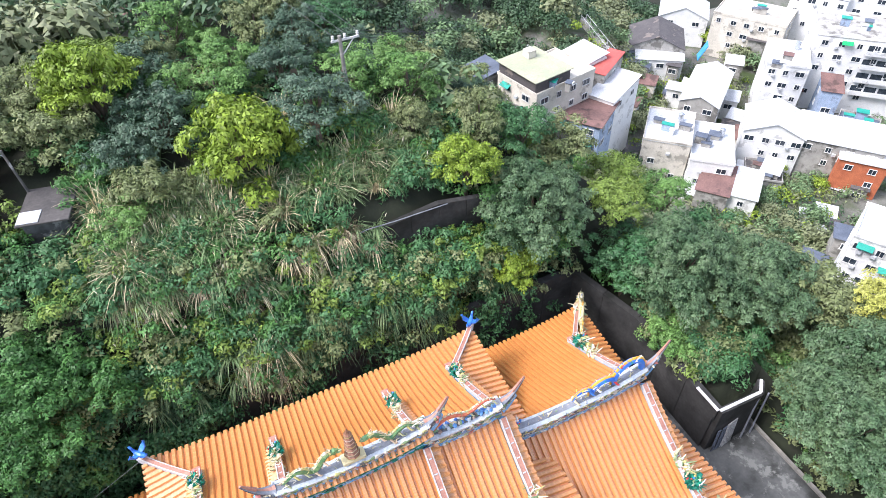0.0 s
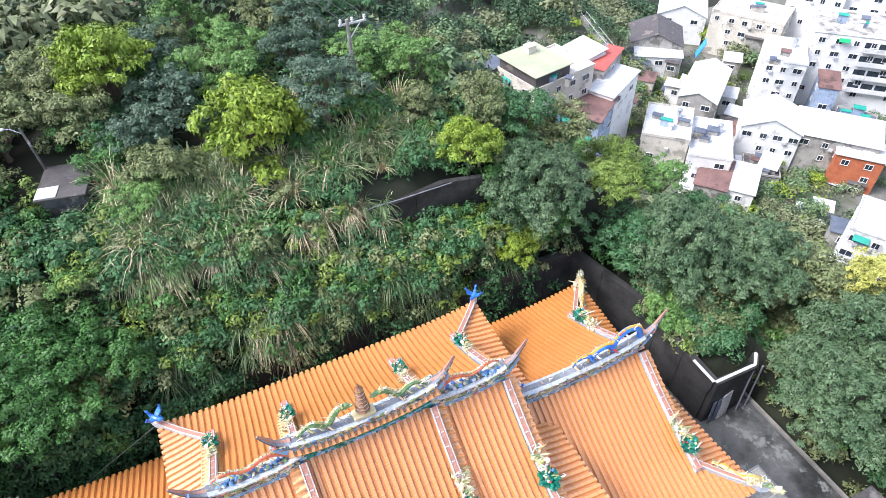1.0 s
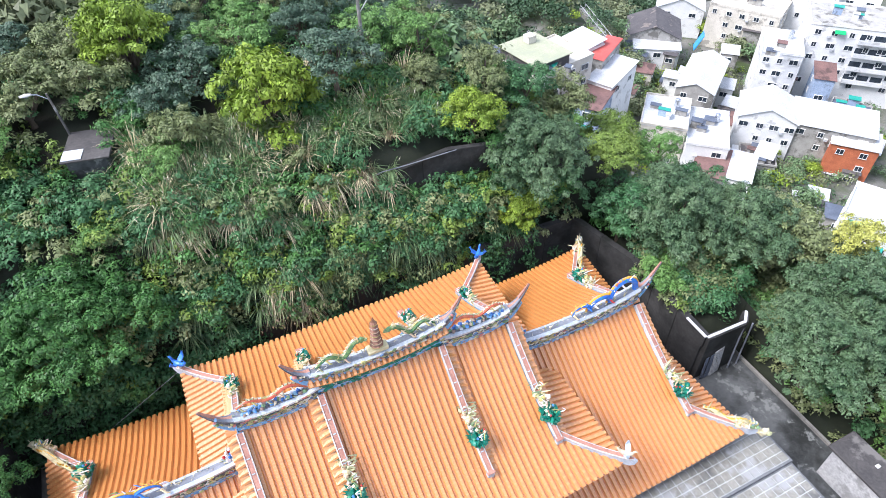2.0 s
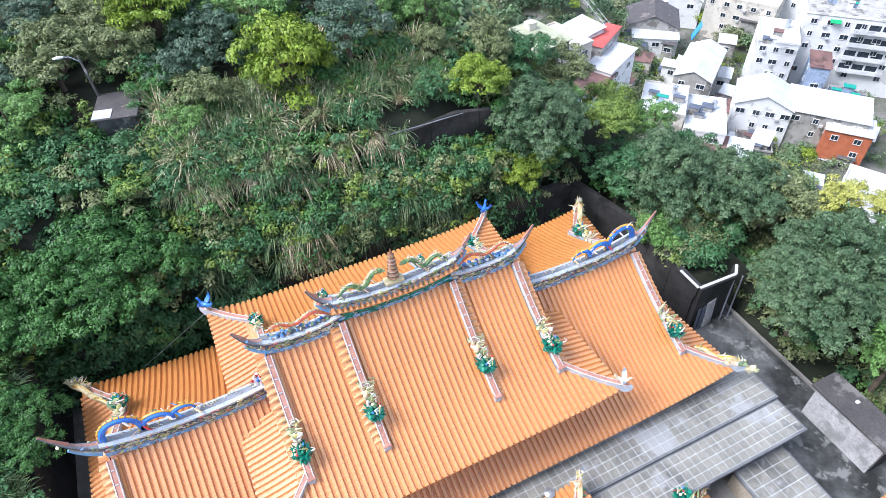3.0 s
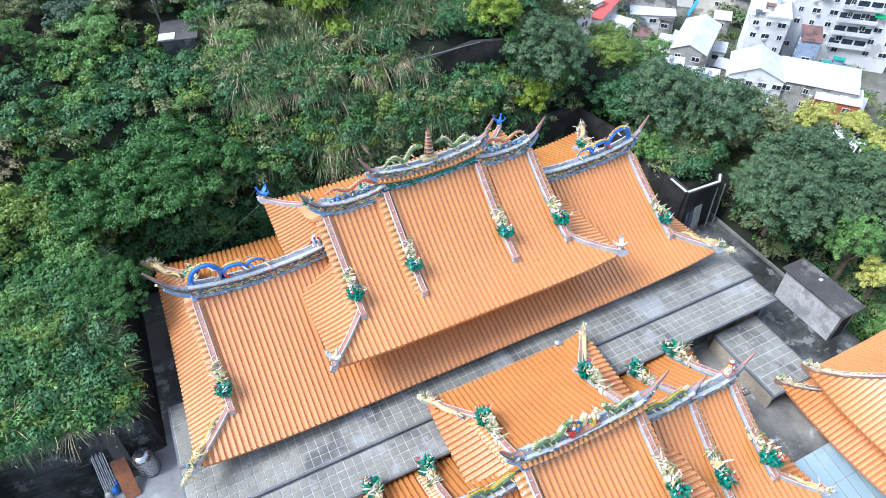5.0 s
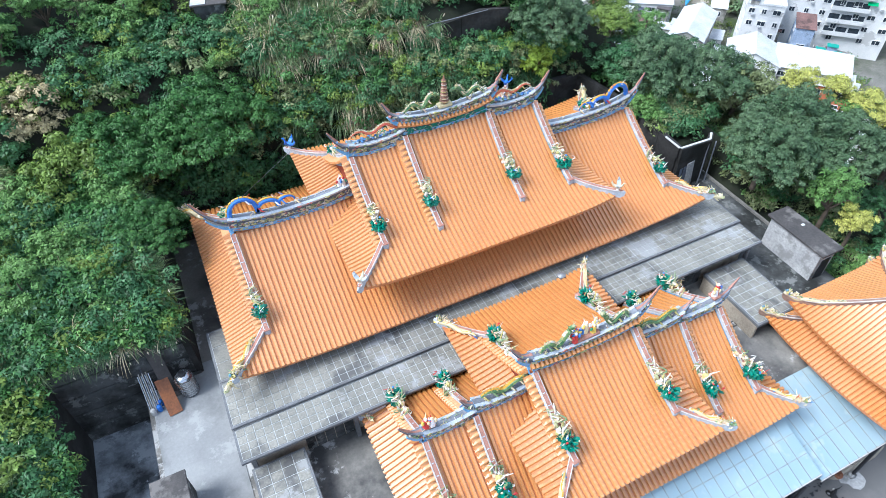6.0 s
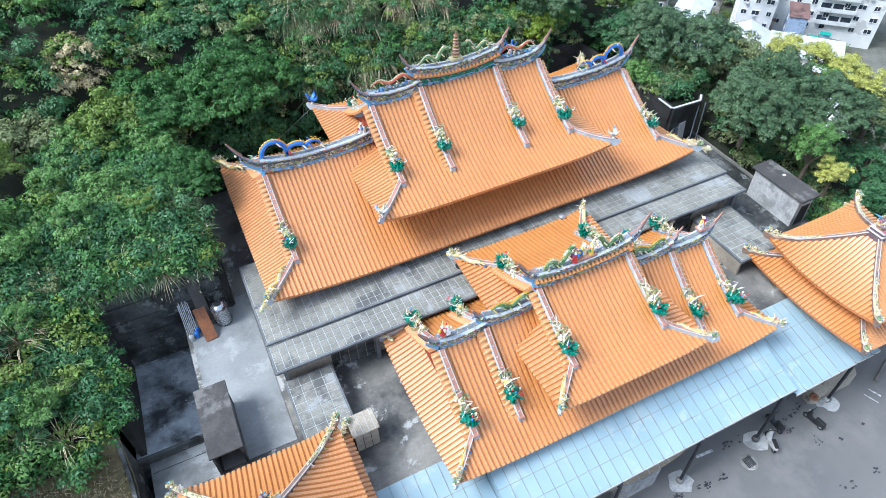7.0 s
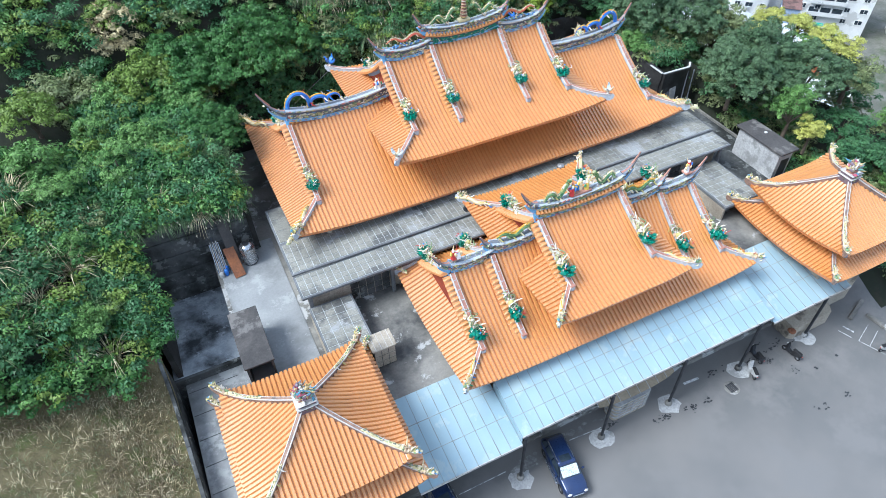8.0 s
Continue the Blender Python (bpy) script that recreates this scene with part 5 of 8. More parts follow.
LEAF = {
    "dark": leaf_mat("dark_green_leaf", (74, 98, 70), (54, 80, 52)),
    "blue": leaf_mat("grey_green_leaf", (84, 106, 88), (62, 86, 68)),
    "mid": leaf_mat("mid_green_leaf", (114, 139, 98), (98, 124, 84)),
    "lime": leaf_mat("lime_leaf", (142, 162, 58), (120, 145, 50)),
    "fresh": leaf_mat("fresh_green_leaf", (122, 145, 70), (102, 126, 55)),
    "olive": leaf_mat("olive_leaf", (130, 137, 103), (106, 117, 82)),
    "plume": leaf_mat("grass_plume", (232, 226, 206), (206, 198, 176)),
    "tan": leaf_mat("tan_blossom", (206, 192, 142), (182, 168, 120)),
    "yellow": leaf_mat("yellow_blossom", (206, 204, 104), (186, 188, 90)),
    "grass": leaf_mat("silver_grass", (132, 152, 108), (98, 124, 78)),
    "hay": leaf_mat("cut_hay", (132, 118, 94), (98, 90, 66)),
    "straw": leaf_mat("straw_grass", (222, 210, 176), (196, 182, 146)),
}
SHADE = {"dark": ((78, 117, 74), (56, 96, 58)), "blue": ((86, 108, 88), (62, 86, 66)), "mid": ((112, 147, 80), (86, 124, 62)), "lime": ((132, 154, 53), (108, 133, 46)), "fresh": ((118, 140, 65), (98, 122, 52)),
         "olive": ((124, 133, 91), (100, 113, 70)), "tan": ((194, 181, 141), (172, 158, 120)), "yellow": ((182, 182, 96), (164, 168, 84))}
SHADE["giant"] = ((98, 121, 86), (68, 95, 64))
SHADE["grand"] = ((80, 122, 62), (54, 94, 44))
SPRAY = {k: leaf_mat(k + "_leaf_spray", a, b) for k, (a, b) in SHADE.items()}
M["bark"] = mat("bark", lin((104, 92, 78)), lin((80, 70, 60)), 0.9, 1.5, 14, 0.5)


def leaves(rng, n, lobes, size, flat=0.3, per=64):
    """Small pointed leaves on domed twig clumps spread over lobes (x, y, z, r): corners of three-sided blades."""
    L = np.array(lobes)
    w = L[:, 3] ** 2
    m = max(6, n // per)
    pick = rng.choice(len(L), m, p=w / w.sum())
    d = rng.normal(size=(m, 3))
    d /= np.linalg.norm(d, axis=1, keepdims=True)
    d[:, 2] = np.where(d[:, 2] < -0.3, -d[:, 2], d[:, 2])
    lump = 1 + 0.12 * np.sin(5 * d[:, 0] + pick) * np.sin(6 * d[:, 1] + 2 * pick)
    r = L[pick, 3] * (0.66 + 0.42 * rng.random(m) ** 0.6) * lump
    cc = L[pick, :3] + d * r[:, None] * np.array((1, 1, 0.86))
    wide = size * rng.uniform(1.6, 3.0, m)
    q = rng.integers(0, m, n)
    e = rng.normal(size=(n, 3))
    e /= np.linalg.norm(e, axis=1, keepdims=True)
    e[:, 2] = np.where(e[:, 2] < -0.25, -e[:, 2], e[:, 2])
    c = cc[q] + e * (wide[q] * (0.55 + 0.6 * rng.random(n)))[:, None] * np.array((1.1, 1.1, 0.72))
    nn = e * 0.8 + d[q] * 0.35 + rng.normal(size=(n, 3)) * 0.33 + np.array((0, 0, flat))
    nn /= np.linalg.norm(nn, axis=1, keepdims=True)
    t = e * np.array((1, 1, 0.3)) + rng.normal(size=(n, 3)) * 0.5
    t -= nn * (t * nn).sum(1, keepdims=True)
    t /= np.linalg.norm(t, axis=1, keepdims=True) + 1e-9
    b = np.cross(nn, t)
    s = size * (0.65 + 0.7 * rng.random(n))[:, None]
    v = np.stack((c - t * s * 0.45 + b * s * 0.34, c - t * s * 0.45 - b * s * 0.34, c + t * s * 0.65 - nn * s * 0.12), axis=1)
    return v.reshape(-1, 3)


def quads_mesh(name, v, mats, mi=None, k=4):
    """A mesh of separate k-cornered blades."""
    n = len(v) // k
    me = bpy.data.meshes.new(name)
    me.vertices.add(len(v))
    me.vertices.foreach_set("co", v.astype(np.float32).ravel())
    me.loops.add(k * n)
    me.loops.foreach_set("vertex_index", np.arange(k * n, dtype=np.int32))
    me.polygons.add(n)
    me.polygons.foreach_set("loop_start", np.arange(0, k * n, k, dtype=np.int32))
    for m in mats:
        me.materials.append(m)
    if mi is not None:
        me.polygons.foreach_set("material_index", mi.astype(np.int32))
    me.update()
    return me


def crown_lobes(rng, R, n):
    out = [(0, 0, R * 0.55, R * 0.62)]
    for i in range(n):
        a = 6.283 * (i + rng.uniform(-0.3, 0.3)) / n * 1.62
        q = R * rng.uniform(0.35, 0.72)
        out.append((q * math.cos(a), q * math.sin(a), R * rng.uniform(0.0, 1.0), R * rng.uniform(0.24, 0.4)))
    return out


DOMED = ("lime", "blue", "dark", "fresh")


def grand_lobes(rng, R, n, big=0.26):
    """A broad dome of many small clumps with gaps between them."""
    out = [(0, 0, R * 0.35, R * 0.5)]
    for i in range(n):
        f = (i + 0.5) / n
        a, q = 2.4 * i + rng.uniform(-0.3, 0.3), R * 0.84 * math.sqrt(f)
        out.append((q * math.cos(a), q * math.sin(a), R * (0.92 * math.sqrt(1 - 0.86 * f) + rng.uniform(-0.14, 0.1)) - R * 0.1, R * rng.uniform(big - 0.09, big)))
    return out


CROWNS, TRUNKS, FAR = {}, {}, {}
woods, wood_kind, limbs = [], [], Geo()
for kind, n, size, R in (("dark", 6400, 0.202, 3.6), ("blue", 6800, 0.192, 3.6), ("mid", 6400, 0.202, 3.4), ("lime", 9000, 0.175, 2.8), ("fresh", 7500, 0.18, 2.8), ("olive", 6500, 0.202, 2.8), ("tan", 7000, 0.165, 2.6), ("yellow", 6500, 0.19, 2.6), ("grand", 38000, 0.165, 5.2), ("giant", 34000, 0.165, 5.2)):
    for k in range(3 if kind in ("dark", "blue", "mid") else 1 if kind in ("grand", "giant") else 2):
        rng = np.random.default_rng(hash(len(kind) * 31 + ord(kind[0]) * 7 + k) % 9999)
        lob = grand_lobes(rng, R, 40) if kind in ("grand", "giant") else grand_lobes(rng, R, 20 + 2 * k, 0.3) if kind in DOMED else crown_lobes(rng, R, 14 + k)
        CROWNS[kind, k] = (quads_mesh("crown", leaves(rng, n, lob, size), [SPRAY[kind]], None, 3), R)
        FAR[kind, k] = leaves(rng, n // 11, lob, size * 3.1, per=6), lob
        g = Geo()
        g.tube([(0, 0, -3.0), (0.05, 0, -1.2), (0.1, 0.05, 0.4), (0, 0.1, R * 0.8)], [0.3, 0.24, 0.18, 0.06], 8)
        for x, y, z, r in lob[1:8]:
            g.tube([(0.05, 0, -0.6), (x * 0.5, y * 0.5, z * 0.45), (x, y, z)], [0.13, 0.08, 0.025], 5)
        TRUNKS[kind, k] = g.make("trunk", M["bark"])
        me = TRUNKS[kind, k].data
        bpy.data.objects.remove(TRUNKS[kind, k])
        TRUNKS[kind, k] = me

TREE_LABEL = {
    "dark": "dense dark green broadleaf tree on the slope", "blue": "grey-green broadleaf tree with heavy rounded crown", "mid": "fresh green leafy tree on the slope",
    "lime": "bright yellow-green tree in young leaf", "fresh": "yellowish green leafy tree on the slope", "olive": "thin olive green tree with open crown", "grand": "large spreading green tree above the rear trench", "giant": "massive dark grey-green tree with domed crown", "tan": "tan tree with faded seed heads", "yellow": "tree covered in pale yellow blossom"}


def tree(kind, x, y, R=None, top=None, rng=random, k=None):
    nv = 3 if kind in ("dark", "blue", "mid") else 1 if kind in ("grand", "giant") else 2
    k = rng.randrange(nv) if k is None else k % nv
    me, R0 = CROWNS[kind, k]
    s = (R or R0) / R0
    z = ground_z(x, y)
    up_scale = 1.3 if kind == "lime" else 1.0
    base = (top - R0 * s * 1.35 * up_scale) if top else z + 1.1 * s
    if x > 44 or y > 40:                                 # far woods: joined, with fewer and larger leaves
        v, lob = FAR[kind, k]
        a = rng.uniform(0, 6.28)
        m = np.array(((math.cos(a), -math.sin(a), 0), (math.sin(a), math.cos(a), 0), (0, 0, 1)))
        woods.append(v @ m.T * s * rng.uniform(0.9, 1.1) + np.array((x, y, base)))
        wood_kind.append(np.full(len(v) // 3, list(LEAF).index(kind)))
        limbs.tube([(x, y, base - 3 * s), (x, y, base + R0 * s * 0.7)], [0.3 * s, 0.06], 5)
        return None
    e = empty("tree", TREE_LABEL[kind], "tree", "", (x, y, base))
    e.rotation_euler = (0, 0, rng.uniform(0, 6.28))
    e.scale = (s * rng.uniform(0.92, 1.1), s * rng.uniform(0.92, 1.1), s * up_scale * rng.uniform(0.88, 1.08))
    for nm, d in (("crown", me), ("trunk", TRUNKS[kind, k])):
        o = new(nm, d)
        o.parent = e
    return e


rt = random.Random(5)
placed = []
# the trees that stand out: kind, x, y, crown radius, top
for kind, x, y, R, top in (
        ("lime", 0.6, 21.4, 3.5, 26.2), ("lime", 13.5, 16.4, 2.4, 22.8), ("lime", -6.8, 29.5, 3.5, 28.8), ("blue", 5.6, 21.5, 3.2, 26.8), ("giant", 17.2, 13.6, 4.5, 21.2),
        ("giant", 25.2, 7.0, 4.6, 17.6), ("giant", 29.4, 4.2, 4.2, 16.4), ("dark", 22.6, 9.2, 3.2, 16.4), ("fresh", 23.6, 12.6, 2.5, 18.0), ("blue", -3.4, 26.3, 3.2, 25.8), ("grand", -14.2, 13.2, 5.6, 20.7), ("lime", 14.8, 11.5, 1.9, 16.4),
        ("grand", -20.9, 5.4, 3.3, 16.6), ("mid", -27.7, 1.8, 2.4, 17.0), ("mid", -25.4, 4.8, 2.6, 16.6), ("fresh", -23.4, 2.6, 1.7, 15.6), ("mid", -21.8, 9.6, 2.6, 17.0), ("mid", -31.6, -3.6, 1.9, 14.6), ("olive", -30.4, -1.0, 1.6, 14.4), ("grand", -20.8, 13.4, 4.6, 19.6), ("giant", 30.6, -4.6, 5.4, 16.2), ("giant", 33.4, -8.2, 4.3, 15.4), ("giant", 26.2, -6.0, 4.0, 15.6),
        ("mid", 28.4, -11.4, 2.6, 12.8), ("yellow", 28.6, -13.8, 1.5, 10.6), ("olive", 38.2, -9.6, 2.6, 12.5), ("mid", 36.6, -4.2, 2.8, 13.6), ("yellow", 35.2, -0.4, 1.9, 14.2), ("yellow", 37.0, -2.8, 1.8, 14.3), ("yellow", 37.5, -5.4, 1.8, 14.2), ("yellow", 37.0, -8.2, 1.8, 14.0), ("olive", 35.5, 3.0, 3.4, 12.0), ("olive", 16.2, 19.6, 2.2, 23.0), ("dark", 19.0, 18.4, 2.6, 22.0), ("olive", 22.0, 17.8, 2.4, 19.8), ("fresh", 26.2, 16.4, 2.6, 16.6), ("mid", 29.2, 13.6, 2.6, 15.6), ("mid", -28.9, 6.4, 2.4, 17.0), ("mid", -32.2, 1.4, 2.4, 16.8), ("olive", 31.6, 2.4, 3.2, 14.4), ("olive", 34.6, -0.6, 2.6, 13.0),
        ("tan", -25.4, 16.6, 3.0, 21.0), ("fresh", -24.2, 11.8, 3.4, 18.8), ("olive", -30.2, 12.6, 3.4, 18.4), ("fresh", -22.4, 18.6, 3.4, 20.6), ("olive", -29.2, 17.6, 2.8, 19.4), ("mid", 21.8, 3.6, 2.2, 13.2), ("dark", 29.6, 9.5, 3.4, 15.0), ("mid", -7.4, 19.3, 2.3, 22.6), ("mid", -11.6, 17.2, 2.4, 20.6), ("mid", -15.8, 18.6, 2.8, 21.0), ("mid", -19.2, 17.4, 2.6, 20.2), ("olive", -9.4, 27.2, 2.6, 25.4),
        ("dark", -36.5, -5.0, 2.2, 15.4), ("mid", -33.5, 4.0, 3.8, 17.2), ("mid", -27.0, 9.6, 2.8, 17.4), ("mid", -18.6, 18.6, 3.2, 21.0), ("olive", -33.4, 16.9, 2.0, 17.8), ("mid", -36.5, 11.5, 2.2, 16.2), ("olive", -38.5, 9.5, 2.2, 15.6), ("mid", -35.5, 13.8, 1.8, 16.6), ("mid", -33.2, 19.6, 2.7, 19.5), ("olive", -35.6, 16.4, 2.6, 18.4), ("mid", -38.2, 13.0, 2.6, 17.6), ("mid", -31.2, 22.0, 2.6, 20.0), ("olive", -37.0, 20.0, 2.8, 20.0), ("mid", 27.5, -17.2, 2.6, 8.6), ("dark", 31.5, -16.0, 3.0, 9.6), ("mid", 34.5, -20.5, 2.6, 7.5)):
    tree(kind, x, y, R, top, rt)
    placed.append((x, y, R))


def scatter(n, x0, x1, y0, y1, kinds, rmin, rmax, gap, ok=lambda x, y: True):
    made = 0
    for _ in range(n * 12):
        if made >= n:
            break
        x, y, R = rt.uniform(x0, x1), rt.uniform(y0, y1), rt.uniform(rmin, rmax)
        if not ok(x, y) or any((x - a) ** 2 + (y - b) ** 2 < (gap * (R + r)) ** 2 for a, b, r in placed):
            continue
        tree(rt.choice(kinds), x, y, R, None, rt)
        placed.append((x, y, R))
        made += 1


off_shed = lambda x, y: not (-16 < x < -6.5 and 14 < y < 25.5)
scatter(38, -22, 20, 20, 36, ("blue", "olive", "fresh", "mid", "olive", "mid"), 1.7, 3.0, 0.6, off_shed)
placed += [(-30.6 - 0.56 * i, 16.2 - 0.86 * i, 0.6) for i in range(11)]     # keep the hill lane clear
scatter(9, -41, -30.5, -11, 3, ("dark", "mid", "olive", "mid"), 1.2, 1.9, 0.9)
scatter(20, -37, -30, 3, 20, ("mid", "olive", "fresh", "mid", "olive"), 1.6, 2.8, 0.58)
scatter(22, -32, -12, 12, 28, ("mid", "fresh", "olive", "mid", "olive"), 2.0, 3.2, 0.56, off_shed)
scatter(7, -38, -29, 12, 22, ("mid", "olive", "tan", "olive"), 2.2, 3.2, 0.5)
scatter(70, 4, 48, 30, 92, ("dark", "dark", "olive", "dark", "blue"), 2.6, 4.0, 0.6)
scatter(50, 14, 92, 92, 122, ("dark", "dark", "dark", "olive", "mid"), 3.4, 5.0, 0.55, lambda x, y: x > 0.9 * (y - 92) - 4 and not (88 < x and y < 116))
scatter(54, 62, 140, 122, 160, ("dark", "dark", "olive"), 3.6, 5.0, 0.55)
scatter(34, -17, 18, 36, 66, ("dark", "olive", "mid", "dark"), 2.4, 3.8, 0.6, lambda x, y: not (-12 < x < 2 and 44 < y < 66) and y < 66 - 0.4 * abs(x))
scatter(30, 27, 43, -18, 40, ("dark", "mid", "olive", "olive", "mid"), 2.2, 3.4, 0.64)
scatter(24, 46, 76, 14, 56, ("mid", "olive", "olive", "dark"), 2.2, 3.4, 0.75)
# gardens and street trees among the houses
for kind, x, y, R in (("mid", 106, 109, 3.4), ("lime", 143.6, 113, 3.2), ("olive", 142, 99.6, 3.4), ("mid", 143.7, 95, 3.0), ("olive", 94.6, 83.6, 2.8), ("dark", 80.6, 70, 2.8), ("mid", 84, 66, 2.4), ("mid", 112, 51, 2.2),
                      ("lime", 115, 49, 1.8), ("mid", 109.5, 48.5, 2.0), ("mid", 117, 51.5, 1.9), ("olive", 97, 46, 2.0), ("dark", 99, 108, 3.2), ("dark", 102, 118, 3.4), ("dark", 94, 120, 3.6), ("olive", 103, 98, 2.6), ("mid", 98.5, 92, 2.6), ("dark", 96, 90, 2.2),
                      ("olive", 128, 112, 2.6), ("olive", 131, 92, 2.2), ("mid", 108, 94, 2.2), ("dark", 84, 92, 2.6), ("olive", 90, 100, 3.0), ("mid", 100, 50, 2.0), ("mid", 104, 41, 2.6), ("olive", 98, 36, 2.6), ("mid", 112, 36, 2.4), ("olive", 86, 40, 2.8), ("mid", 88, 47, 2.2)):
    tree(kind, x, y, R, None, rt)
me = quads_mesh("far_woods", np.concatenate(woods), list(LEAF.values()), np.concatenate(wood_kind), 3)
tagged(new("far_woods", me), "distant green and olive woodland around the village", "woods", kind="stuff")
tagged(limbs.make("far_trunks", M["bark"]), "grey-brown trunks of the distant woodland", "trunks", kind="stuff")

# undergrowth: shrubs, silver grass and creepers, joined into single meshes of leaves
rs = np.random.default_rng(12)


def undergrowth(name, label, kinds, zones, n_leaf, rad, size):
    vs, mi = [], []
    for (x0, x1, y0, y1, n) in zones:
        for _ in range(n):
            x, y = rs.uniform(x0, x1), rs.uniform(y0, y1)
            R = rs.uniform(*rad)
            if (-12.4 < x < -8.8 and 20.0 < y < 25) or (6.5 < x < 15 and 14.2 < y < 16.4):
                continue
            if abs(0.84 * (x + 30.6) - 0.55 * (y - 16.2)) < 0.9 and x < -30 and y > 7:
                continue
            z = ground_z(x, y)
            lob = [(x, y, z + R * 0.35, R)] + [(x + rs.uniform(-R, R) * 0.9, y + rs.uniform(-R, R) * 0.9, z + R * rs.uniform(0.3, 0.9), R * rs.uniform(0.4, 0.6)) for _ in range(3)]
            m = int(n_leaf * R * R)
            vs.append(leaves(rs, m, lob, size, per=40))
            mi.append(np.full(m, rs.integers(len(kinds))))
    me = quads_mesh(name, np.concatenate(vs), [(SPRAY if size < 0.3 else LEAF)[k] for k in kinds], np.concatenate(mi), 3)
    return tagged(new(name, me), label, "shrubs", kind="stuff")


undergrowth("undergrowth_slope", "tangled green shrubs and creepers on the slope", ("grand", "dark", "olive", "dark", "dark", "fresh"),
            ((-3, 20, 11.75, 12.5, 70), (-19, -8, 15.0, 20, 34), (-10.5, -6.5, 13.6, 15.6, 10), (-6.5, 1.5, 12.0, 16.0, 36), (1.5, 20, 13.3, 16.0, 66), (7, 20, 12.3, 14.0, 40), (3, 8, 12.8, 14, 12), (-21, -8, 12.2, 24, 56), (-21, -6, 11.7, 13.2, 80), (11.2, 18, 13.4, 16.2, 34), (-8, 5, 15.0, 16.2, 16), (-9, -0.5, 16.2, 17.6, 14), (4, 11, 13.6, 15.0, 16), (-8, 4, 17, 21, 30), (4, 22, 16.4, 24, 90), (-20, 14, 21, 36, 170), (21.9, 27, 0.8, 12, 84)), 225, (0.8, 1.6), 0.21)
undergrowth("undergrowth_west", "tangled green shrubs above the yard wall", ("dark", "mid", "fresh", "dark", "dark", "grand", "grand"),
            ((-41, -29.2, -12.3, 5, 250), (-29.6, -28.7, -10.2, -2.5, 22), (-42, -38, -14, 8, 20), (-30, -20.8, -2.2, 12, 230), (-29.6, -20.6, -2.4, -0.5, 40), (-34, -20, 11.8, 24, 70), (-40, -31, 13, 22, 40)), 230, (0.8, 1.6), 0.22)
undergrowth("undergrowth_east", "green shrubs beside the lane", ("mid", "dark", "olive", "olive"),
            ((21.9, 25.5, 0.6, 5, 36), (26.4, 31, -21, 6, 80), (30, 42, -20, 14, 120), (28, 36, -27, -16, 30)), 300, (0.7, 1.5), 0.21)
undergrowth("undergrowth_far", "rough green scrub around the village", ("mid", "dark", "olive", "dark"),
            ((36, 74, 6, 56, 230), (74, 112, 28, 52, 50), (14, 56, 24, 90, 240), (-20, 30, 36, 70, 170), (14, 100, 90, 122, 110)), 28, (1.2, 2.8), 0.54)

undergrowth("undergrowth_village", "weeds and garden shrubs between the houses", ("olive", "olive", "mid", "lime"), ((78, 152, 34, 120, 170), (92, 108, 88, 112, 40), (104, 120, 44, 56, 30), (84, 104, 36, 52, 40), (86, 108, 72, 104, 110), (106, 130, 84, 100, 40)), 44, (0.9, 2.0), 0.5)


def tufts(name, label, kinds, zones, blades, length, width, plume=False, hang=False):
    vs, mi = [], []
    for (x0, x1, y0, y1, n) in zones:
        for _ in range(n):
            x, y = rs.uniform(x0, x1), rs.uniform(y0, y1)
            if -12.8 < x < -8.4 and 20 < y < 25:
                continue
            z = ground_z(x, y)
            k = rs.integers(len(kinds))
            L = length * rs.uniform(0.6, 1.25)
            a = rs.normal(-1.57, 0.7, blades) if hang else rs.uniform(0, 6.283, blades)
            lean = rs.uniform(0.25, 1.0, blades)
            out = np.stack((np.cos(a), np.sin(a), np.zeros(blades)), 1)
            side = np.stack((-np.sin(a), np.cos(a), np.zeros(blades)), 1) * width
            base = np.array((x, y, z)) + out * rs.uniform(0, 0.35, (blades, 1))
            ll = L * rs.uniform(0.6, 1.1, blades)
            pts = []
            for f in (0.0, 0.4, 0.75, 1.0):
                pts.append(base + out * (ll * lean * f ** 1.6 * 0.8)[:, None] + np.array((0, 0, 1.0)) * (ll * (f - (1.35 if hang else 0.8) * lean * f ** 2.2))[:, None])
            for i, (w0, w1) in enumerate(((0.7, 1.0), (1.0, 0.7), (0.7, 0.08))):
                v = np.stack((pts[i] - side * w0, pts[i] + side * w0, pts[i + 1] + side * w1, pts[i + 1] - side * w1), 1)
                vs.append(v.reshape(-1, 3))
                mi.append(np.full(blades, k))
            if plume and rs.random() < 0.35:
                m = 7
                i = rs.integers(0, blades, m)
                p = pts[3][i]
                d = out[i] * 0.12
                u = np.array((0, 0, 0.22))
                w = side[i] / width * 0.055
                v = np.stack((p - u, p + w, p + u + d, p - w), 1)
                vs.append(v.reshape(-1, 3))
                mi.append(np.full(m, len(kinds)))
    me = quads_mesh(name, np.concatenate(vs), [LEAF[k] for k in kinds] + [LEAF["plume"]], np.concatenate(mi))
    return tagged(new(name, me), label, "grass", kind="stuff")


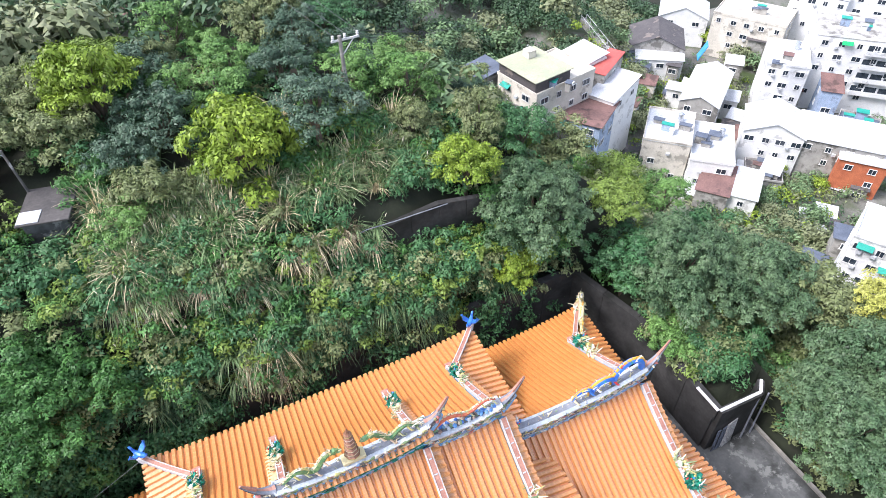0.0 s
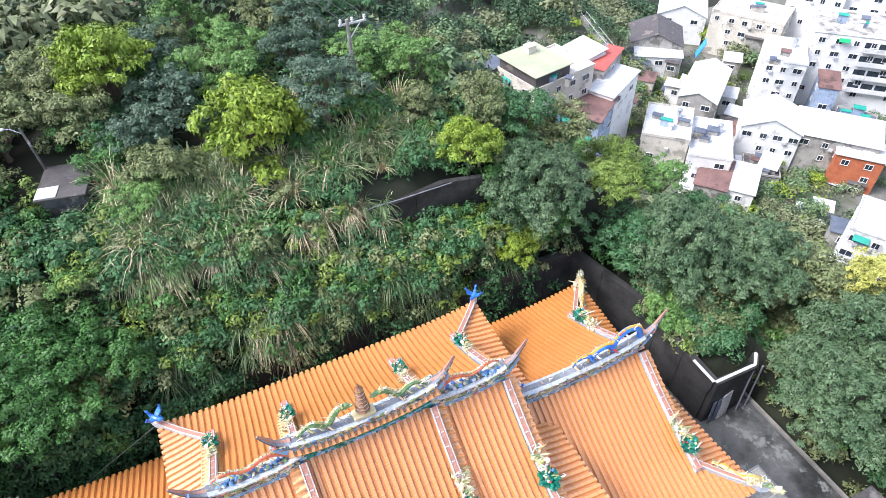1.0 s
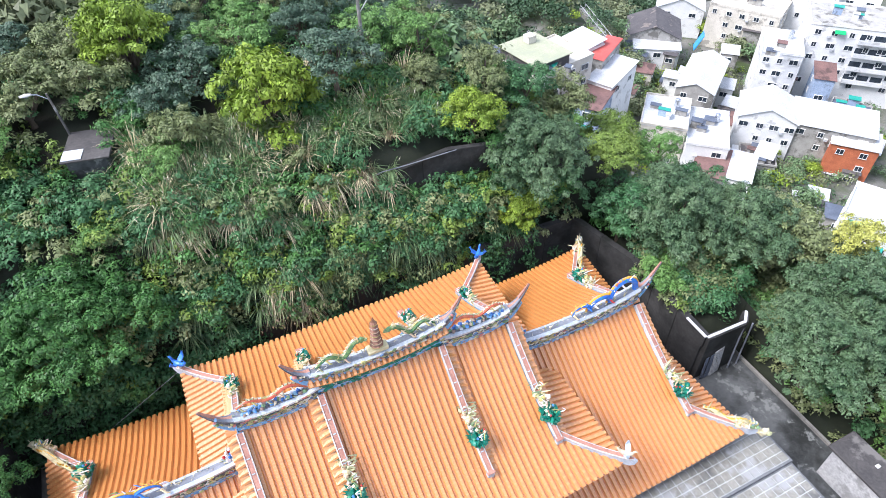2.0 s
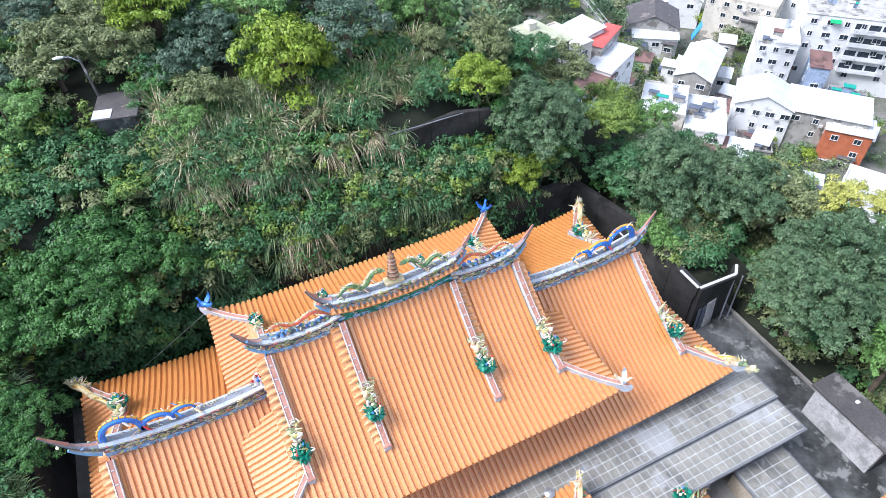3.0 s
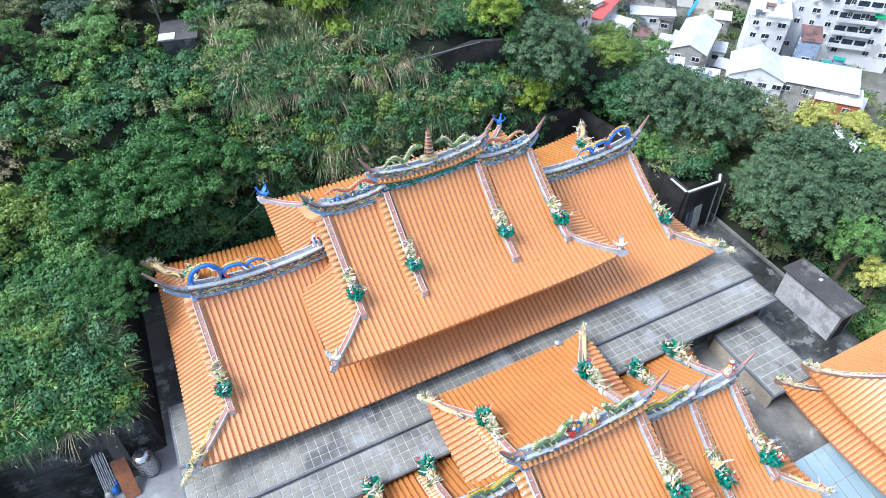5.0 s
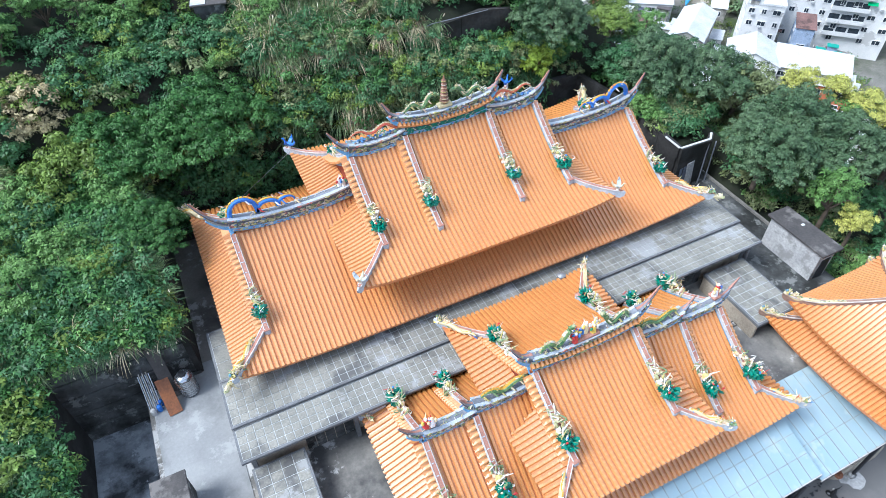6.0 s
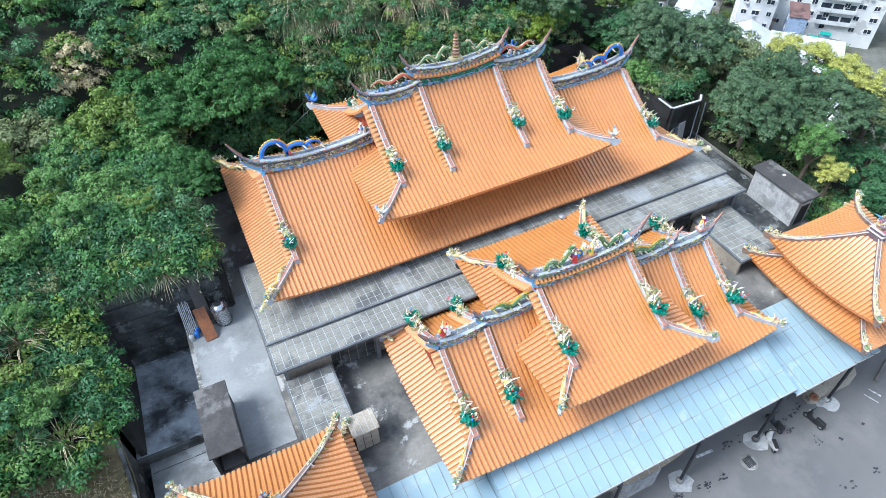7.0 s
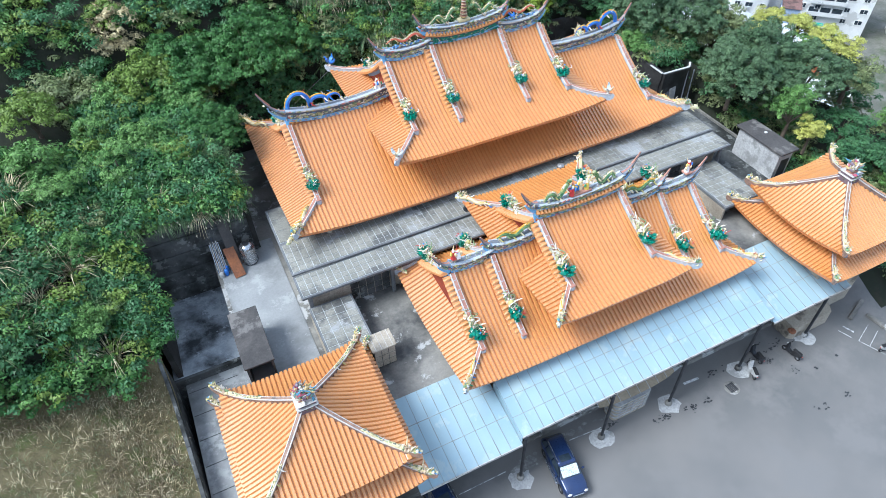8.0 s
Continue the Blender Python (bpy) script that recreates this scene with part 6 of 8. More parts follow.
tufts("silver_grass", "tall silver grass with pale plumes and dry straw", ("grass", "grass", "grass", "grass", "straw"),
      ((-8.4, -0.6, 17.4, 21.6, 120), (-8, -3, 16.6, 18.2, 30), (1, 12, 17.4, 20.5, 60), (-12, 14, 20, 26, 24), (-40, -30.0, -11, 4, 34)), 72, 3.0, 0.026, True)
tufts("thicket_grass", "arching silver grass and dry stalks in the thicket", ("straw", "grass", "hay", "grass", "olive"), ((-40.5, -31.0, -11, 3, 34), (-36, -32, -6, 1, 18)), 56, 3.2, 0.017, True)
tufts("green_grass", "coarse green grass hanging over the yard walls", ("mid", "dark", "grass"), ((-30.2, -28.7, -10, 4, 80), (-29, -20.6, -2.4, 1.0, 90), (-20.9, -20.4, -2, 11, 60), (-9, 3, 11.9, 14.5, 60), (3, 14, 13.2, 15, 50)), 50, 1.7, 0.028)
tufts("yard_grass", "long arching grass hanging over the retaining walls", ("grass", "mid", "grass", "straw", "mid"), ((-29, -20.5, -2.6, -0.8, 80),), 50, 1.8, 0.02, True, True)
tufts("bank_grass", "silver grass in loose clumps on the bank", ("grass", "grass", "straw", "mid"), ((-29, -20.6, -2.2, 3.0, 60), (-24, -20.5, 0, 6, 24)), 60, 2.4, 0.022, True)
tufts("hanging_reeds", "long pale reeds with cream plumes hanging over the trench", ("grass", "grass", "straw", "hay"), ((-4.2, -0.8, 11.8, 12.8, 20), (-8, -2, 16.4, 17.8, 26), (-9, 0, 14.9, 16.4, 34), (1, 7, 15.2, 16.0, 20)), 60, 2.6, 0.024, True, True)
tufts("hanging_grass", "fresh green grass hanging over the trench wall", ("grass", "mid", "dark"), ((-0.8, 9, 11.8, 12.8, 44), (6, 14, 11.9, 12.8, 14), (-9, -4.2, 11.8, 13.0, 16)), 56, 2.2, 0.026, False, True)
tufts("dry_grass", "dry flattened straw-coloured grass", ("hay", "hay", "hay", "olive", "straw"), ((-41, -29.2, -30, -11.2, 2300), (-34, -29.2, -20, -11.4, 500), (-41, -29.2, -14, -11.2, 500)), 7, 0.8, 0.011)


# creepers and ferns clinging to the trench wall
vs = []
for i in range(250):
    x, z, R = rs.uniform(-21, 18) if i < 90 else rs.uniform(-20, -5), rs.uniform(6.6, 11.6) if i < 90 else 11.9 - 4.6 * rs.random() ** 1.6, rs.uniform(0.35, 0.9)
    vs.append(leaves(rs, int(170 * R * R) + 30, [(x, 11.25 - 0.25 * R, z, R)], 0.2, per=20))
me = quads_mesh("wall_creepers", np.concatenate(vs), [SPRAY["dark"]], None, 3)
tagged(new("wall_creepers", me), "dark green creepers clinging to the damp trench wall", "creepers", kind="stuff")


# ---------------------------------------------------------------- village in the valley
M["v_white"] = mat("village_white_wall", lin((234, 234, 232)), lin((222, 223, 222)), 0.8, 0.4, 4, 0.1, stain=lin((196, 196, 194)), stain_amount=0.2, stain_scale=0.3, grain=0.06)
M["v_cream"] = mat("village_cream_wall", lin((218, 212, 200)), lin((200, 195, 182)), 0.8, 0.4, 4, 0.1, grain=0.1, stain=lin((160, 156, 146)), stain_amount=0.35, stain_scale=0.35)
M["v_grey"] = mat("village_grey_wall", lin((176, 174, 168)), lin((150, 148, 143)), 0.85, 0.5, 4, 0.2, grain=0.12, stain=lin((112, 110, 105)), stain_amount=0.45, stain_scale=0.4)
M["v_orange"] = mat("village_orange_brick", lin((196, 116, 80)), lin((176, 100, 70)), 0.8, 0.8, 8, 0.2)
M["v_blue"] = mat("village_pale_blue_wall", lin((168, 184, 206)), lin((150, 168, 192)), 0.8, 0.5, 4, 0.1, stain=lin((120, 130, 146)), stain_amount=0.3, stain_scale=0.4)
M["r_dark"] = mat("dark_tar_roof", lin((92, 88, 88)), lin((74, 72, 74)), 0.8, 0.3, 4, 0.2, stain=lin((120, 112, 106)), stain_amount=0.25, stain_scale=0.3)
M["r_brown"] = mat("brown_rust_roof", lin((128, 98, 92)), lin((106, 82, 78)), 0.8, 0.4, 4, 0.2, stain=lin((84, 66, 62)), stain_amount=0.4, stain_scale=0.3)
M["r_white"] = mat("white_sheet_roof", lin((204, 206, 208)), lin((184, 188, 192)), 0.5, 0.3, 4, 0.1)
M["r_cream"] = mat("pale_green_cream_roof", lin((170, 172, 146)), lin((154, 158, 132)), 0.7, 0.3, 4, 0.1, stain=lin((156, 160, 138)), stain_amount=0.35, stain_scale=0.3)
M["r_slate"] = mat("blue_grey_sheet_roof", lin((96, 104, 118)), lin((80, 88, 102)), 0.5, 0.4, 4, 0.15, stain=lin((70, 74, 84)), stain_amount=0.3, stain_scale=0.3)
M["r_red"] = mat("faded_red_roof", lin((190, 92, 84)), lin((170, 80, 74)), 0.6, 0.5, 4, 0.1)
M["teal"] = mat("teal_awning", lin((40, 158, 140)), lin((30, 136, 122)), 0.5, 1, 6, 0.1)
M["bright_green"] = mat("green_awning", lin((30, 178, 110)), lin((24, 156, 96)), 0.5, 1, 6, 0.1)
M["tarp"] = mat("blue_tarpaulin", lin((60, 150, 214)), lin((84, 170, 224)), 0.45, 1, 6, 0.2)


def house(label, x, y, w, d, rot, top, high, wall, roof, kind="flat", win=(3, 3), side=(2, 3), ac=0, awn=None, tank=False, balc=0):
    """A house: w along its front (which faces the viewer's left), d deep; windows on the front and on the right-hand end."""
    e = empty("house", label, "house", "village houses", (x, y, top - high))
    e.rotation_euler = (0, 0, radians(rot))
    rng = random.Random(int(x * 10 + y))
    g = Geo()
    g.box((0, 0, high / 2 - 6), (w, d, high + 12), 0)
    g.make("wall", M[wall], e)
    g = Geo()
    if kind == "flat":
        g.box((0, 0, high + 0.06), (w + 0.2, d + 0.2, 0.12), 0)
        for sx, sy, lx, ly in ((0, -d / 2, w + 0.3, 0.16), (0, d / 2, w + 0.3, 0.16), (-w / 2, 0, 0.16, d), (w / 2, 0, 0.16, d)):
            pg = Geo()
            pg.box((sx, sy, high + 0.32), (lx, ly, 0.5), 0)
            pg.make("parapet", M[wall], e)
    elif kind == "slab":
        g.box((0, 0, high + 0.1), (w + 1.0, d + 1.0, 0.2), 0, bev=0.05)
    elif kind == "gable":
        h = 0.22 * w
        for s in (-1, 1):
            g.add([(0, -d / 2 - 0.3, high + h), (0, d / 2 + 0.3, high + h), (s * (w / 2 + 0.3), d / 2 + 0.3, high - 0.1), (s * (w / 2 + 0.3), -d / 2 - 0.3, high - 0.1)] +
                  [(0, -d / 2 - 0.3, high + h + 0.12), (0, d / 2 + 0.3, high + h + 0.12), (s * (w / 2 + 0.3), d / 2 + 0.3, high + 0.02), (s * (w / 2 + 0.3), -d / 2 - 0.3, high + 0.02)],
                  [(0, 1, 2, 3), (4, 5, 6, 7), (0, 3, 7, 4), (2, 3, 7, 6), (1, 2, 6, 5)], 0)
        for s in (-1, 1):
            g.add([(-w / 2, s * d / 2, high), (w / 2, s * d / 2, high), (0, s * d / 2, high + h)], [(0, 1, 2)], 1)
    elif kind == "shed":
        g.add([(-w / 2 - .3, -d / 2 - .3, high), (w / 2 + .3, -d / 2 - .3, high), (w / 2 + .3, d / 2 + .3, high + 0.9), (-w / 2 - .3, d / 2 + .3, high + 0.9)] +
              [(-w / 2 - .3, -d / 2 - .3, high + .1), (w / 2 + .3, -d / 2 - .3, high + .1), (w / 2 + .3, d / 2 + .3, high + 1.0), (-w / 2 - .3, d / 2 + .3, high + 1.0)],
              [(0, 1, 2, 3), (4, 5, 6, 7), (0, 1, 5, 4), (1, 2, 6, 5), (2, 3, 7, 6), (3, 0, 4, 7)], 0)
    g.make("roof", [M[roof], M[wall]], e)

    def window(px, py, pz, ww, hh, face):
        wi = new("window")
        wi.parent = e
        wi.location = (px, py, pz)
        if face == "end":
            wi.rotation_euler = (0, 0, math.pi / 2)
        elif face == "west":
            wi.rotation_euler = (0, 0, -math.pi / 2)
        f = Geo()
        for a, b, c, dd in ((0, hh / 2, ww + 0.16, 0.1), (0, -hh / 2, ww + 0.24, 0.1), (-ww / 2, 0, 0.1, hh), (ww / 2, 0, 0.1, hh), (0, 0, 0.06, hh)):
            f.box((a, -0.06, b), (c, 0.16, dd), 0)
        f.make("frame", M["v_white"], wi)
        f = Geo()
        f.box((0, -0.01, 0), (ww - 0.08, 0.06, hh - 0.08), 0)
        f.make("pane", M["glass"], wi)

    for face, (nx, nz), span in (("front", win, w), ("end", side, d), ("west", side, d)):
        for i in range(nx):
            for j in range(nz):
                if rng.random() < 0.12:
                    continue
                u = -span / 2 + span * (i + 0.5) / nx + rng.uniform(-0.3, 0.3)
                z = high - 1.6 - j * 3.2
                ww = rng.choice((1.1, 1.4, 1.9))
                if face == "front":
                    window(u, -d / 2, z, ww, 1.25, face)
                elif face == "end":
                    window(w / 2, u, z, ww, 1.25, face)
                else:
                    window(-w / 2, u, z, ww, 1.25, face)
    for i in range(ac):
        g = Geo()
        u, z = rng.uniform(-0.35, 0.35) * w, high - 2.4 - 3.2 * (i % 2)
        g.box((u, -d / 2 - 0.3, z), (0.8, 0.5, 0.6), 0, bev=0.05)
        g.make("air_conditioner", M["r_white"], e)
    if awn:
        for i in range(2):
            g = Geo()
            u, z = (-0.25 + 0.5 * i) * w, high - 0.8 - 3.2 * (i % 2)
            g.add([(u - 1.2, -d / 2, z), (u + 1.2, -d / 2, z), (u + 1.2, -d / 2 - 1.0, z - 0.5), (u - 1.2, -d / 2 - 1.0, z - 0.5)] + [(u - 1.2, -d / 2, z + .06), (u + 1.2, -d / 2, z + .06), (u + 1.2, -d / 2 - 1.0, z - .44), (u - 1.2, -d / 2 - 1.0, z - .44)],
                  [(0, 1, 2, 3), (4, 5, 6, 7), (2, 3, 7, 6), (1, 2, 6, 5), (3, 0, 4, 7)])
            g.make("awning", M[awn], e)
    for j in range(balc):                                # balconies: slab, solid parapet and a dark recess behind
        z = high - 3.1 - j * 3.4
        for face in ("front",):
            L = min(9.0, w * 0.5)
            b = new("balcony")
            b.parent = e
            b.location = (w * 0.08, -d / 2, z) if face == "front" else (w / 2, d * 0.1, z)
            b.rotation_euler = (0, 0, 0 if face == "front" else math.pi / 2)
            g = Geo()
            g.box((0, -0.55, 0), (L, 1.1, 0.16), 0)
            g.box((0, -1.06, 0.5), (L, 0.1, 0.9), 0)
            g.box((-L / 2, -0.55, 0.5), (0.1, 1.1, 0.9), 0)
            g.box((L / 2, -0.55, 0.5), (0.1, 1.1, 0.9), 0)
            g.make("parapet", M[wall], b)
            g = Geo()
            for q in range(3):
                g.box((-L / 3 + q * L / 3, -0.03, 1.35), (L / 3 - 0.5, 0.1, 1.3), 0)
            g.make("glazing", M["glass"], b)
    if tank:
        g = Geo()
        u = w * 0.2
        g.tube([(u, d * 0.2, high), (u, d * 0.2, high + 0.5), (u, d * 0.2, high + 2.0), (u, d * 0.2, high + 2.2)], [0.5, 0.6, 0.6, 0.3], 10)
        g.make("water_tank", M["chrome"], e)
    return e


house("cream concrete house with wide pale flat roof slab", 61.0, 80.5, 10.6, 8.8, -80, -15, 2.4, "r_dark", "r_cream", "slab", (0, 0), (0, 0))
house("cream concrete house storey with parapet and awnings", 63.9, 80.6, 11.2, 15.4, -79, -17.4, 8.0, "v_cream", "v_cream", "flat", (2, 2), (4, 2), 1, "teal")
house("low annex with blue-grey sheet roof", 54.0, 89.9, 6.3, 7.8, -80, -19, 4, "v_grey", "r_slate", "shed", (1, 1), (1, 1))
house("low annex with dark tar roof", 58.4, 81.3, 12.0, 6.0, -62, -22, 4, "v_grey", "r_slate", "flat", (1, 1), (1, 1))
house("pale blue house with brown flat roof", 69.5, 73.5, 9.0, 10.2, -55, -23.5, 6, "v_blue", "r_brown", "slab", (2, 2), (2, 2), 1, "teal")
house("long shed with white sheet roof", 78.2, 76.7, 5.7, 11.3, -64, -22.5, 5, "v_white", "r_white", "shed", (1, 1), (2, 1))
house("small house with pale sheet roof", 76.5, 85.6, 7.2, 6.0, -82, -19, 6, "v_white", "r_white", "shed", (1, 1), (1, 1))
house("lean-to with faded red roof", 79.5, 81.5, 3.0, 9.2, -60, -20, 5, "v_grey", "r_red", "shed", (0, 0), (1, 1))
house("low house with dark gabled roof", 118.6, 109.1, 14.0, 12.6, -39, -35, 4.5, "v_grey", "r_dark", "gable", (3, 1), (2, 1))
house("white porch with sheet roof", 114.5, 102.5, 12.0, 4.2, -35, -36.5, 3.2, "v_white", "r_white", "shed", (3, 1), (1, 1))
house("cream three-storey row building", 148.8, 104.8, 19.1, 12.0, -60, -33, 9.5, "v_cream", "v_cream", "flat", (5, 3), (3, 3), 2)
house("grey house with glazed gable roof", 111.1, 81.8, 8.6, 18.0, -54, -34, 8, "v_grey", "r_white", "gable", (2, 2), (3, 2))
house("large white apartment house", 131.5, 78.6, 9.2, 13.0, -46, -29.5, 13, "v_white", "r_white", "flat", (3, 4), (3, 4), 2, None, True)
house("white three-storey gabled house", 113.2, 63.2, 12.0, 11.0, -47, -34, 9, "v_white", "r_white", "gable", (4, 2), (2, 3), 1)
house("pale house with flat roof terrace", 89.6, 70.2, 9.6, 12.7, -45, -32, 10, "v_cream", "r_white", "flat", (2, 3), (3, 2), 1, None, True)
house("white house with stepped roof terrace", 95.6, 63.2, 8.5, 14.6, -43, -34, 9, "v_white", "r_white", "flat", (2, 2), (3, 2), 2, None, True)
house("low house with rusty brown roof", 91.0, 56.0, 6.2, 9.5, -52, -37, 4, "v_grey", "r_brown", "shed", (1, 1), (2, 1))
house("low shed with white sheet roof", 95.0, 52.0, 5.3, 9.0, -52, -37, 4, "v_white", "r_white", "shed", (1, 1), (2, 1))
house("long house with white sheet roof", 122.0, 53.2, 16.5, 9.9, -51, -34, 8, "v_grey", "r_white", "shed", (4, 2), (2, 2), 1)
house("orange brick extension with white roof", 121.6, 46.6, 9.0, 5.6, -51, -35.6, 7, "v_orange", "r_white", "shed", (2, 2), (1, 1))
house("tall white five-storey apartment block with balconies", 152.9, 72.9, 27.0, 14.0, -46, -26, 17, "v_white", "v_grey", "flat", (7, 5), (3, 5), 4, "bright_green", True, 4)
house("tall narrow blue-grey house with brown roof", 136.6, 68.4, 4.4, 7.0, -46, -34, 9, "v_blue", "r_brown", "shed", (1, 2), (1, 2))
house("white house with green roof edge and air conditioners", 93.5, 24.0, 8.4, 9.5, -62, -26, 11, "v_white", "r_white", "flat", (3, 3), (2, 3), 3, "teal")
house("roofless grey concrete frame house beside gardens", 105.2, 56.2, 7.1, 7.3, -42, -40, 5, "v_grey", "r_dark", "flat", (2, 1), (2, 1))
house("white workshop with low sheet gable roof", 140.5, 122.7, 13.6, 12.4, -43, -37, 5, "v_white", "r_white", "gable", (2, 1), (2, 1))
house("low grey house with cluttered terrace", 134.0, 57.5, 8.3, 8.5, -60, -38, 6, "v_grey", "r_slate", "flat", (2, 1), (2, 2), 1, "teal")
house("white house with faded red roof", 176.0, 92.0, 10.0, 10.8, -50, -24, 18, "v_white", "r_red", "gable", (2, 3), (2, 3))
house("white apartment house with sheet roof", 168.0, 100.0, 14.0, 16.0, -60, -28, 14, "v_white", "r_slate", "flat", (4, 3), (4, 3), 2)
house("grey apartment house with pale roof", 172.0, 48.0, 20.0, 14.0, -48, -31, 12, "v_cream", "r_white", "flat", (5, 3), (4, 3), 2)
rl = random.Random(41)
LEAN = (("low lean-to with white sheet roof", "v_grey", "r_white"), ("low lean-to with blue-grey sheet roof", "v_grey", "r_slate"), ("low lean-to with rusty brown roof", "v_cream", "r_brown"),
        ("low lean-to with dark tar roof", "v_grey", "r_dark"), ("small white yard shed with sheet roof", "v_white", "r_white"))
for x, y, top, r in ((89.6, 70.2, -42, 8), (95.6, 63.2, -42, 9), (110.4, 62.2, -41, 8), (120.6, 70.5, -41, 8), (111.1, 81.8, -41, 9), (122.0, 53.2, -42, 9), (118.6, 109.1, -39, 10), (137.0, 68.6, -41, 11), (105.2, 56.2, -44, 7),
                     (93.5, 24.0, -36, 8), (134.0, 57.5, -43, 8), (104, 90, -39, 8), (112, 96, -39, 8), (128, 84, -40, 9), (100, 44, -44, 8), (112, 44, -44, 8), (144, 92, -40, 8)):
    for k in range(3):
        t = rl.choice(LEAN)
        a = rl.uniform(0, 6.283)
        house(t[0], x + r * math.cos(a), y + r * math.sin(a), rl.uniform(2.6, 5.0), rl.uniform(2.6, 5.5), rl.choice((-52, -50, -45, -60, 38)), top + rl.uniform(0, 2.5), 2.8, t[1], t[2], rl.choice(("shed", "shed", "slab")), (1, 1), (1, 1))
g = Geo()
g.box((0, 0, 2.0), (3.4, 0.2, 4.6), 0)
o = tagged(g.make("tarpaulin", [M["tarp"]]), "bright blue tarpaulin hung beside the dark roof", "tarpaulin")
o.location, o.rotation_euler = (127.5, 101.5, -39.5), (0.4, 0, radians(50))
# brown hip-roofed house beyond the hill
e = empty("hip_roof_house", "small house with faded brown hipped roof", "house", "", (-5.8, 58.5, 12.0))
e.rotation_euler = (0, 0, radians(-30))
g = Geo()
g.box((0, 0, 2), (7.4, 6, 8), 0)
g.make("wall", M["v_grey"], e)
g = Geo()
g.add([(-4.4, -3.6, 6), (4.4, -3.6, 6), (4.4, 3.6, 6), (-4.4, 3.6, 6), (-1.2, 0, 7.8), (1.2, 0, 7.8)], [(0, 1, 5, 4), (1, 2, 5), (2, 3, 4, 5), (3, 0, 4)])
g.make("roof", M["r_brown"], e)

# concrete stairs with railings up the far slope
st = empty("outdoor_stairs", "long concrete stairs with pale railings up the slope", "stairs")
A, B = Vector((96.4, 97.7, -31.0)), Vector((95.8, 112.2, -26.0))
for i in range(30):
    f = i / 29
    p = A.lerp(B, f)
    g = Geo()
    g.box((p.x, p.y, p.z - 0.6), (1.6, 0.56, 1.4), 0)
    g.make("step", M["v_grey"], st)
for s in (-0.8, 0.8):
    g = Geo()
    g.tube([A + Vector((s, 0, 1.1)), B + Vector((s, 0, 1.1))], 0.06, 6)
    g.make("handrail", M["r_white"], st)
    for i in range(9):
        p = A.lerp(B, i / 8) + Vector((s, 0, 0))
        g = Geo()
        g.tube([p, p + Vector((0, 0, 1.1))], 0.05, 6)
        g.make("post", M["r_white"], st)
# stair head with water-tank hoops and a red panel on the cream house
g = Geo()
g.box((0, 0, 0.75), (1.9, 1.9, 1.5), 0, bev=0.04)
o = tagged(g.make("stair_head", [M["v_cream"]]), "small cream stair head on the pale roof slab", "stair head")
o.location, o.rotation_euler = (61.6, 83.6, -14.8), (0, 0, radians(-80))
for dx in (-0.5, 0.5):
    g = Geo()
    g.tube([(dx, 0.3 * math.cos(a), 0.3 + 0.3 * math.sin(a)) for a in [k * 0.5236 for k in range(13)]], 0.04, 6)
    o2 = tagged(g.make("pipe_hoop", [M["r_white"]]), "white pipe hoop on the stair head", "pipe", "pipe hoops")
    o2.location, o2.rotation_euler = (61.6, 83.6, -13.26), (0, 0, radians(-80))
g = Geo()
g.box((0, 0, 0.95), (2.4, 0.1, 1.7), 0, bev=0.03)
o = tagged(g.make("red_shutter", [M["r_red"]]), "faded red shutter under the roof slab", "shutter")
o.location, o.rotation_euler = (56.45, 83.0, -17.35), (0, 0, radians(-80))
# rooftop and yard clutter
rc = random.Random(77)
for x, y, z in ((89.6, 70.2, -32), (95.6, 63.2, -34), (120.6, 70.5, -26), (137, 68.6, -20), (148.8, 104.8, -33), (134, 57.5, -38), (105.2, 56.2, -40), (63.9, 74.5, -17.4)):
    for k in range(4):
        g = Geo()
        w, d, h = rc.uniform(0.7, 2.4), rc.uniform(0.7, 2.0), rc.uniform(0.5, 1.9)
        g.box((0, 0, h / 2 + 0.1), (w, d, h), 0, bev=0.06)
        g.box((0, 0, h + 0.14), (w + 0.3, d + 0.3, 0.08), 1)
        c = rc.choice((("v_grey", "r_slate", "small grey rooftop hut with sheet top", "rooftop hut"), ("v_white", "r_white", "small white rooftop hut with sheet top", "rooftop hut"), ("v_grey", "r_brown", "small rusty rooftop hut with sheet top", "rooftop hut"), ("v_blue", "teal", "small rooftop hut with teal top", "rooftop hut")))
        o = tagged(g.make("rooftop_hut", [M[c[0]], M[c[1]]]), c[2], c[3], "rooftop huts")
        o.location = (x + rc.uniform(-2.6, 2.6), y + rc.uniform(-2.6, 2.6), z + 0.02)
        o.rotation_euler = (0, 0, radians(-52))


# ---------------------------------------------------------------- sheds, huts and yard clutter
def lathe(g, prof, n=16, at=(0, 0, 0), mi=0):
    vs = [(at[0] + r * math.cos(6.2832 * k / n), at[1] + r * math.sin(6.2832 * k / n), at[2] + z) for r, z in prof for k in range(n)]
    g.add(vs, [(j * n + k, j * n + (k + 1) % n, (j + 1) * n + (k + 1) % n, (j + 1) * n + k) for j in range(len(prof) - 1) for k in range(n)], mi)


e = empty("yard_shed", "small concrete shed with dark stained flat roof", "shed", "", (-22.95, -13.3, TER))
g = Geo()
for sx in (-1, 1):
    g.box((sx * 0.82, 0, 1.1), (0.14, 4.7, 2.3), 0)
g.box((0, 2.3, 1.1), (1.6, 0.14, 2.3), 0)
g.make("wall", M["concrete_dark"], e)
g = Geo()
g.box((0, 0, 2.4), (2.0, 5.1, 0.16), 0, bev=0.03)
g.make("roof", M["concrete_dark2"], e)

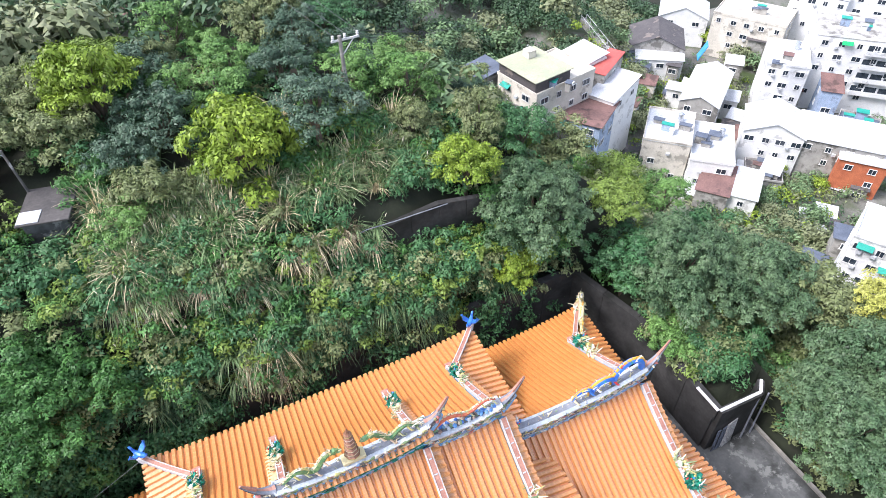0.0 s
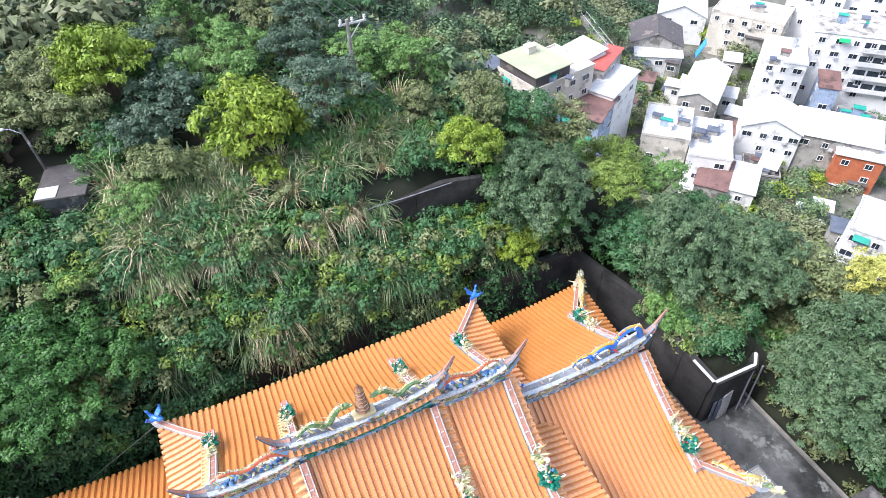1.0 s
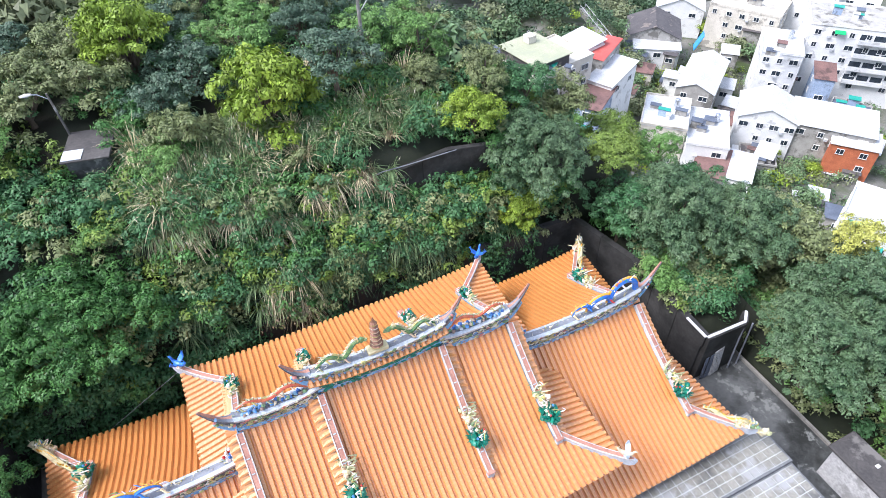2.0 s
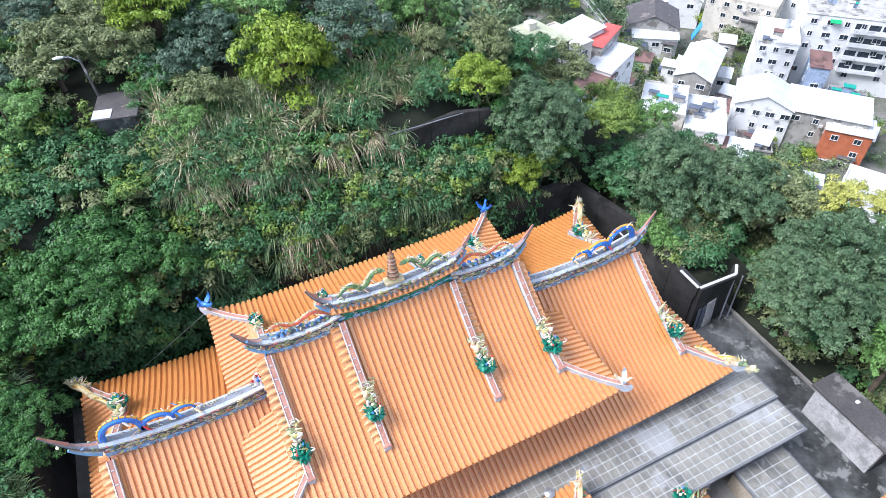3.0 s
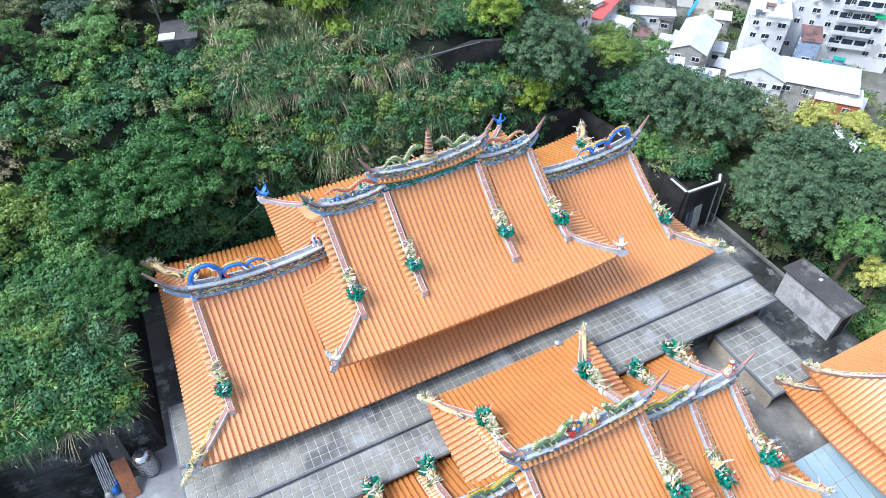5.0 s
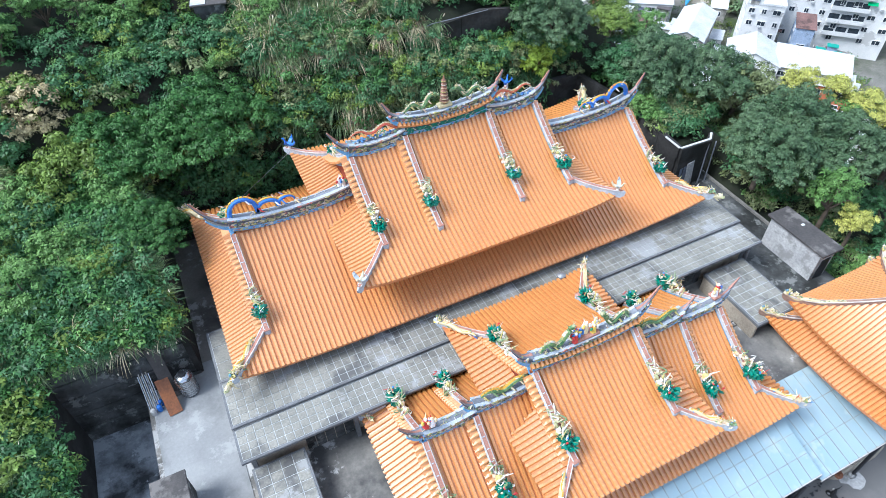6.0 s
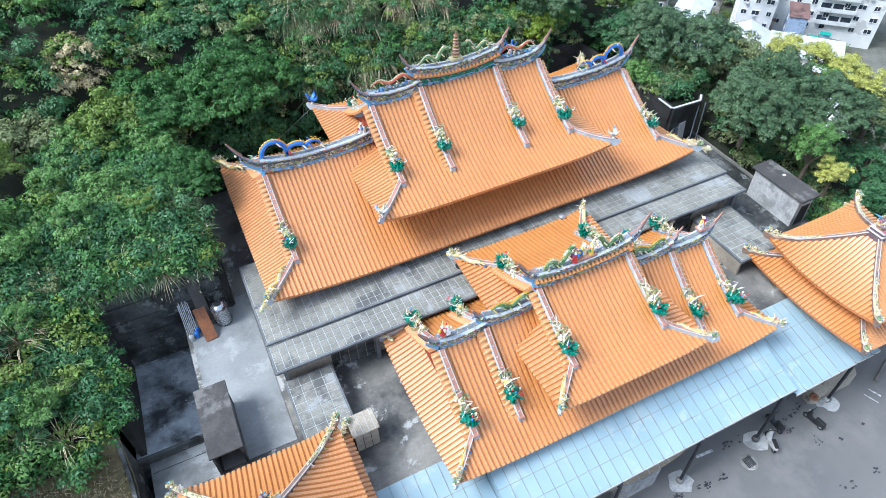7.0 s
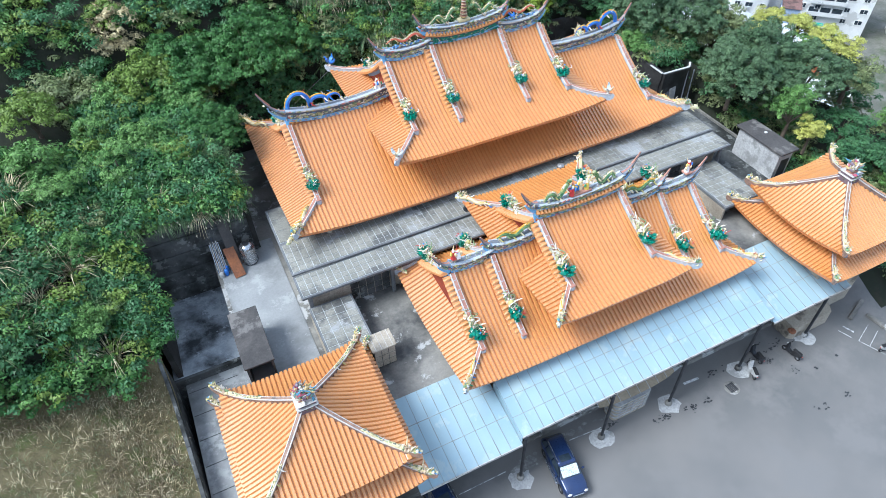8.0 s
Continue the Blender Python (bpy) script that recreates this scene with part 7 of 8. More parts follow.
e = empty("lane_hut", "pale concrete hut with dark flat roof beside the lane", "hut", "", (24.0, -12.85, TER))
g = Geo()
g.box((0, 0, 1.4), (1.6, 4.7, 2.8), 0)
g.make("wall", M["white_old"], e)
g = Geo()
g.box((0, 0, 2.92), (2.1, 5.3, 0.22), 0, bev=0.04)
g.make("roof", M["concrete_dark2"], e)
g = Geo()
g.box((0.1, -2.36, 1.05), (0.9, 0.06, 2.0), 0)
g.make("door", M["steel"], e)
g = Geo()
g.box((0.3, 0.5, 3.06), (0.25, 0.2, 0.06), 0)
g.make("vent", M["white"], e)

e = empty("hill_shed", "half-hidden hillside shed with dark flat roof and white sheet", "shed", "", (-10.6, 22.4, 18.6))
e.rotation_euler = (0, 0, radians(-12))
g = Geo()
g.box((0, 0, 1.0), (2.4, 3.0, 3.6), 0)
g.make("wall", M["concrete_dark"], e)
g = Geo()
g.box((0, 0, 2.86), (2.9, 3.5, 0.14), 0, bev=0.03)
g.make("roof", M["concrete_dark2"], e)
g = Geo()
g.box((-0.8, -1.1, 2.96), (1.2, 1.1, 0.05), 0, bev=0.01)
g.make("roof_sheet", M["r_white"], e, "bright white metal sheet")

e = empty("water_tank", "ribbed stainless steel water tank standing on the yard", "water tank", "", (-21.1, -3.75, TER + 0.04))
g = Geo()
prof = [(0.0, 0.0), (0.55, 0.0)]
for i in range(8):
    z = 0.15 + i * 0.2
    prof += [(0.58, z), (0.62, z + 0.05), (0.58, z + 0.1)]
prof += [(0.58, 1.75), (0.4, 1.92), (0.22, 1.98), (0.0, 2.0)]
lathe(g, prof, 18)
g.make("body", M["chrome"], e, smooth=True)
g = Geo()
lathe(g, [(0.24, 1.96), (0.24, 2.06), (0.0, 2.1)], 14)
g.make("lid", M["steel"], e)

for x, y, w, L, lean, m, lab in ((-22.35, -4.2, 0.85, 2.5, 0.72, "rust", "brown plywood board leaning in the yard corner"), (-22.2, -3.15, 0.8, 4.2, 1.25, "concrete_dark2", "dark weathered board leaning on the wall beside the tank"), (-23.3, -3.4, 0.12, 3.0, 1.0, "steel", "grey steel beam leaning on the wall")):
    g = Geo()
    g.box((0, 0, 0), (w, L, 0.05), 0, bev=0.01)
    o = tagged(g.make("board", [M[m]]), lab, "board")
    o.location, o.rotation_euler = (x, y, TER + 0.12 + math.sin(lean) * L / 2), (lean, 0, 0.12)
for i in range(7):
    g = Geo()
    g.tube([(-23.75 + 0.12 * i, -4.3, TER + 0.1 + 0.04 * (i % 3)), (-23.7 + 0.11 * i, -2.8, TER + 2.2 + 0.2 * (i % 2))], 0.035, 6)
    tagged(g.make("pipe", [M["ridge_white"] if i % 2 else M["chrome"]]), "pale pipe in a loose bundle in the yard corner", "pipe", "pipe bundle")
for x, y, m, lab in ((-23.15, -4.35, "blue", "bright blue plastic canister on the yard"), (-23.05, -3.95, "blue", "bright blue plastic canister on the yard"), (-23.55, -4.5, "white", "white plastic bucket on the yard")):
    g = Geo()
    lathe(g, [(0, 0), (0.17, 0), (0.18, 0.4), (0.14, 0.5), (0.06, 0.55), (0.0, 0.55)], 12)
    o = tagged(g.make("canister", [M[m]]), lab, "canister")
    o.location = (x, y, TER + 0.05)

e = empty("tiled_box", "small tiled service box with beige ribbed lid in the court", "service box", "", (-15.1, -17.3, TER))
g = Geo()
g.box((0, 0, 0.95), (1.5, 1.3, 1.9), 0)
g.make("body", M["concrete_dark"], e)
for sx in range(3):
    for sz in range(3):
        g = Geo()
        g.box((-0.5 + 0.5 * sx, -0.66, 0.35 + 0.6 * sz), (0.46, 0.03, 0.55), 0, bev=0.008)
        g.make("wall_tile", M["beige"], e)
g = Geo()
g.box((0, 0, 1.98), (1.75, 1.5, 0.14), 0, bev=0.04)
g.make("lid", M["beige"], e)
for i in range(4):
    g = Geo()
    g.box((-0.6 + 0.4 * i, 0, 2.06), (0.03, 1.45, 0.03), 0)
    g.make("lid_rib", M["ridge_white"], e)

# rusty gate leaves and props at the dark wall
for x, w, h, tilt, m in ((22.05, 0.5, 2.3, 0.05, "r_slate"), (22.75, 0.85, 2.6, -0.06, "white_old"), (22.35, 0.25, 2.4, 0.04, "white_old"), (21.6, 0.3, 2.2, 0.03, "r_slate")):
    g = Geo()
    g.box((0, 0, h / 2), (w, 0.05, h), 0, bev=0.01)
    for k in range(max(1, int(w / 0.2))):
        g.box((-w / 2 + 0.12 + 0.2 * k, -0.035, h / 2), (0.03, 0.03, h - 0.1), 0)
    o = tagged(g.make("metal_panel", [M[m]]), "pale corrugated metal panel leaning on the dark wall", "metal panel", "leaning panels")
    o.location, o.rotation_euler = (x, -2.2, TER + 0.05), (-0.06, tilt, 0.1)
for x in (23.9, 24.7):
    g = Geo()
    g.tube([(x, -2.3, TER), (x + 0.25, -2.0, 10.6)], 0.06, 6)
    tagged(g.make("pipe", [M["ridge_grey"]]), "grey pipe leaning against the wall end", "pipe")

# utility pole with cross arm, insulators and wires
PX, PY, PZ = 8.6, 24.0, 15.4
pole = empty("utility_pole", "tall concrete utility pole with angled white cross arm", "utility pole", "", (PX, PY, PZ))
g = Geo()
g.tube([(0, 0, 0), (0, 0, 11.2)], [0.19, 0.12], 10)
g.make("shaft", M["concrete"], pole)
g = Geo()
g.box((0.35, 0, 10.9), (1.9, 0.1, 0.12), 0)
g.make("cross_arm", M["white"], pole)
g = Geo()
g.tube([(0.1, 0, 9.9), (0.9, 0, 10.85)], 0.04, 6)
g.make("brace", M["white"], pole)
for x in (-0.45, 0.35, 1.2):
    g = Geo()
    lathe(g, [(0.02, 0), (0.1, 0.04), (0.06, 0.1), (0.11, 0.16), (0.06, 0.22), (0.1, 0.28), (0.03, 0.34), (0.0, 0.34)], 10, (x, 0, 10.96))
    g.make("insulator", M["white"], pole)
for k, (dx, a, b) in enumerate(((-0.45, (-1.5, 52, 34), (40, -20 + 90, 2)), (0.35, (-0.5, 53, 34), (42, 70, 2)), (1.2, (0.6, 54, 34), (44, 70, 2)))):
    p0 = Vector((PX + dx, PY, PZ + 11.3))
    for q in (Vector(a), Vector(b)):
        g = Geo()
        pts = [p0.lerp(q, f) - Vector((0, 0, 3.2 * f * (1 - f))) for f in [i / 12 for i in range(13)]]
        g.tube(pts, 0.016, 4, caps=False)
        tagged(g.make("power_cable", [M["steel"]]), "thin sagging overhead power cable", "cable", "power cables")
lamp = empty("street_lamp", "white street lamp on a leaning grey pole", "street lamp", "", (-11.8, 24.4, 19.0))
g = Geo()
g.tube([(0.3, -0.4, 0), (0, 0, 5.4)], [0.1, 0.07], 8)
g.make("pole", M["concrete"], lamp)
g = Geo()
g.tube([(0, 0, 5.0), (-0.5, 0.1, 5.4), (-0.9, 0.2, 5.45)], 0.035, 6)
g.make("arm", M["chrome"], lamp)
g = Geo()
g.blob((-1.15, 0.22, 5.45), (0.42, 0.17, 0.12), 0)
g.make("lamp_head", M["white"], lamp)
g = Geo()
pts = [(4.2, 15.3, 17.7), (6.1, 15.1, 18.3), (8.0, 14.9, 18.4), (11.5, 14.8, 18.5)]
g.tube(pts, 0.035, 6)
tagged(g.make("handrail", [M["ridge_grey"]]), "old grey pipe rail in the thicket", "handrail")
g = Geo()
g.tube([(-21, 9.6, 9.0), (-15, 9.4, 9.9), (-9.4, 8.0, 14.6)], 0.012, 4, caps=False)
tagged(g.make("power_cable", [M["ridge_grey"]]), "thin pale cable running to the roof corner", "cable")
for i in range(14):
    f = (i + 0.5) / 14
    g = Geo()
    g.box((0, 0, 0.09), (0.2, 0.46, 0.2), 0, bev=0.03)
    o = tagged(g.make("guard_block", [M["white"]]), "short white guard block on the hill lane wall", "guard block", "guard blocks")
    o.location, o.rotation_euler = (-30.6 - 5.6 * f, 16.2 - 8.6 * f, 15.04 - 1.65 * f), (0, 0, radians(-33))


# ---------------------------------------------------------------- car park
def wheel(parent, x, y, r, w, axis="x"):
    e = new("wheel")
    e.parent = parent
    e.location = (x, y, r)
    if axis == "x":
        e.rotation_euler = (0, math.pi / 2, 0)
    else:
        e.rotation_euler = (math.pi / 2, 0, 0)
    g = Geo()
    lathe(g, [(r * 0.62, -w / 2), (r * 0.95, -w / 2), (r, -w * 0.3), (r, w * 0.3), (r * 0.95, w / 2), (r * 0.62, w / 2), (r * 0.62, -w / 2)], 20)
    g.make("tyre", M["black"], e)
    g = Geo()
    lathe(g, [(0, -w * 0.42), (r * 0.2, -w * 0.45), (r * 0.62, -w * 0.36), (r * 0.62, w * 0.36), (r * 0.2, w * 0.45), (0, w * 0.42)], 14)
    g.make("rim", M["chrome"], e)


def loft(g, secs, mi=0, close=True):
    n = len(secs[0])
    o = len(g.v)
    for s in secs:
        g.v += [tuple(p) for p in s]
    for i in range(len(secs) - 1):
        for k in range(n):
            q = (k + 1) % n
            g.f.append((o + i * n + k, o + i * n + q, o + i * n + n + q, o + i * n + n + k))
            g.m.append(mi)
    if close:
        g.f += [tuple(o + k for k in range(n - 1, -1, -1)), tuple(o + (len(secs) - 1) * n + k for k in range(n))]
        g.m += [mi, mi]


def suv():
    """A dark blue five-door car; its nose points along local -y."""
    e = empty("car", "dark blue estate car with sunroof and white sunshade", "car", "", (-6.05, -27.4, 0.0))
    e.rotation_euler = (0, 0, radians(-8))
    g = Geo()
    secs = []
    for y, w, z0, z1 in ((-2.25, 0.62, 0.42, 0.66), (-2.15, 0.8, 0.3, 0.82), (-1.7, 0.88, 0.24, 0.95), (-0.9, 0.9, 0.24, 1.02), (0.0, 0.9, 0.24, 1.04), (1.2, 0.9, 0.24, 1.06), (1.9, 0.87, 0.28, 1.04), (2.2, 0.8, 0.36, 0.98), (2.27, 0.68, 0.46, 0.8)):
        secs.append([(-w, y, z0 + 0.1), (-w * 0.94, y, z0), (w * 0.94, y, z0), (w, y, z0 + 0.1), (w * 1.01, y, (z0 + z1) / 2), (w * 0.96, y, z1 - 0.08), (w * 0.8, y, z1), (-w * 0.8, y, z1), (-w * 0.96, y, z1 - 0.08), (-w * 1.01, y, (z0 + z1) / 2)])
    loft(g, secs)
    g.make("body", M["car_blue"], e, smooth=True)
    g = Geo()
    secs = []
    for y, w, z in ((-0.35, 0.66, 1.48), (-0.1, 0.68, 1.53), (0.6, 0.69, 1.56), (1.5, 0.66, 1.54), (1.85, 0.62, 1.48)):
        secs.append([(-w, y, z - 0.06), (w, y, z - 0.06), (w, y, z - 0.01), (w * 0.7, y, z + 0.03), (-w * 0.7, y, z + 0.03), (-w, y, z - 0.01)])
    loft(g, secs)
    g.make("roof", M["car_blue"], e, smooth=True)
    g = Geo()
    g.add([(-0.8, -1.1, 1.0), (0.8, -1.1, 1.0), (0.64, -0.36, 1.46), (-0.64, -0.36, 1.46)], [(0, 1, 2, 3)])
    g.make("windscreen", M["glass"], e)
    g = Geo()
    g.box((0, -0.72, 1.215), (1.25, 0.72, 0.02), 0)
    o = g.make("sunshade", M["sunshade"], e, "bright reflecting sunshade in the windscreen")
    c = Vector((0, -0.73, 1.26))
    o.matrix_local = Matrix.Translation(c) @ Euler((radians(32), 0, 0)).to_matrix().to_4x4() @ Matrix.Translation((0, 0.72, -1.215))
    for s in (-1, 1):
        for y0, y1, ya, yb in ((-0.95, 0.35, -0.28, 0.35), (0.42, 1.35, 0.42, 1.3), (1.42, 2.0, 1.37, 1.72)):
            g = Geo()
            g.add([(s * 0.855, y0, 1.03), (s * 0.855, y1, 1.03), (s * 0.67, yb, 1.46), (s * 0.67, ya, 1.46)], [(0, 1, 2, 3)])
            g.make("side_window", M["glass"], e)
        g = Geo()
        g.tube([(s * 0.6, -0.1, 1.6), (s * 0.6, 1.6, 1.6)], 0.03, 6)
        g.make("roof_rail", M["chrome"], e)
        g = Geo()
        g.blob((s * 1.02, -0.75, 1.08), (0.14, 0.08, 0.1), 0)
        g.make("mirror", M["car_blue"], e)
        g = Geo()
        g.box((s * 0.98, 0.0, 0.33), (0.16, 2.0, 0.06), 0, bev=0.02)
        g.make("running_board", M["chrome"], e)
        g = Geo()
        g.blob((s * 0.6, -2.15, 0.76), (0.2, 0.1, 0.1), 0)
        g.make("headlight", M["white"], e)
        for y in (-1.4, 1.35):
            wheel(e, s * 0.82, y, 0.35, 0.23)
    g = Geo()
    g.add([(-0.72, 2.15, 1.02), (0.72, 2.15, 1.02), (0.6, 1.88, 1.46), (-0.6, 1.88, 1.46)], [(0, 1, 2, 3)])
    g.make("rear_window", M["glass"], e)
    g = Geo()
    g.box((0, 0.1, 1.575), (0.8, 0.5, 0.012), 0, bev=0.004)
    g.make("sunroof", M["glass"], e)
    g = Geo()
    for i in range(4):
        g.box((0, -2.27, 0.55 + 0.05 * i), (0.8, 0.05, 0.02), 0)
    g.make("grille", M["chrome"], e)
    return e


def scooter(x, y, rot, body, label):
    e = empty("scooter", label, "scooter", "parked scooters", (x, y, 0.0))
    e.rotation_euler = (0, 0, radians(rot))
    for yy in (-0.62, 0.6):
        wheel(e, 0, yy, 0.23, 0.12)
    g = Geo()
    secs = []
    for y0, w, z0, z1 in ((-0.55, 0.16, 0.5, 0.95), (-0.42, 0.2, 0.3, 0.98), (-0.3, 0.18, 0.26, 0.5), (0.0, 0.17, 0.24, 0.36), (0.1, 0.18, 0.26, 0.72), (0.4, 0.19, 0.34, 0.76), (0.75, 0.13, 0.5, 0.74), (0.88, 0.06, 0.58, 0.7)):
        secs.append([(-w, y0, z0), (w, y0, z0), (w, y0, (z0 + z1) / 2), (w * 0.7, y0, z1), (-w * 0.7, y0, z1), (-w, y0, (z0 + z1) / 2)])
    loft(g, secs)
    g.make("body", M[body], e)
    g = Geo()
    g.box((0, 0.42, 0.8), (0.3, 0.75, 0.1), 0, bev=0.04)
    g.make("seat", M["black"], e)
    g = Geo()
    g.tube([(-0.34, -0.42, 1.02), (0, -0.5, 1.08), (0.34, -0.42, 1.02)], 0.03, 6)
    g.make("handlebar", M["black"], e)
    g = Geo()
    g.tube([(0, -0.62, 0.25), (0, -0.5, 0.95)], 0.05, 6)
    g.make("fork", M["steel"], e)
    for s in (-1, 1):
        g = Geo()
        g.tube([(s * 0.22, -0.45, 1.05), (s * 0.32, -0.42, 1.24)], 0.012, 5)
        g.blob((s * 0.33, -0.42, 1.27), (0.07, 0.02, 0.05), 0)
        g.make("mirror", M["black"], e)
    g = Geo()
    g.blob((0, 0.88, 0.66), (0.07, 0.05, 0.05), 0)
    g.make("tail_light", M["r_red"], e)
    g = Geo()
    g.blob((0, -0.6, 0.9), (0.1, 0.06, 0.08), 0)
    g.make("headlight", M["white"], e)
    return e


blue_car = suv()
other = copy_thing(blue_car, pose(-14.8, -26.2, 0.0, rz=2))
other["label"] = "dark blue car parked under the blue canopy"
scooter(13.1, -26.35, 172, "steel", "dark scooter parked behind a canopy post")
scooter(11.75, -27.3, 155, "white_old", "white scooter with black seat parked by a post")
scooter(15.85, -27.45, 184, "black", "large black scooter standing askew on the asphalt")
scooter(23.1, -30.6, 80, "white_old", "pale scooter parked beside the planting bed")

# counter with moulded ledges and framed panels, and the shallow curved awning before it
def rounded_course(g, w, d, r, z0, z1, mi=0):
    pts = []
    for cx, cy, a0 in ((w / 2 - r, -d / 2 + r, -90), (w / 2 - r, d / 2 - r, 0), (-w / 2 + r, d / 2 - r, 90), (-w / 2 + r, -d / 2 + r, 180)):
        pts += [(cx + r * math.cos(radians(a0 + 18 * k)), cy + r * math.sin(radians(a0 + 18 * k))) for k in range(6)]
    n = len(pts)
    g.add([(x, y, z0) for x, y in pts] + [(x, y, z1) for x, y in pts], [tuple(range(n - 1, -1, -1)), tuple(range(n, 2 * n))] + [(k, (k + 1) % n, n + (k + 1) % n, n + k) for k in range(n)], mi)


e = empty("stone_counter", "pale stone counter with moulded ledges under the canopy", "counter", "", (0.95, -25.3, 0))
for z0, z1, gr in ((0.0, 0.3, 0.1), (0.38, 0.72, 0.0), (0.8, 1.14, 0.0), (1.22, 1.56, 0.0), (1.64, 2.0, 0.0)):
    g = Geo()
    rounded_course(g, 3.2 + gr, 1.2 + gr, 0.4, z0, z1)
    g.make("course", M["beige"], e)
for z in (0.3, 0.72, 1.14, 1.56, 2.0):
    g = Geo()
    rounded_course(g, 3.34, 1.34, 0.44, z, z + 0.08)
    g.make("ledge", M["white_old"], e)
for x in (-1.1, 0.0, 1.1):
    g = Geo()
    g.box((x, -0.63, 1.0), (0.09, 0.1, 1.9), 0, bev=0.02)
    g.make("pilaster", M["white_old"], e)
e = empty("awning", "small curved beige awning with thin white poles", "awning", "", (1.05, -25.78, 0))
g = Geo()
pts = []
for i in range(15):
    f = i / 14
    for j in range(5):
        q = j / 4
        y = -0.34 * math.sin(math.pi * f) ** 0.6 * (1 - q) + 1.7 * q
        pts.append((-3.4 + 6.8 * f, y, 3.05 + 0.8 * q))
g.grid(pts, 15, 5)
g.grid([(x, y, z - 0.03) for x, y, z in pts], 15, 5)
g.make("cover", M["awning"], e)
for i in range(9):
    g = Geo()
    f = i / 8
    y = -0.34 * math.sin(math.pi * f) ** 0.6
    g.tube([(-3.4 + 6.8 * f, y, 3.08), (-3.4 + 6.8 * f, 1.7, 3.88)], 0.022, 5)
    g.make("rib", M["white"], e)
for x in (-3.3, 3.3):
    g = Geo()
    g.tube([(x, 1.6, 0), (x, 1.6, 3.85)], 0.03, 6)
    g.make("pole", M["white"], e)

e = empty("concrete_tank", "rounded pale concrete bulk beside the last post", "concrete block", "", (19.0, -25.4, 0))
g = Geo()
pts = [(-2.2, -0.7), (-1.8, -1.0), (2.0, -1.0), (2.4, -0.5), (2.4, 0.9), (-2.2, 0.9)]
n = len(pts)
g.add([(x, y, 0) for x, y in pts] + [(x * 0.97, y * 0.97, 1.5) for x, y in pts], [tuple(range(n, 2 * n))] + [(k, (k + 1) % n, n + (k + 1) % n, n + k) for k in range(n)])
g.make("body", M["beige"], e)
g = Geo()
for k in range(9):
    a = k * 0.7
    g.blob((-2.4 + 0.18 * math.cos(a), -0.9 + 0.18 * math.sin(a), 1.35), (0.16, 0.16, 0.12), 0, 0.4)
g.make("planting", M["rust"], e)

e = empty("ladder", "weathered grey ladder lying on the court floor", "ladder", "", (15.3, -15.8, TER))
e.rotation_euler = (0, 0, radians(-4))
for sy in (-0.2, 0.2):
    g = Geo()
    g.box((0, sy, 0.04), (1.9, 0.05, 0.06), 0, bev=0.01)
    g.make("rail", M["concrete_dark2"], e)
for i in range(8):
    g = Geo()
    g.tube([(0.22 * (i - 3.5), -0.2, 0.04), (0.22 * (i - 3.5), 0.2, 0.04)], 0.022, 6)
    g.make("rung", M["concrete_dark2"], e)

# painted lines, drain and oil stains on the asphalt
for x0, y0, x1, y1, w in ((22.0, -27.35, 22.3, -28.2, 0.14), (21.3, -27.5, 21.65, -28.5, 0.07), (24.0, -28.2, 21.9, -29.0, 0.04), (21.9, -29.0, 22.65, -30.9, 0.05), (24.15, -29.0, 22.2, -29.8, 0.04), (6.3, -25.75, 7.7, -25.85, 0.2), (-13.5, -25.75, -9.8, -25.75, 0.06), (-4.4, -25.75, -1.7, -25.95, 0.06)):
    g = Geo()
    d = Vector((x1 - x0, y1 - y0, 0))
    g.sweep([(x0, y0, 0.004), (x1, y1, 0.004)], [(-w / 2, 0), (-w / 2, 0.008), (w / 2, 0.008), (w / 2, 0)], 0)
    tagged(g.make("road_line", [M["line"]]), "worn white painted line on the asphalt", "road marking", kind="structure")
e = empty("drain_cover", "square iron drain cover in a pale concrete ring", "drain cover", "", (9.4, -27.7, 0))
g = Geo()
lathe(g, [(0.62, 0), (0.62, 0.012), (0.0, 0.012)], 16)
g.make("collar", M["concrete"], e)
for i in range(6):
    g = Geo()
    g.box((-0.3 + 0.12 * i, 0, 0.02), (0.08, 0.75, 0.02), 0)
    g.make("bar", M["steel"], e)
rng = random.Random(77)
g = Geo()
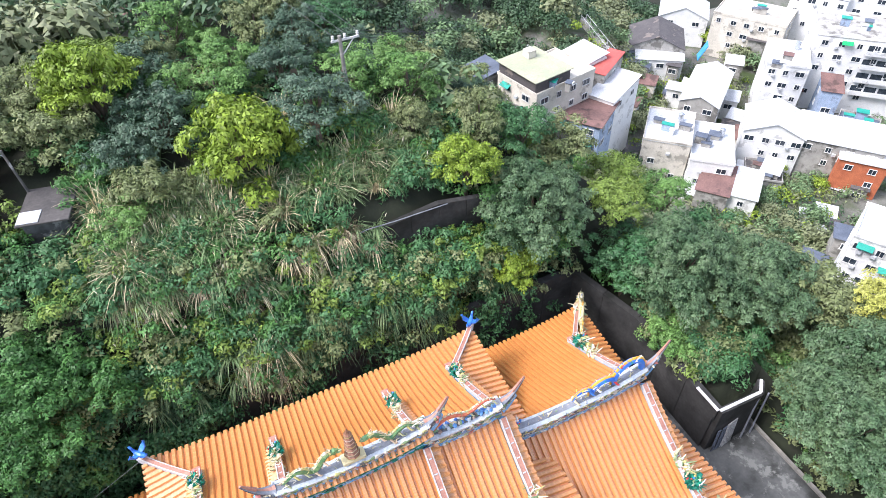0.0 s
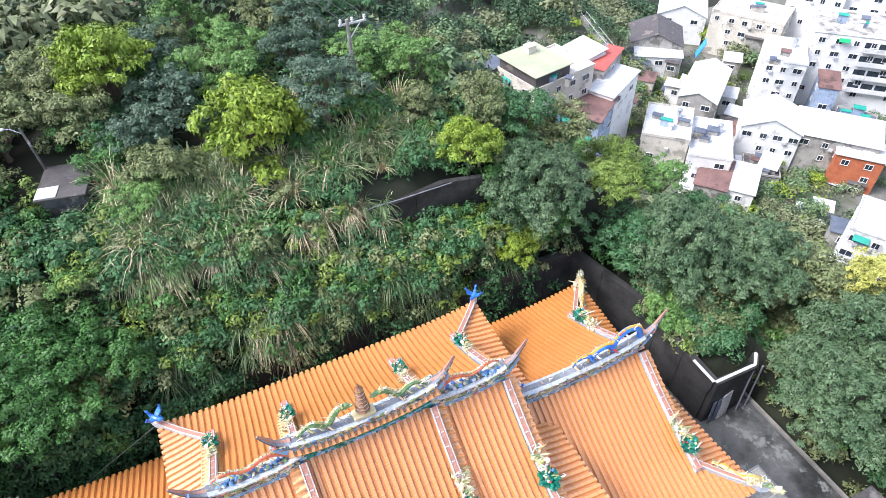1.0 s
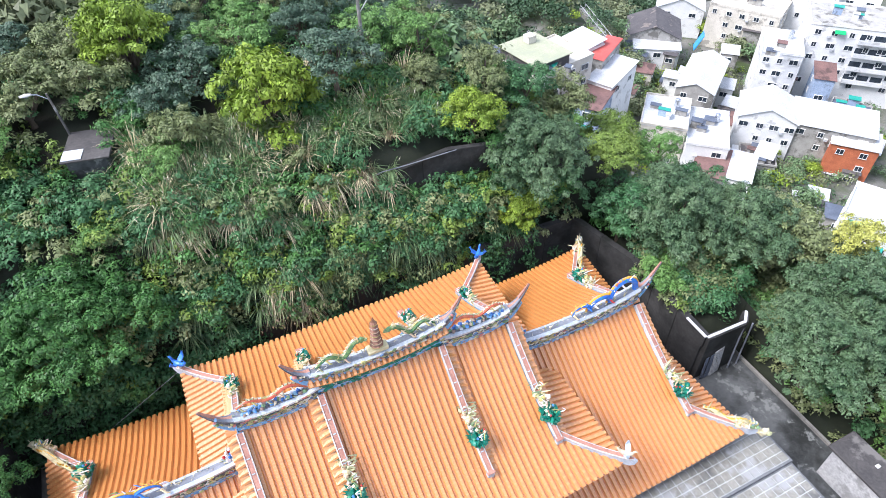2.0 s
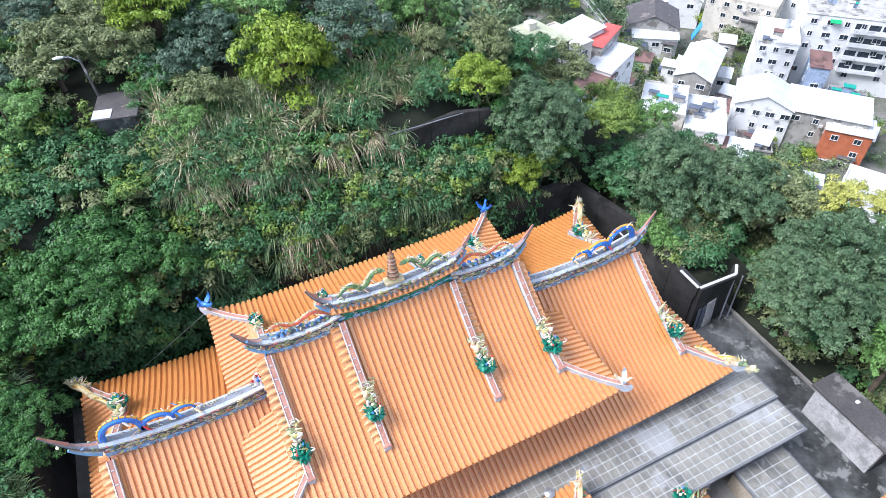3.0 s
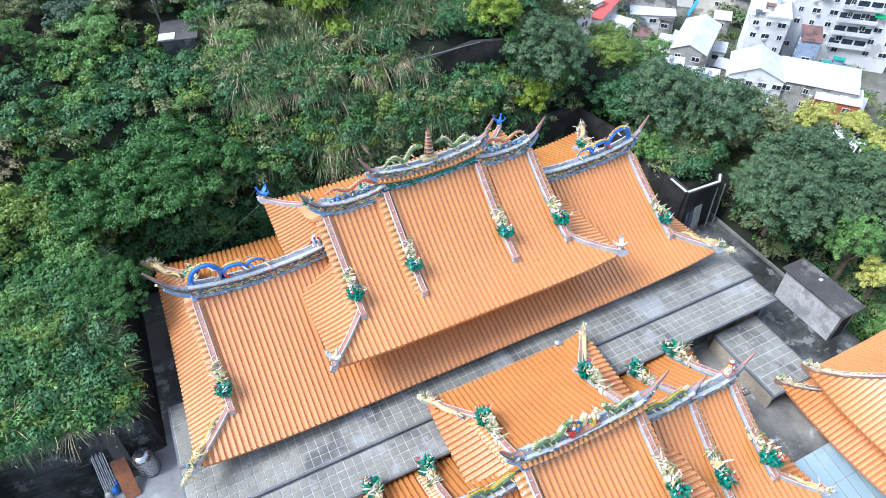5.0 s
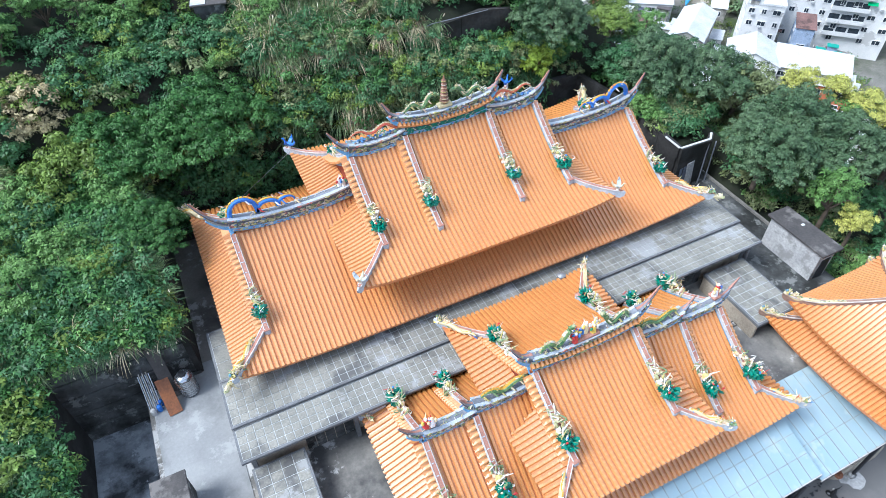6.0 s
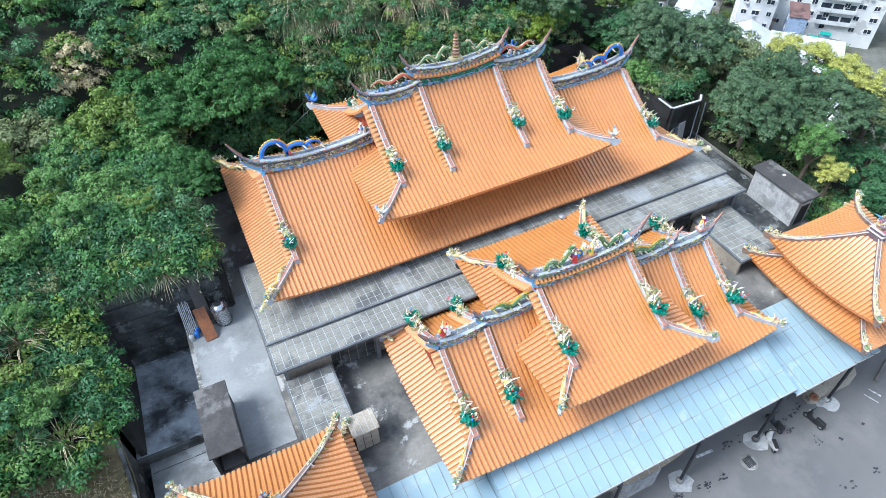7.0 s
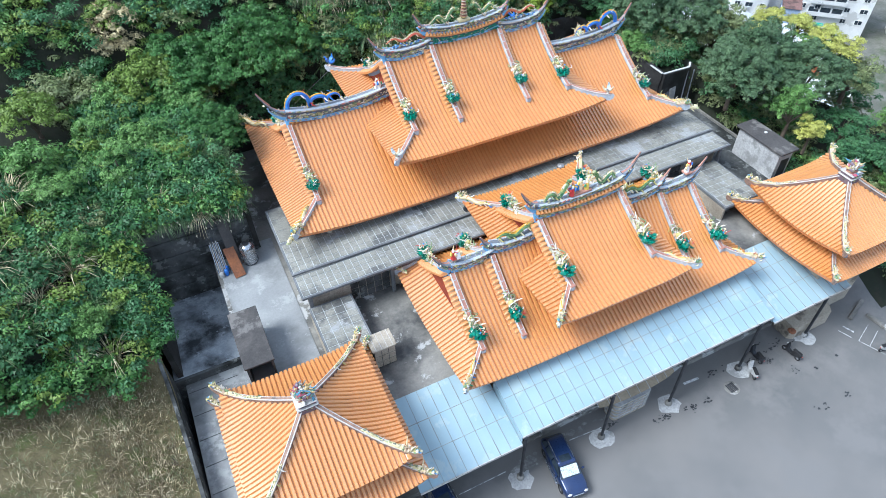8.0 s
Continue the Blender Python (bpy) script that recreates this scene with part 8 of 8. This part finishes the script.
for cx, cy, n, sx, sy in ((2.9, -27.35, 26, 0.9, 0.3), (-0.8, -26.05, 18, 0.7, 0.25), (5.4, -27.65, 22, 0.7, 0.35), (6.9, -27.7, 10, 0.5, 0.3), (9.2, -25.9, 16, 0.9, 0.3), (13.8, -27.3, 14, 0.4, 0.5), (15.8, -26.05, 12, 0.8, 0.3), (14.6, -26.3, 12, 1.2, 0.25), (15.0, -28.6, 10, 0.3, 0.4), (14.6, -32.15, 10, 0.5, 0.4), (16.7, -32.1, 6, 0.4, 0.2), (19.1, -29.2, 3, 0.2, 0.2), (16.7, -29.4, 3, 0.3, 0.2)):
    for i in range(n):
        x, y = cx + rng.gauss(0, sx * 0.5), cy + rng.gauss(0, sy * 0.5)
        r = rng.uniform(0.03, 0.13)
        k = 9
        g.add([(x + r * rng.uniform(0.6, 1.5) * math.cos(6.283 * a / k), y + r * rng.uniform(0.4, 0.9) * math.sin(6.283 * a / k), 0.006 + 0.00015 * len(g.f)) for a in range(k)], [tuple(range(k))])
tagged(g.make("oil_stain", [M["oil"]]), "scattered dark oil stains on the asphalt", "stain", kind="stuff")
g = Geo()
for cx, cy, n, sx, sy in ((-8.2, -25.9, 46, 1.1, 0.5), (-3.9, -25.3, 30, 1.4, 0.2), (-0.9, -25.5, 10, 0.5, 0.2)):
    for i in range(n):
        x, y, r = cx + rng.gauss(0, sx * 0.5), cy + rng.gauss(0, sy * 0.5), rng.uniform(0.06, 0.26)
        g.add([(x + r * rng.uniform(0.5, 1.5) * math.cos(6.283 * a / 9), y + r * rng.uniform(0.3, 0.8) * math.sin(6.283 * a / 9), 0.032 + 0.00015 * len(g.f)) for a in range(9)], [tuple(range(9))])
tagged(g.make("cement_spill", [M["wet"]]), "patchy pale cement spill on the asphalt", "stain", kind="stuff")
for x, y, L, rot in ((24.5, -26.6, 3.0, 20), (24.9, -29.0, 3.2, 95)):
    g = Geo()
    g.box((0, 0, 0.14), (L, 0.35, 0.28), 0, bev=0.05)
    o = tagged(g.make("kerb_stone", [M["concrete"]]), "rough pale kerb stone edging the planting bed", "kerb", "kerb stones")
    o.location, o.rotation_euler = (x, y, 0), (0, 0, radians(rot))
g = Geo()
g.tube([(-29.5, -17.9, 4.4), (-29.5, -17.9, 4.7)], [0.16, 0.1], 8)
tagged(g.make("plastic_bag", [M["r_red"]]), "crumpled red plastic litter on the dry bank", "litter")
rng = random.Random(9)
for i in range(26):
    g = Geo()
    x, y = rng.uniform(-30.2, -29.5), rng.uniform(-18.5, -12)
    a = rng.uniform(0, 6.28)
    g.tube([(x, y, 4.75), (x + 0.7 * math.cos(a), y + 0.9 * math.sin(a), 4.85 + rng.uniform(0, 0.3))], 0.02, 5)
    tagged(g.make("stick", [M["bark"]]), "dry stick heaped along the low wall", "stick", "stick heap")
